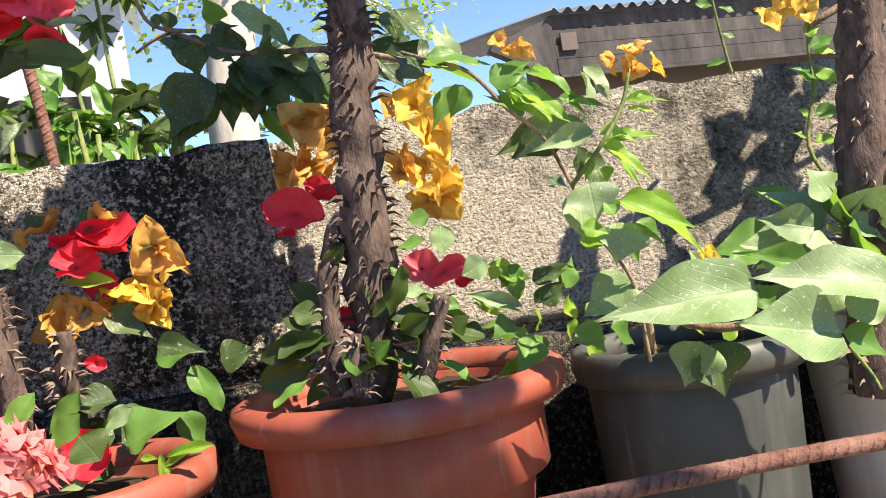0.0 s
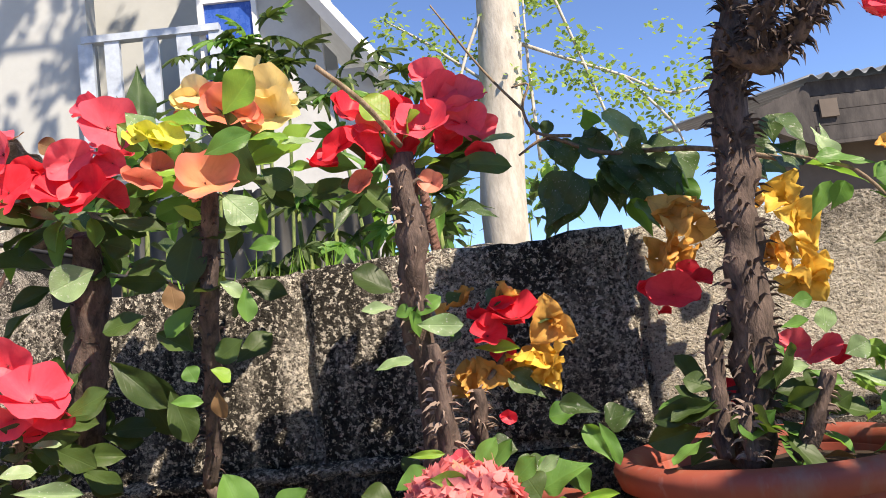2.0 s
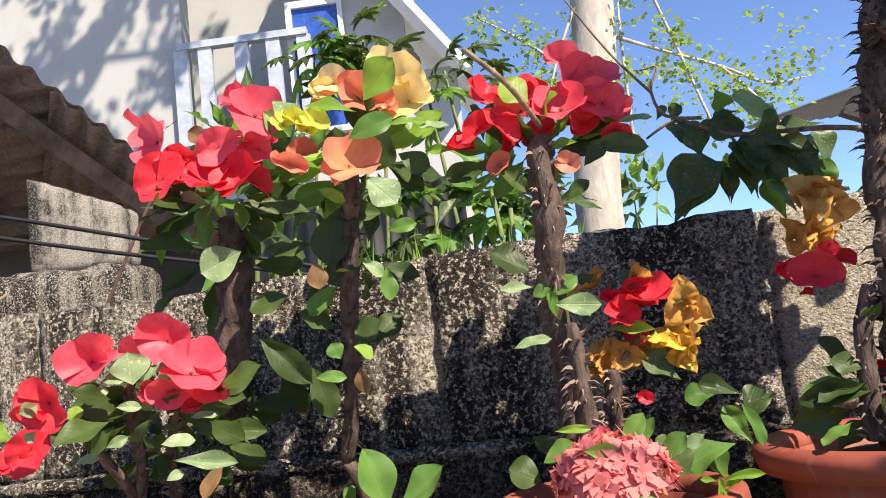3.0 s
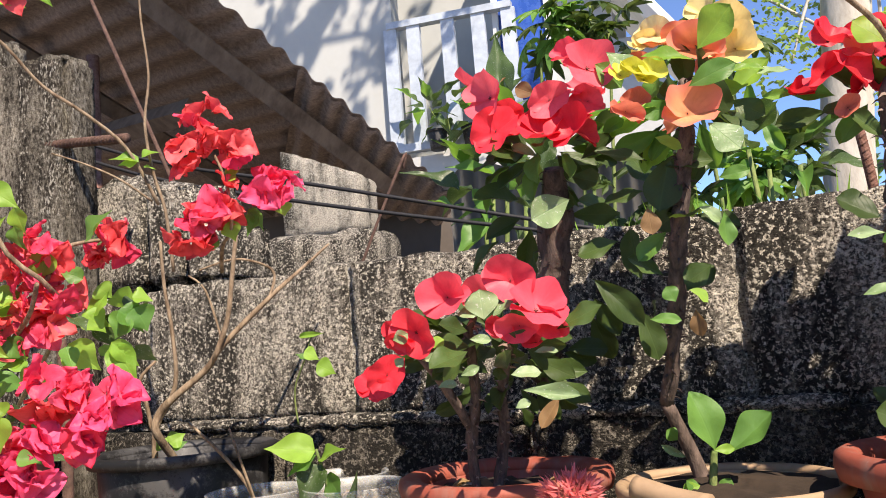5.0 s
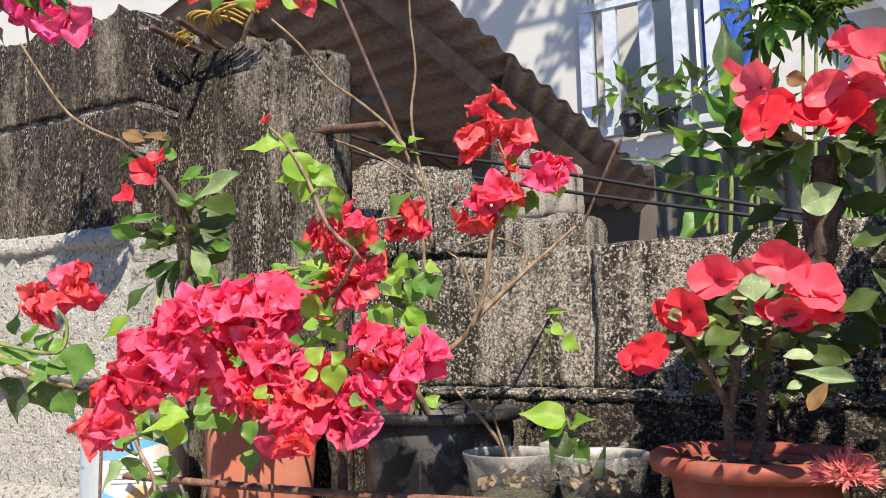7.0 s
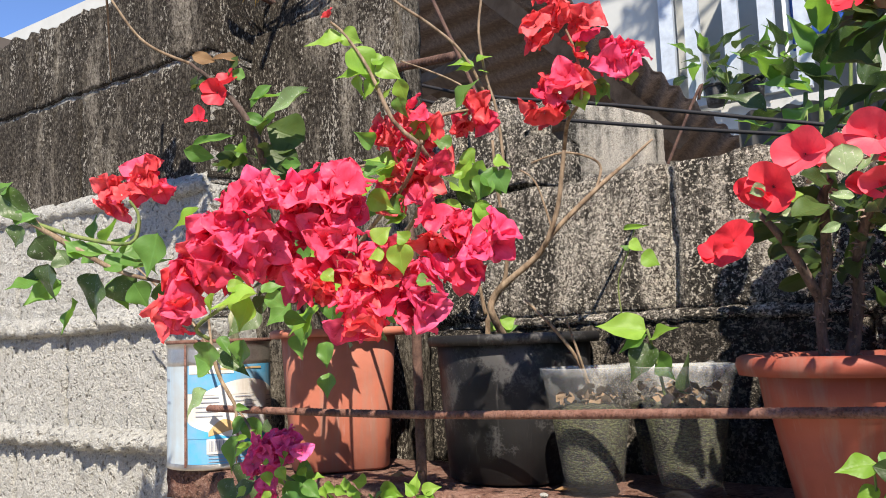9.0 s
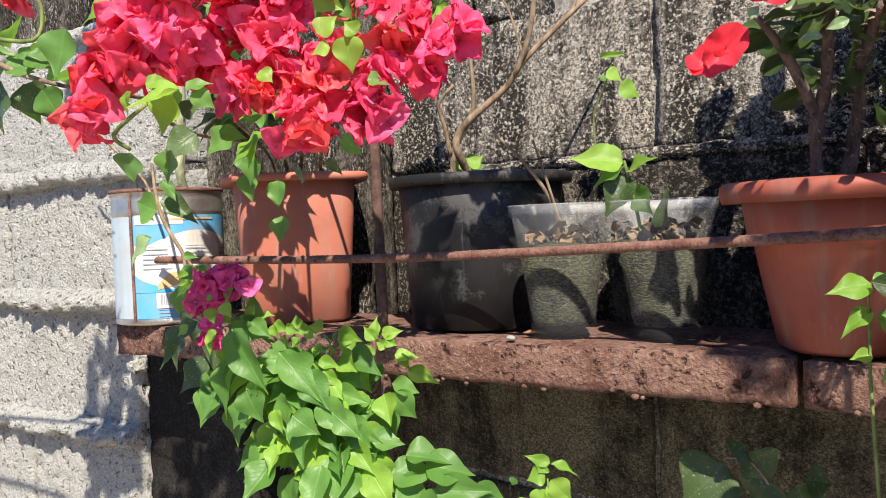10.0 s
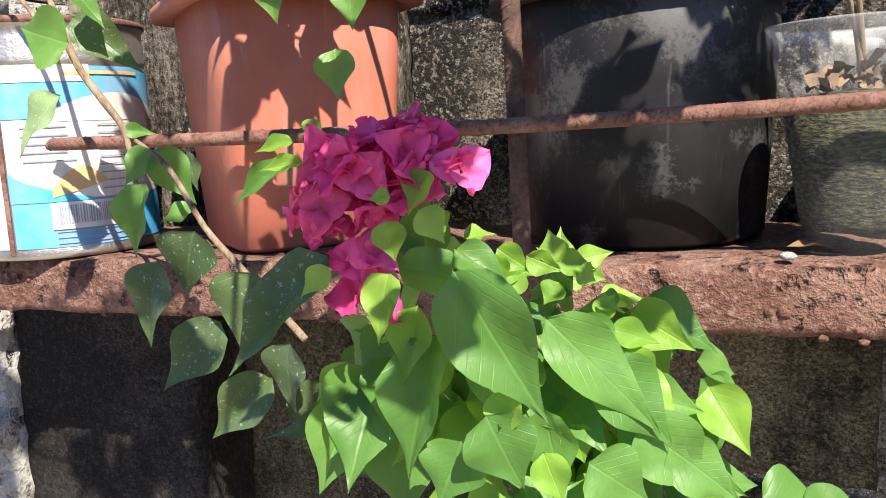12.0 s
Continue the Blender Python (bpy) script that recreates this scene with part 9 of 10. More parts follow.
flower_head(ixora, (FLOWER_HEADS[0][0], FLOWER_HEADS[0][1], FLOWER_HEADS[0][2]), 0.028, 60, "salmon", 0.0108, 2)
spiky = plant("ixora_bush", "frizzy coral-pink flower head in front of a terracotta pot", (FLOWER_HEADS[1][0], FLOWER_HEADS[1][1], 1.2))
flower_head(spiky, FLOWER_HEADS[1], 0.017, 130, "blush", 0.006, 3, True)
stem(spiky, [(FLOWER_HEADS[1][0], FLOWER_HEADS[1][1], 1.15), FLOWER_HEADS[1]], [0.002, 0.002], STEM_GREEN)
# Leaves added out of sight, to put the pot behind them in shade.
for bx, by, bz, seed in ((-0.30, 0.64, 1.29, 194), (-0.24, 0.61, 1.29, 195)):
    stem(spiky, [(-0.30, 0.66, 1.05), (-0.29, 0.65, 1.2), (bx, by, bz)], [0.004, 0.003, 0.002], STEM_WOOD)
    sprays(spiky, ["md", "mg"], (bx, by, bz), 0.05, 46, 0.045, seed, 0.6, 0.1, 0.42)
stem(thorn_b, [(-0.13, 0.60, 1.674), (-0.105, 0.62, 1.655), (-0.085, 0.655, 1.635)], [0.0016, 0.0018, 0.002], STEM_WOOD)

# ---- rope on the column ----
ROPE = plain("yellow_nylon_rope", (0.45, 0.29, 0.06), 0.8, 0.5, 160)
rope = thing("rope", "frayed yellow nylon rope tied round the column top", "rope", at=(-1.17, 0.95, 1.982))
d = random.Random(8)
for k in range(10):
    b = bmesh.new()
    y0, z0 = d.uniform(-0.02, 0.0), d.uniform(0.0, 0.014)
    tube(b, [(-0.07 + 0.009 * k, y0 - 0.01, z0 - 0.01), (-0.058 + 0.009 * k, y0 - 0.025, z0 + 0.002), (-0.035 + 0.011 * k, y0 - 0.02, z0 + 0.006), (-0.01 + 0.01 * k, y0, z0 - 0.005)], 0.0021, 7, 0.35, k, 4)
    part("strand", b, ROPE, rope)
b = bmesh.new()
for k in range(30):
    p = Vector((-0.08, -0.02, 0.0)) + Vector([d.gauss(0, 0.008) for _ in range(3)])
    tube(b, [p, p + Vector((-0.01, d.uniform(-0.006, 0.006), d.uniform(-0.012, 0.0))), p + Vector((-0.018, d.uniform(-0.01, 0.006), d.uniform(-0.022, -0.006)))], 0.0008, 4, 0, k, 2)
tagged(part("frayed_end", b, ROPE, rope, "frayed fibres"), kind="stuff")


# ---- litter ----
d = random.Random(31)
for x, y, z in ((0.10, 0.67, 1.397), (0.17, 0.69, 1.396), (0.19, 0.655, 1.394), (0.12, 0.63, 1.395), (0.34, 0.65, 1.386), (0.32, 0.70, 1.386), (-0.41, 0.79, 1.356), (-0.37, 0.83, 1.356),
                (-0.44, 0.84, 1.355), (-0.77, 0.85, 1.381), (-0.81, 0.90, 1.381), (-1.02, 0.83, 1.394), (-0.69, 0.80, 1.236), (-0.50, 0.79, 1.236), (-0.88, 0.81, 1.236)):
    way = Vector((d.uniform(-1, 1), d.uniform(-1, 1), 0.05)).normalized()
    ob = new("fallen_leaf", d.choice(LEAVES["my"]))
    ob.matrix_world = frame_from(Vector((x, y, z)), way, Vector((d.uniform(-0.3, 0.3), d.uniform(-0.3, 0.3), 1)), 0.011, 0.026, 0.026)
    tagged(ob, "curled dry brown leaf lying on the soil" if z > 1.3 else "curled dry brown leaf lying on the shelf", "leaf", "fallen leaves")
b = bmesh.new()
bmesh.ops.create_icosphere(b, subdivisions=2, radius=0.0035)
for v in b.verts:
    v.co = Vector((v.co.x * 1.4, v.co.y, v.co.z * 0.7)) * (1 + 0.2 * noise.noise(v.co * 300))
b.transform(Matrix.Translation((-0.690, 0.778, 1.2345)))
tagged(link_mesh("white_stone", b, BLOCK_PALE), "small pale stone lying on the shelf", "stone")


# ---- beyond the wall ----
WHITEWASH = plain("white_render_wall", (0.385, 0.4, 0.385), 0.8, 0.12, 3.0)
HOUSE_GREY = plain("grey_painted_board", (0.42, 0.43, 0.42), 0.75, 0.2, 5.0)
RAIL_PAINT = plain("pale_blue_paint", (0.42, 0.48, 0.55), 0.6, 0.35, 9.0)
BLUE_GLASS = plastic("dark_blue_pane", (0.02, 0.07, 0.3), 0.15, (0.05, 0.12, 0.4), 0.6)
STAINED_GREY = plain("stained_grey_wall", (0.2, 0.195, 0.18), 0.85, 0.45, 3.0)
TRIM = plain("white_trim", (0.62, 0.63, 0.62), 0.6, 0.1, 10)
SHEET_DARK = rusty("dark_rusted_sheet", (0.175, 0.135, 0.118), (0.34, 0.265, 0.225))
SHEET_SLATE = plain("slate_painted_sheet", (0.16, 0.18, 0.2), 0.55, 0.3, 6.0, 0.1)
TIMBER = barky("weathered_timber", (0.09, 0.065, 0.05), (0.2, 0.15, 0.115), 12)
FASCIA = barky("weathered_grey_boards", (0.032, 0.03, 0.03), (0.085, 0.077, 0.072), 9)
# Dark tone stands in for the shade under the shed and neighbour roofs.
SHADE_WALL = plain("dark_shade_wall", (0.13, 0.108, 0.09), 0.9, 0.4, 4.0)
BARK_PALE = barky("pale_smooth_bark", (0.32, 0.29, 0.24), (0.52, 0.48, 0.41), 30)
CABLE = plain("black_cable", (0.02, 0.02, 0.022), 0.6, 0.2)


def corrugated(bm, origin, along, across, waves, length, depth, amp, n_per=8, m=3):
    """A wavy sheet: waves along one side, ridges running across."""
    o, u, v = Vector(origin), Vector(along).normalized(), Vector(across).normalized()
    n = u.cross(v).normalized()
    cols = waves * n_per
    top = []
    for i in range(cols + 1):
        t = i / n_per * 2 * math.pi
        w = n * (amp * math.sin(t)) + v * (0.01 * noise.noise((i * 0.21, 0, 0)))
        top.append([bm.verts.new(o + u * (length * i / cols) + v * (depth * k / m) + w) for k in range(m + 1)])
    under = [[bm.verts.new(q.co - n * 0.003) for q in line] for line in top]
    for g in (top, under):
        for a, b in zip(g, g[1:]):
            for k in range(m):
                bm.faces.new((a[k], b[k], b[k + 1], a[k + 1]))
    for a, b, c, e in zip(top, top[1:], under, under[1:]):
        bm.faces.new((a[0], c[0], e[0], b[0]))


def solid(name, lo, hi, material, parent, label="", bevel=0.0):
    b = bmesh.new()
    box(b, lo, hi, bevel)
    return part(name, b, material, parent, label, smooth=False)


# shed with a sagging corrugated roof
shed = thing("shed", "dark open shed under a rusted corrugated roof", "shed")
tip, up = Vector((-1.12, 3.23, 2.148)), Vector((-1.455, 2.06, 2.57))
e = (up - tip).normalized()
side = Vector((-0.89, 0.42, 0.1)).normalized()
b = bmesh.new()
corrugated(b, tip - e * 0.14, e, side, 18, 1.83, 3.6, 0.0104)
part("roof", b, SHEET_DARK, shed, "sagging rusted corrugated sheets")
b = bmesh.new()
back = side * 0.75 - e * 0.6       # a lower sheet added over the back wall, to keep it in shade
corrugated(b, tip - e * 0.12 - Vector((0, 0, 0.016)), e, back, 10, 1.0, 1.6, 0.0104)
part("roof", b, SHEET_DARK, shed)
for k in (0.16, 0.98, 2.1):
    b = bmesh.new()
    p = tip + side * k - Vector((0, 0, 0.072))
    tube(b, [p + e * 0.13, p + e * 1.62], 0.042, 4, 0, 0, 1)
    part("purlin", b, TIMBER, shed, smooth=False)
for k in (0.45, 1.04):
    b = bmesh.new()
    p = tip + e * k - Vector((0, 0, 0.17))
    tube(b, [p + side * 0.42, p + side * 3.4], 0.045, 4, 0, 0, 1)
    part("rafter", b, TIMBER, shed, smooth=False)
solid("wall", (-5.4, 3.6, 0.0), (-1.2, 3.7, 2.19), SHADE_WALL, shed, "dark back wall, shade put into its colour")
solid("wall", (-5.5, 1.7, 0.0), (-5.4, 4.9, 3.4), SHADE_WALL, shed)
for x, y in ((-1.435, 3.03), (-1.94, 2.19)):
    b = bmesh.new()
    tube(b, [(x, y, 0.0), (x, y, 2.2 + (3.03 - y) * 0.35)], 0.02, 8, 0, 0, 1)
    part("post", b, RUST, shed, "thin rusty steel post")
rebar("steel_rod", "leaning rusty rod behind the column", [(-1.2, 1.24, 2.2), (-1.085, 1.23, 1.95), (-0.98, 1.22, 1.72), (-0.23, 1.2, 0.0)], 0.0036, RUST_DARK, False)
rebar("steel_rod", "leaning rusty rod under the shed roof", [(-0.835, 1.89, 1.92), (-0.91, 1.85, 1.76), (-1.65, 1.6, 0.0)], 0.0036, RUST_DARK, False)
rebar("steel_bar", "upright ribbed steel bar at the broken wall end", [(-0.825, 1.04, 1.5), (-0.823, 1.04, 1.62), (-0.82, 1.035, 1.70)], 0.0055, RUST, proud=1.18)
rebar("steel_bar", "upright ribbed steel bar on top of the wall", [(-0.055, 0.90, 1.5), (-0.06, 0.90, 1.6), (-0.068, 0.90, 1.68)], 0.0046, RUST, proud=1.18)
rebar("steel_bar", "thin bent rusty bar at the broken wall end", [(-0.86, 1.05, 1.5), (-0.862, 1.05, 1.63), (-0.85, 1.05, 1.69)], 0.004, RUST, False)

# broken upper course and column at the wall's end
for s0, s1, z1, lift in ((-0.46, -0.335, 1.755, 0.0), (-0.328, -0.262, 1.735, 0.0), (-0.256, -0.215, 1.675, 0.0)):
    b = rough_block((s0, 0.004, 1.592), (s1, 0.13, z1), 12, 12, 8, 0.006, 0.01, s0 * 90, 0.02)
    ob = link_mesh("broken_block", b, BLOCK)
    ob.matrix_world = WALL
    tagged(ob, "broken block remnant on top of the wall end", "block", "broken blocks")
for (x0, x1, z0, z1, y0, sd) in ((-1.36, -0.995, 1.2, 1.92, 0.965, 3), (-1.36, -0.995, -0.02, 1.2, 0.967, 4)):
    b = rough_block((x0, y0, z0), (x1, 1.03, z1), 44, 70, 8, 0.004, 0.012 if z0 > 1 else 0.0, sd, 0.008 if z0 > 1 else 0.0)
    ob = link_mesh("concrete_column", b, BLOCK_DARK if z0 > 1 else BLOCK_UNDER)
    tagged(ob, "rough streaked concrete column at the wall corner", "column", kind="structure")
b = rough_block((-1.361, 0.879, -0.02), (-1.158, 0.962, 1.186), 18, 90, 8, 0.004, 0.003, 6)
tagged(link_mesh("concrete_column", b, BLOCK_SOOT_SHADE), "concrete column beneath the plant shelf, blackened by soot and painted shade", "column", kind="structure")
b = rough_block((-1.372, 0.853, 1.145), (-1.352, 0.884, 1.162), 6, 6, 6, 0.006, 0.004, 31)
tagged(link_mesh("mortar_lump", b, BLOCK_PALE), "pale knob of mortar beside the shelf end", "mortar", kind="structure")
b = rough_block((-1.29, 0.969, 1.9), (-1.11, 1.03, 1.968), 14, 7, 7, 0.006, 0.012, 9, 0.02)
tagged(link_mesh("broken_block", b, BLOCK_DARK), "broken concrete lump on the column top", "block", "broken blocks")
BLOCK_PIER = concrete("rain_streaked_block", (0.66, 0.61, 0.52), (0.34, 0.3, 0.24), 0.2, 0.9, 0.006, 0.4, 0.5)
pier = thing("masonry_pier", "weathered block pier standing behind the wall", "pier")
for z0, z1, sd in ((0.0, 0.6, 21), (0.602, 1.2, 22), (1.202, 1.62, 23), (1.622, 1.85, 24), (1.852, 2.13, 11)):
    b = rough_block((-1.37, 2.3, z0), (-1.11, 2.45, z1), 14, max(int((z1 - z0) / 0.024), 8), 8, 0.006, 0.006, sd, 0.008 if z1 > 2 else 0.0)
    for v in b.verts:
        if v.co.z > 1.9:
            v.co.z -= (v.co.x + 1.37) * 0.42 * (v.co.z - 1.9) / 0.23
    part("block", b, BLOCK_PIER, pier)
b = rough_block((-2.3, 2.05, 0.0), (-0.98, 2.28, 1.82), 50, 60, 8, 0.012, 0.014, 13, 0.012)
tagged(link_mesh("rubble_wall", b, BLOCK), "low rubble wall behind the block wall", "wall", kind="structure")
for z0, z1, sag in ((1.90, 1.655, 0.02), (1.87, 1.64, 0.035)):
    b = bmesh.new()
    tube(b, [(-1.5, 1.3, z0 + 0.12), (-1.13, 1.3, z0 - 0.04), (-0.79, 1.3, (z0 + z1) / 2 - sag * 0.6), (-0.42, 1.3, z1 + 0.005), (-0.2, 1.32, z1 - 0.05)], 0.0032, 6, 0, 0, 5)
    tagged(link_mesh("cable", b, CABLE), "black cable sagging behind the wall", "cable", "cables")

# house
house = thing("house", "white two-storey house with a pale blue balcony rail", "house", at=(0, 0, 0))
solid("wall", (-22.0, 8.0, 0.0), (-2.88, 8.25, 7.5), WHITEWASH, house, "white rendered wall")
solid("wall", (-4.2, 9.2, 0.0), (-0.55, 9.4, 7.2), WHITEWASH, house, "white wall behind the balcony")
solid("floor", (-2.875, 7.9, 3.2), (-1.2, 9.2, 3.48), HOUSE_GREY, house, "balcony floor edge")
solid("wall", (-2.875, 8.1, 0.0), (-1.2, 8.2, 3.2), STAINED_GREY, house, "stained grey lower wall")
solid("wall", (-1.24, 8.05, 0.0), (-0.62, 8.2, 5.6), HOUSE_GREY, house, "grey boarded gable wall")
win = solid("window", (-1.76, 8.02, 3.9), (-1.26, 8.08, 5.2), BLUE_GLASS, house, "dark blue pane")
for lo, hi in (((-1.80, 7.98, 3.86), (-1.74, 8.1, 5.26)), ((-1.27, 7.98, 3.86), (-1.22, 8.1, 5.26)), ((-1.74, 7.98, 5.19), (-1.27, 8.1, 5.26)), ((-1.74, 7.98, 3.86), (-1.27, 8.1, 3.92))):
    solid("window_frame", lo, hi, TRIM, win, "white frame")
solid("top_rail", (-2.9, 7.86, 4.86), (-1.58, 7.96, 4.93), RAIL_PAINT, house, "pale blue rail")
solid("bottom_rail", (-2.9, 7.86, 3.54), (-1.58, 7.96, 3.62), RAIL_PAINT, house)
for x in (-2.87, -2.62, -2.25, -1.93, -1.62):
    solid("baluster", (x - 0.07, 7.88, 3.62), (x + 0.07, 7.94, 4.86), RAIL_PAINT, house)
b = bmesh.new()
tube(b, [(-1.75, 7.7, 6.6), (-0.70, 7.7, 5.12), (-0.05, 7.7, 4.2)], 0.085, 4, 0, 0, 1)
part("bargeboard", b, TRIM, house, "white sloping bargeboard", smooth=False)
b = bmesh.new()
vs = [b.verts.new(p) for p in ((-1.75, 7.72, 6.65), (0.0, 7.72, 4.2), (0.0, 9.4, 4.2), (-1.75, 9.4, 6.65))]
b.faces.new(vs)
bmesh.ops.solidify(b, geom=b.faces[:], thickness=0.06)
part("roof", b, HOUSE_GREY, house, "grey roof slope", smooth=False)
solid("wall", (-0.62, 8.06, 0.0), (-0.15, 8.2, 4.4), HOUSE_GREY, house)
for x in (-2.4, -2.05):
    ob = pot("flowerpot", "dark plastic pot on the balcony edge", (x, 7.75, 3.48), 0.11, 0.08, 0.2, 0.012, BLACK, 0.01, n=20)
fence = thing("metal_fence", "stained grey corrugated metal fence behind the shrubs", "fence")
for k in range(2):
    b = bmesh.new()
    corrugated(b, (-1.03 + 0.42 * k, 3.0 - 0.006 * (k % 2), 2.15 - 0.01 * k), (1, 0, 0), (0, 0, -1), 7, 0.445, 2.13, 0.012)
    part("sheet", b, STAINED_GREY, fence)

# neighbour's building
hall = thing("neighbour_house", "weathered grey building with a corrugated roof edge", "house")
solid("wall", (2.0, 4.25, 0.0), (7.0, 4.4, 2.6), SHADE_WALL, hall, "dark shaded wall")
for k in range(4):
    z0 = 2.284 + 0.078 * k
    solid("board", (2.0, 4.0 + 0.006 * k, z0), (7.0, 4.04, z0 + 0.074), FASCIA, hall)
b = bmesh.new()
near, far = [[b.verts.new((x, y, z)) for x, z in ((1.64, 2.43), (1.996, 2.26), (1.996, 2.58), (1.66, 2.46))] for y in (4.0, 4.06)]
b.faces.new(near)
b.faces.new(far[::-1])
for k in range(4):
    b.faces.new((near[k], far[k], far[(k + 1) % 4], near[(k + 1) % 4]))
bmesh.ops.recalc_face_normals(b, faces=b.faces[:])
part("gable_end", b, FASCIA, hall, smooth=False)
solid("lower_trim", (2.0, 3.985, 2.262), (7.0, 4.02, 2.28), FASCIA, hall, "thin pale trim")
solid("vent", (2.03, 3.985, 2.40), (2.12, 4.0, 2.49), SHADE_WALL, hall, "small dark vent")
b = bmesh.new()
corrugated(b, (1.98, 3.95, 2.60), (1, 0, 0.012), (0, 1, 0.16), 66, 5.0, 2.5, 0.014, 6)
part("roof", b, SHEET_SLATE, hall, "corrugated roof sheets")
low = thing("low_roof", "dark low roof beyond the wall", "roof")
b = bmesh.new()
corrugated(b, (0.35, 5.2, 2.08), (1, 0, -0.05), (0, 1, 0.1), 20, 1.6, 1.5, 0.015, 6)
part("sheet", b, SHEET_DARK, low)
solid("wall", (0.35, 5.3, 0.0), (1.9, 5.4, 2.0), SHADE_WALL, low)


# ---- trees and shrubs ----
def leaflets(bm, centre, radius, count, size, d, squash=0.6):
    """Loose sprays of small leaflets about a twig end."""
    uv = bm.loops.layers.uv.verify()
    for _ in range(count):
        c = Vector(centre) + Vector((d.gauss(0, 1), d.gauss(0, 1), d.gauss(0, 1) * squash)) * radius * 0.5
        q = Euler((d.uniform(-0.9, 0.9), d.uniform(-0.9, 0.9), d.uniform(0, 6.3))).to_matrix()
        s = size * d.uniform(0.7, 1.3)
        vs = [bm.verts.new(c + q @ Vector(p)) for p in ((0, 0, 0), (s * 0.32, s * 0.4, 0.1 * s), (s * 0.2, s * 0.85, 0), (0, s, -0.1 * s), (-s * 0.2, s * 0.85, 0), (-s * 0.32, s * 0.4, 0.1 * s))]
        f = bm.faces.new(vs)
        for loop, co in zip(f.loops, ((0.5, 0), (0.8, 0.4), (0.7, 0.85), (0.5, 1), (0.3, 0.85), (0.2, 0.4))):
            loop[uv].uv = co


tree = plant("slender_tree", "slender pale-barked tree with feathery leaves behind the wall", (0.225, 2.4, 0.0))
stem(tree, [(0.19, 2.4, 0.0), (0.2, 2.4, 1.0), (0.205, 2.4, 1.8), (0.245, 2.4, 2.2), (0.272, 2.4, 2.5), (0.285, 2.42, 3.0), (0.3, 2.45, 3.6)], [0.07, 0.066, 0.064, 0.063, 0.062, 0.056, 0.04], BARK_PALE, "trunk", 20, 0.06, 6)
twigs = (((0.27, 2.4, 2.37), (0.44, 2.4, 2.29), (0.6, 2.4, 2.22), (0.72, 2.4, 2.155), (0.84, 2.4, 2.16)), ((0.40, 2.4, 2.6), (0.48, 2.4, 2.32), (0.54, 2.4, 2.1), (0.57, 2.4, 2.0)),
         ((0.6, 2.4, 2.22), (0.72, 2.4, 2.07), (0.76, 2.42, 1.98)), ((0.22, 2.38, 2.45), (0.15, 2.36, 2.3), (0.1, 2.36, 2.16)), ((0.2, 2.4, 2.25), (0.05, 2.45, 2.4), (-0.06, 2.5, 2.5)),
         ((0.28, 2.4, 2.55), (0.5, 2.5, 2.62), (0.75, 2.55, 2.6)), ((0.33, 2.4, 2.0), (0.335, 2.4, 2.3), (0.35, 2.42, 2.5)))
for k, t in enumerate(twigs):
    stem(tree, t, [0.008 if k == 0 else 0.005] + [0.0045] * (len(t) - 2) + [0.002], BARK_PALE, "branch", 8, 0.2)
d = random.Random(21)
FEATHER = leafy("feathery_leaf", (0.12, 0.22, 0.05), (0.24, 0.36, 0.1), (0.35, 0.5, 0.1), 0.5, 0.4)
b = bmesh.new()
for t in twigs:
    for k in range(9):
        i = d.randrange(1, len(t))
        p = Vector(t[i - 1]).lerp(Vector(t[i]), d.random())
        leaflets(b, p + Vector((d.gauss(0, 0.03), d.gauss(0, 0.03), d.gauss(0, 0.04))), 0.06, 26, 0.02, d)
for k in range(16):
    leaflets(b, (d.uniform(0.3, 1.1), d.uniform(2.3, 2.8), d.uniform(2.15, 2.75)), 0.07, 22, 0.019, d)
for k in range(12):
    leaflets(b, (d.uniform(-0.12, 0.15), d.uniform(2.4, 2.7), d.uniform(2.2, 2.4)), 0.07, 10, 0.016, d)
b.transform(BASES[tree.name])
tagged(part("crown", b, FEATHER, tree, "sparse feathery leaflets"), kind="stuff")


def lobed_mesh(material, seed):
    """A leaf of seven narrow fingers, 1 across."""
    d = random.Random(seed)
    bm = bmesh.new()
    uv = bm.loops.layers.uv.new("UVMap")
    for k in range(7):
        a = radians(-115 + 230 * k / 6) + d.uniform(-0.08, 0.08)
        L = 0.55 * (1 - 0.35 * abs(k - 3) / 3)
        q = Matrix.Rotation(-a, 3, "Z")
        rows = []
        for i, w in enumerate((0.02, 0.05, 0.085, 0.06, 0.004)):
            t = i / 4
            rows.append([(bm.verts.new(q @ Vector((c * w, L * t, 0.05 * abs(c) - 0.15 * t * t))), (0.5 + c * 0.5, t)) for c in (-1, 0, 1)])
        for r0, r1 in zip(rows, rows[1:]):
            for j in range(2):
                qd = (r0[j], r0[j + 1], r1[j + 1], r1[j])
                f = bm.faces.new([v for v, _ in qd])
                for loop, (_, co) in zip(f.loops, qd):
                    loop[uv].uv = co
    me = bpy.data.meshes.new("leaf")
    bm.to_mesh(me)
    bm.free()
    me.materials.append(material)
    return me


LOBED = [lobed_mesh(LEAF_DEEP, k) for k in range(2)] + [lobed_mesh(LEAF_MID, 5)]


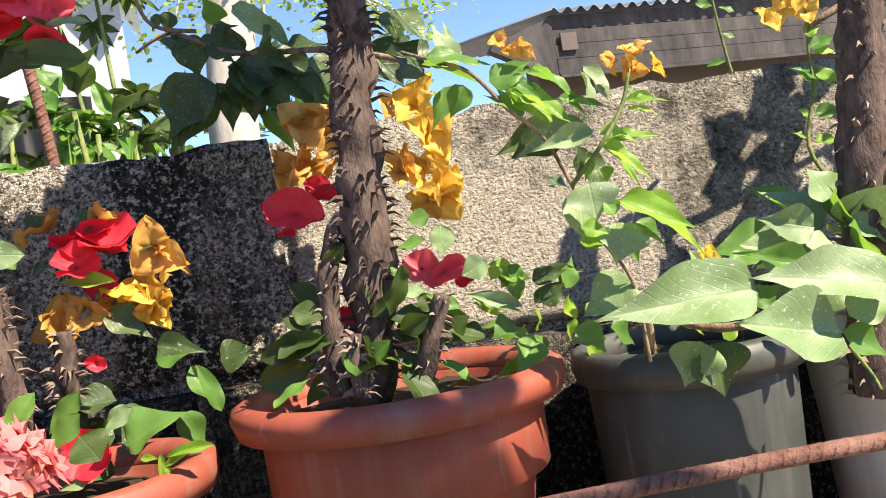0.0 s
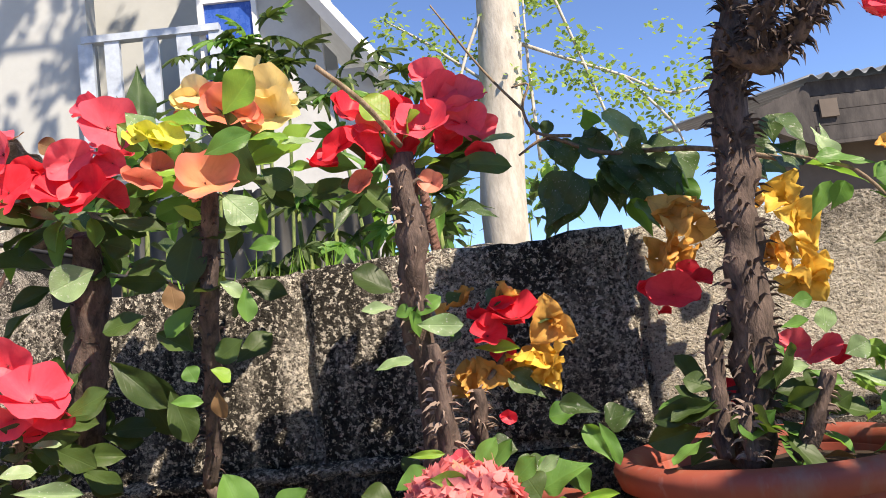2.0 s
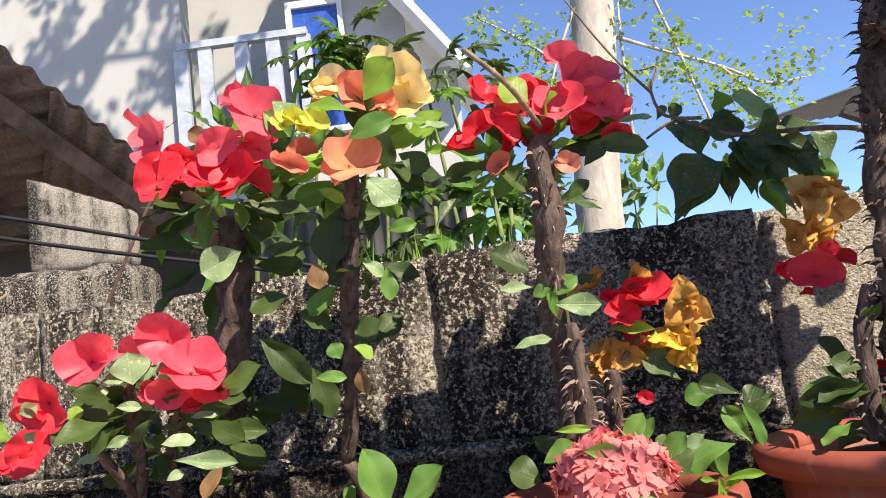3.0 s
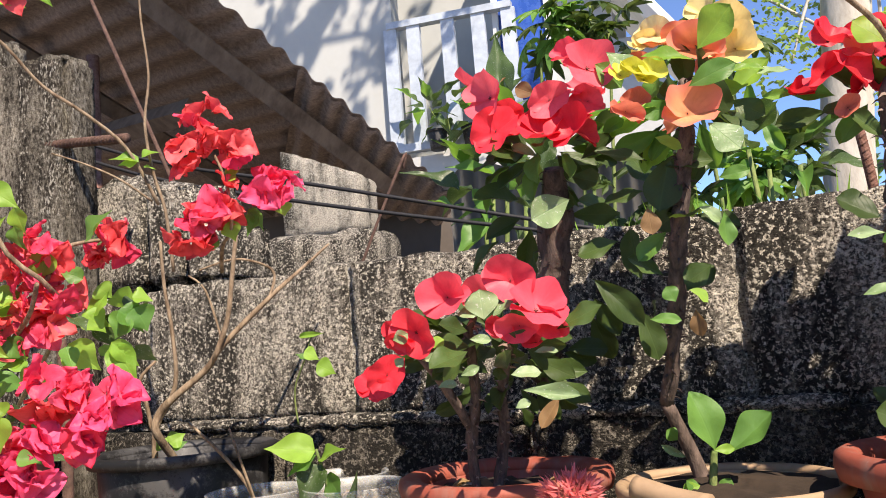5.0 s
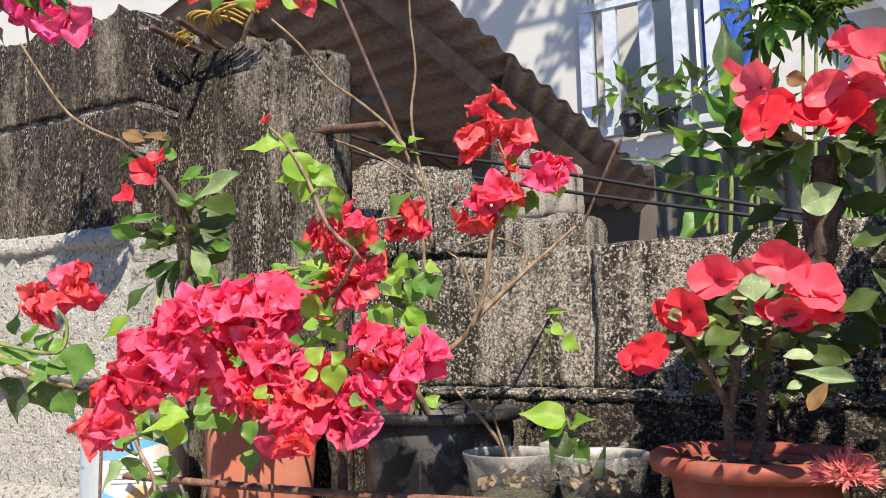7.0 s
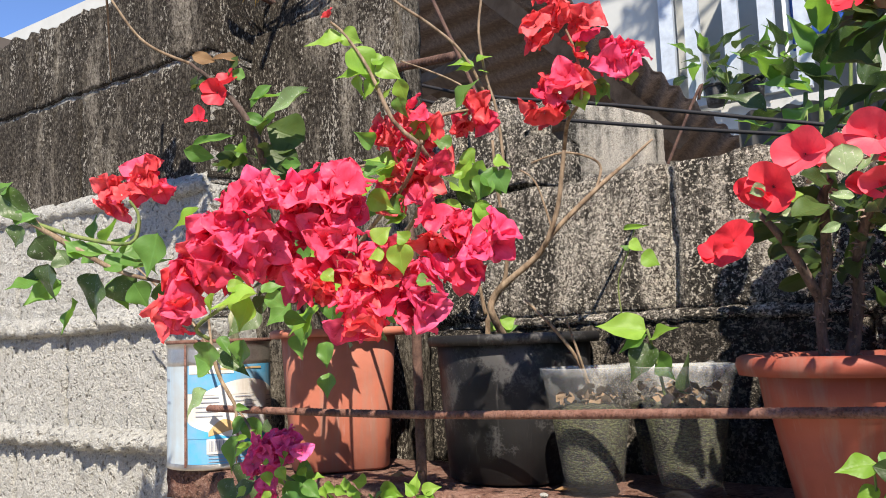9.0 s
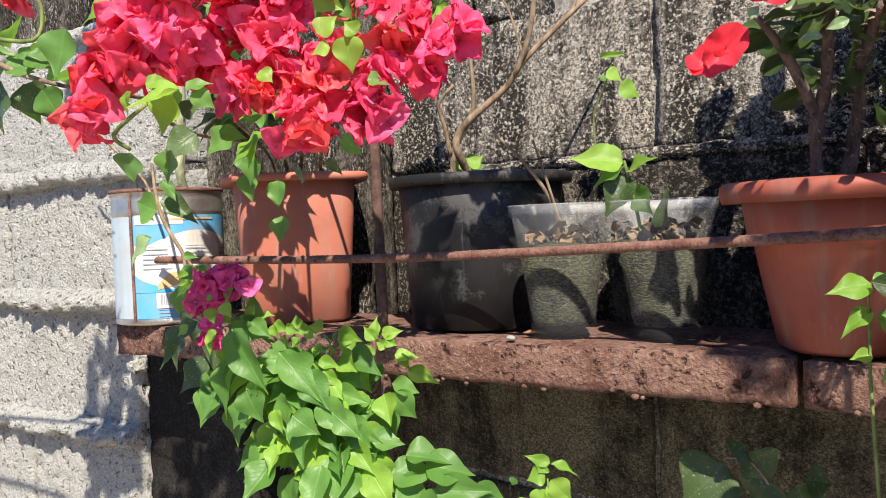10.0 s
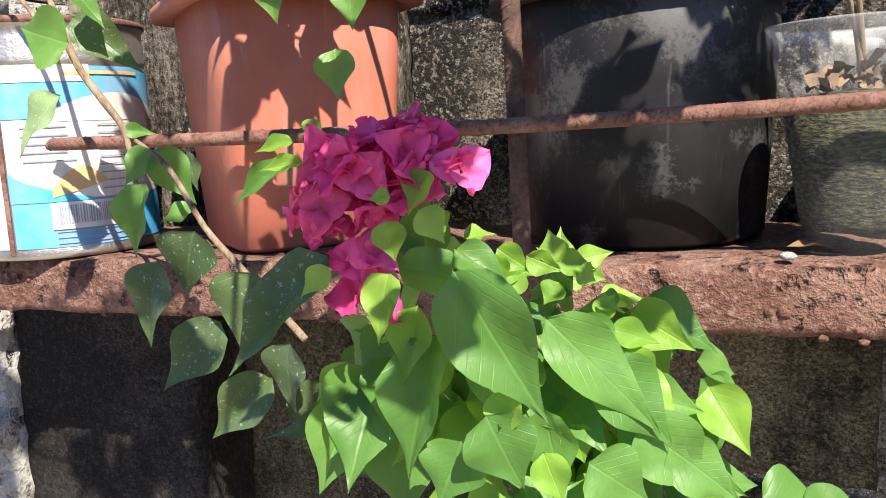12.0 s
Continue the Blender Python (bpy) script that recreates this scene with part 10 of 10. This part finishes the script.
def shrub(name, label, at, heads, size, count, seed, meshes=None, stalk=STEM_GREEN, spread=0.09):
    """Stems that end in rosettes of leaves."""
    d = random.Random(seed)
    root = plant(name, label, at)
    for h in heads:
        h = Vector(h)
        mid = Vector(at).lerp(h, 0.6) + Vector((d.uniform(-0.05, 0.05), d.uniform(-0.05, 0.05), 0.0))
        stem(root, [Vector(at) + Vector((d.uniform(-0.1, 0.1), 0, 0)), mid, h], [0.009, 0.007, 0.004], stalk, "stem", 6, 0.1, 4)
        for _ in range(count):
            out = Vector((d.gauss(0, 1), d.gauss(0, 1), d.gauss(0.1, 0.6))).normalized()
            p = h + out * spread * d.uniform(0.3, 1.1)
            n = (out * 0.6 + Vector((0, -0.35, 0.8)) + Vector([d.gauss(0, 0.25) for _ in range(3)]))
            s = size * d.uniform(0.7, 1.25)
            if meshes is None:
                shared("leaf", d.choice(LOBED), root, BASES[root.name] @ frame_from(p, out + Vector((0, 0, -0.3)), n, s, s, s))
            else:
                leaf(root, d.choice(meshes), *p, *(p + (out + Vector((0, 0, d.uniform(-0.3, 0.6)))).normalized() * s), s * 0.3, n)
    return root


SHRUBS = (
    ("lobed_shrub", "leggy shrub with finger-lobed green leaves beside the house", (-0.65, 2.6, 0.0), ((-0.58, 2.6, 2.47), (-0.46, 2.6, 2.49), (-0.37, 2.6, 2.42), (-0.42, 2.6, 2.52)), 0.16, 9, 1, None),
    ("lobed_shrub", "leggy shrub with finger-lobed green leaves behind the wall", (-0.1, 2.2, 0.0), ((-0.17, 2.2, 2.24), (-0.07, 2.2, 2.19), (-0.22, 2.2, 2.18)), 0.12, 6, 2, None),
    ("lobed_shrub", "low green lobed shrub just behind the wall", (-0.2, 1.7, 0.0), ((-0.21, 1.7, 1.79), (-0.14, 1.7, 1.75), (-0.08, 1.7, 1.78), (-0.28, 1.7, 1.82), (-0.26, 1.7, 1.75)), 0.11, 5, 3, None),
    ("lobed_shrub", "green lobed shrub under the slender tree", (-0.35, 1.7, 0.0), ((0.01, 1.7, 1.77), (-0.07, 1.7, 1.75), (-0.32, 1.7, 1.71)), 0.11, 5, 8, None),
    ("narrow_leaf_shrub", "shrub with long narrow green leaves behind the cables", (-0.6, 1.6, 0.0), ((-0.56, 1.6, 1.81), (-0.5, 1.6, 1.76), (-0.59, 1.6, 1.77), (-0.46, 1.6, 1.81), (-0.53, 1.6, 1.85)), 0.12, 7, 4, ("bd", "bd", "bg")),
    ("balcony_plant", "leafy potted plant on the balcony edge", (-2.3, 7.7, 3.55), ((-2.25, 7.6, 3.8), (-1.93, 7.6, 3.66), (-2.42, 7.6, 3.88), (-1.69, 7.6, 3.77)), 0.26, 12, 5, ("bd", "bd", "bg")),
    ("far_bush", "bright green bush beyond the wall", (0.7, 5.0, 0.0), ((0.81, 5.0, 2.33), (0.95, 5.0, 2.34), (0.7, 5.0, 2.27)), 0.16, 14, 6, ("bd", "bg")),
    ("far_bush", "hazy green bush between the house and the tree", (-0.2, 3.0, 0.0), ((0.04, 3.0, 2.06), (0.1, 3.0, 1.99), (0.04, 3.0, 1.92)), 0.12, 9, 9, ("bd", "bg")),
    ("narrow_leaf_shrub", "green shrub with red blossoms behind the wall", (-0.05, 1.6, 0.0), ((-0.07, 1.6, 1.75), (-0.02, 1.6, 1.75), (-0.1, 1.6, 1.79)), 0.1, 9, 7, ("bd", "bg")),
)
for name, label, at, heads, size, count, seed, kinds in SHRUBS:
    shrub(name, label, at, heads, size, count, seed, kinds, spread=size * (0.75 if kinds is None else 0.9))
b = bmesh.new()
d = random.Random(12)
uv = b.loops.layers.uv.new("UVMap")
for k in range(420):
    s = d.uniform(0.25, 0.62)
    x, y = -0.6 + s * 0.98, 0.945 - s * 0.19 + d.uniform(0.17, 0.5)
    h = d.uniform(0.02, 0.06)
    p = Vector((x, y, 1.5 + d.uniform(0, 0.06)))
    l, a = Vector((d.uniform(-1, 1), d.uniform(-1, 1), 0)).normalized() * 0.004, Vector((d.uniform(-0.03, 0.03), d.uniform(-0.03, 0.03), h + 0.04))
    f = b.faces.new([b.verts.new(q) for q in (p - l, p + l, p + a)])
    for loop, co in zip(f.loops, ((0, 0), (1, 0), (0.5, 1))):
        loop[uv].uv = co
tagged(link_mesh("weeds", b, LEAF_LIME), "bright green weeds growing behind the wall top", "weeds", kind="stuff")

# tall tree whose crown shades the house front
shade_tree = plant("shade_tree", "tall feathery tree beside the house", (-5.2, 4.6, 0.0))
stem(shade_tree, [(-5.2, 4.6, 0.0), (-4.9, 4.6, 3.0), (-3.9, 4.6, 6.5), (-2.3, 4.5, 8.8), (-0.9, 4.4, 9.9)], [0.22, 0.18, 0.14, 0.09, 0.04], BARK_PALE, "trunk", 10, 0.1)
d = random.Random(77)
b = bmesh.new()
for k in range(60):
    a = Vector((-0.9 + d.gauss(0, 1.0), 4.5 + d.gauss(0, 0.6), 10.2 + d.gauss(0, 0.8)))
    way = Vector((-0.45 + d.uniform(-0.15, 0.15), 0.05, -0.85)).normalized()
    for j in range(6):
        leaflets(b, a + way * 0.14 * j, 0.12, 6, 0.13, d, 1.0)
b.transform(BASES[shade_tree.name])
tagged(part("crown", b, FEATHER, shade_tree, "loose drooping leaf sprays"), kind="stuff")
for k in range(5):
    e = Vector((-0.9 + d.gauss(0, 0.8), 4.5 + d.gauss(0, 0.5), 10.2 + d.gauss(0, 0.5)))
    stem(shade_tree, [(-2.3, 4.5, 8.8), (-1.6, 4.45, 9.5), e], [0.06, 0.04, 0.015], BARK_PALE, "branch", 8, 0.1)
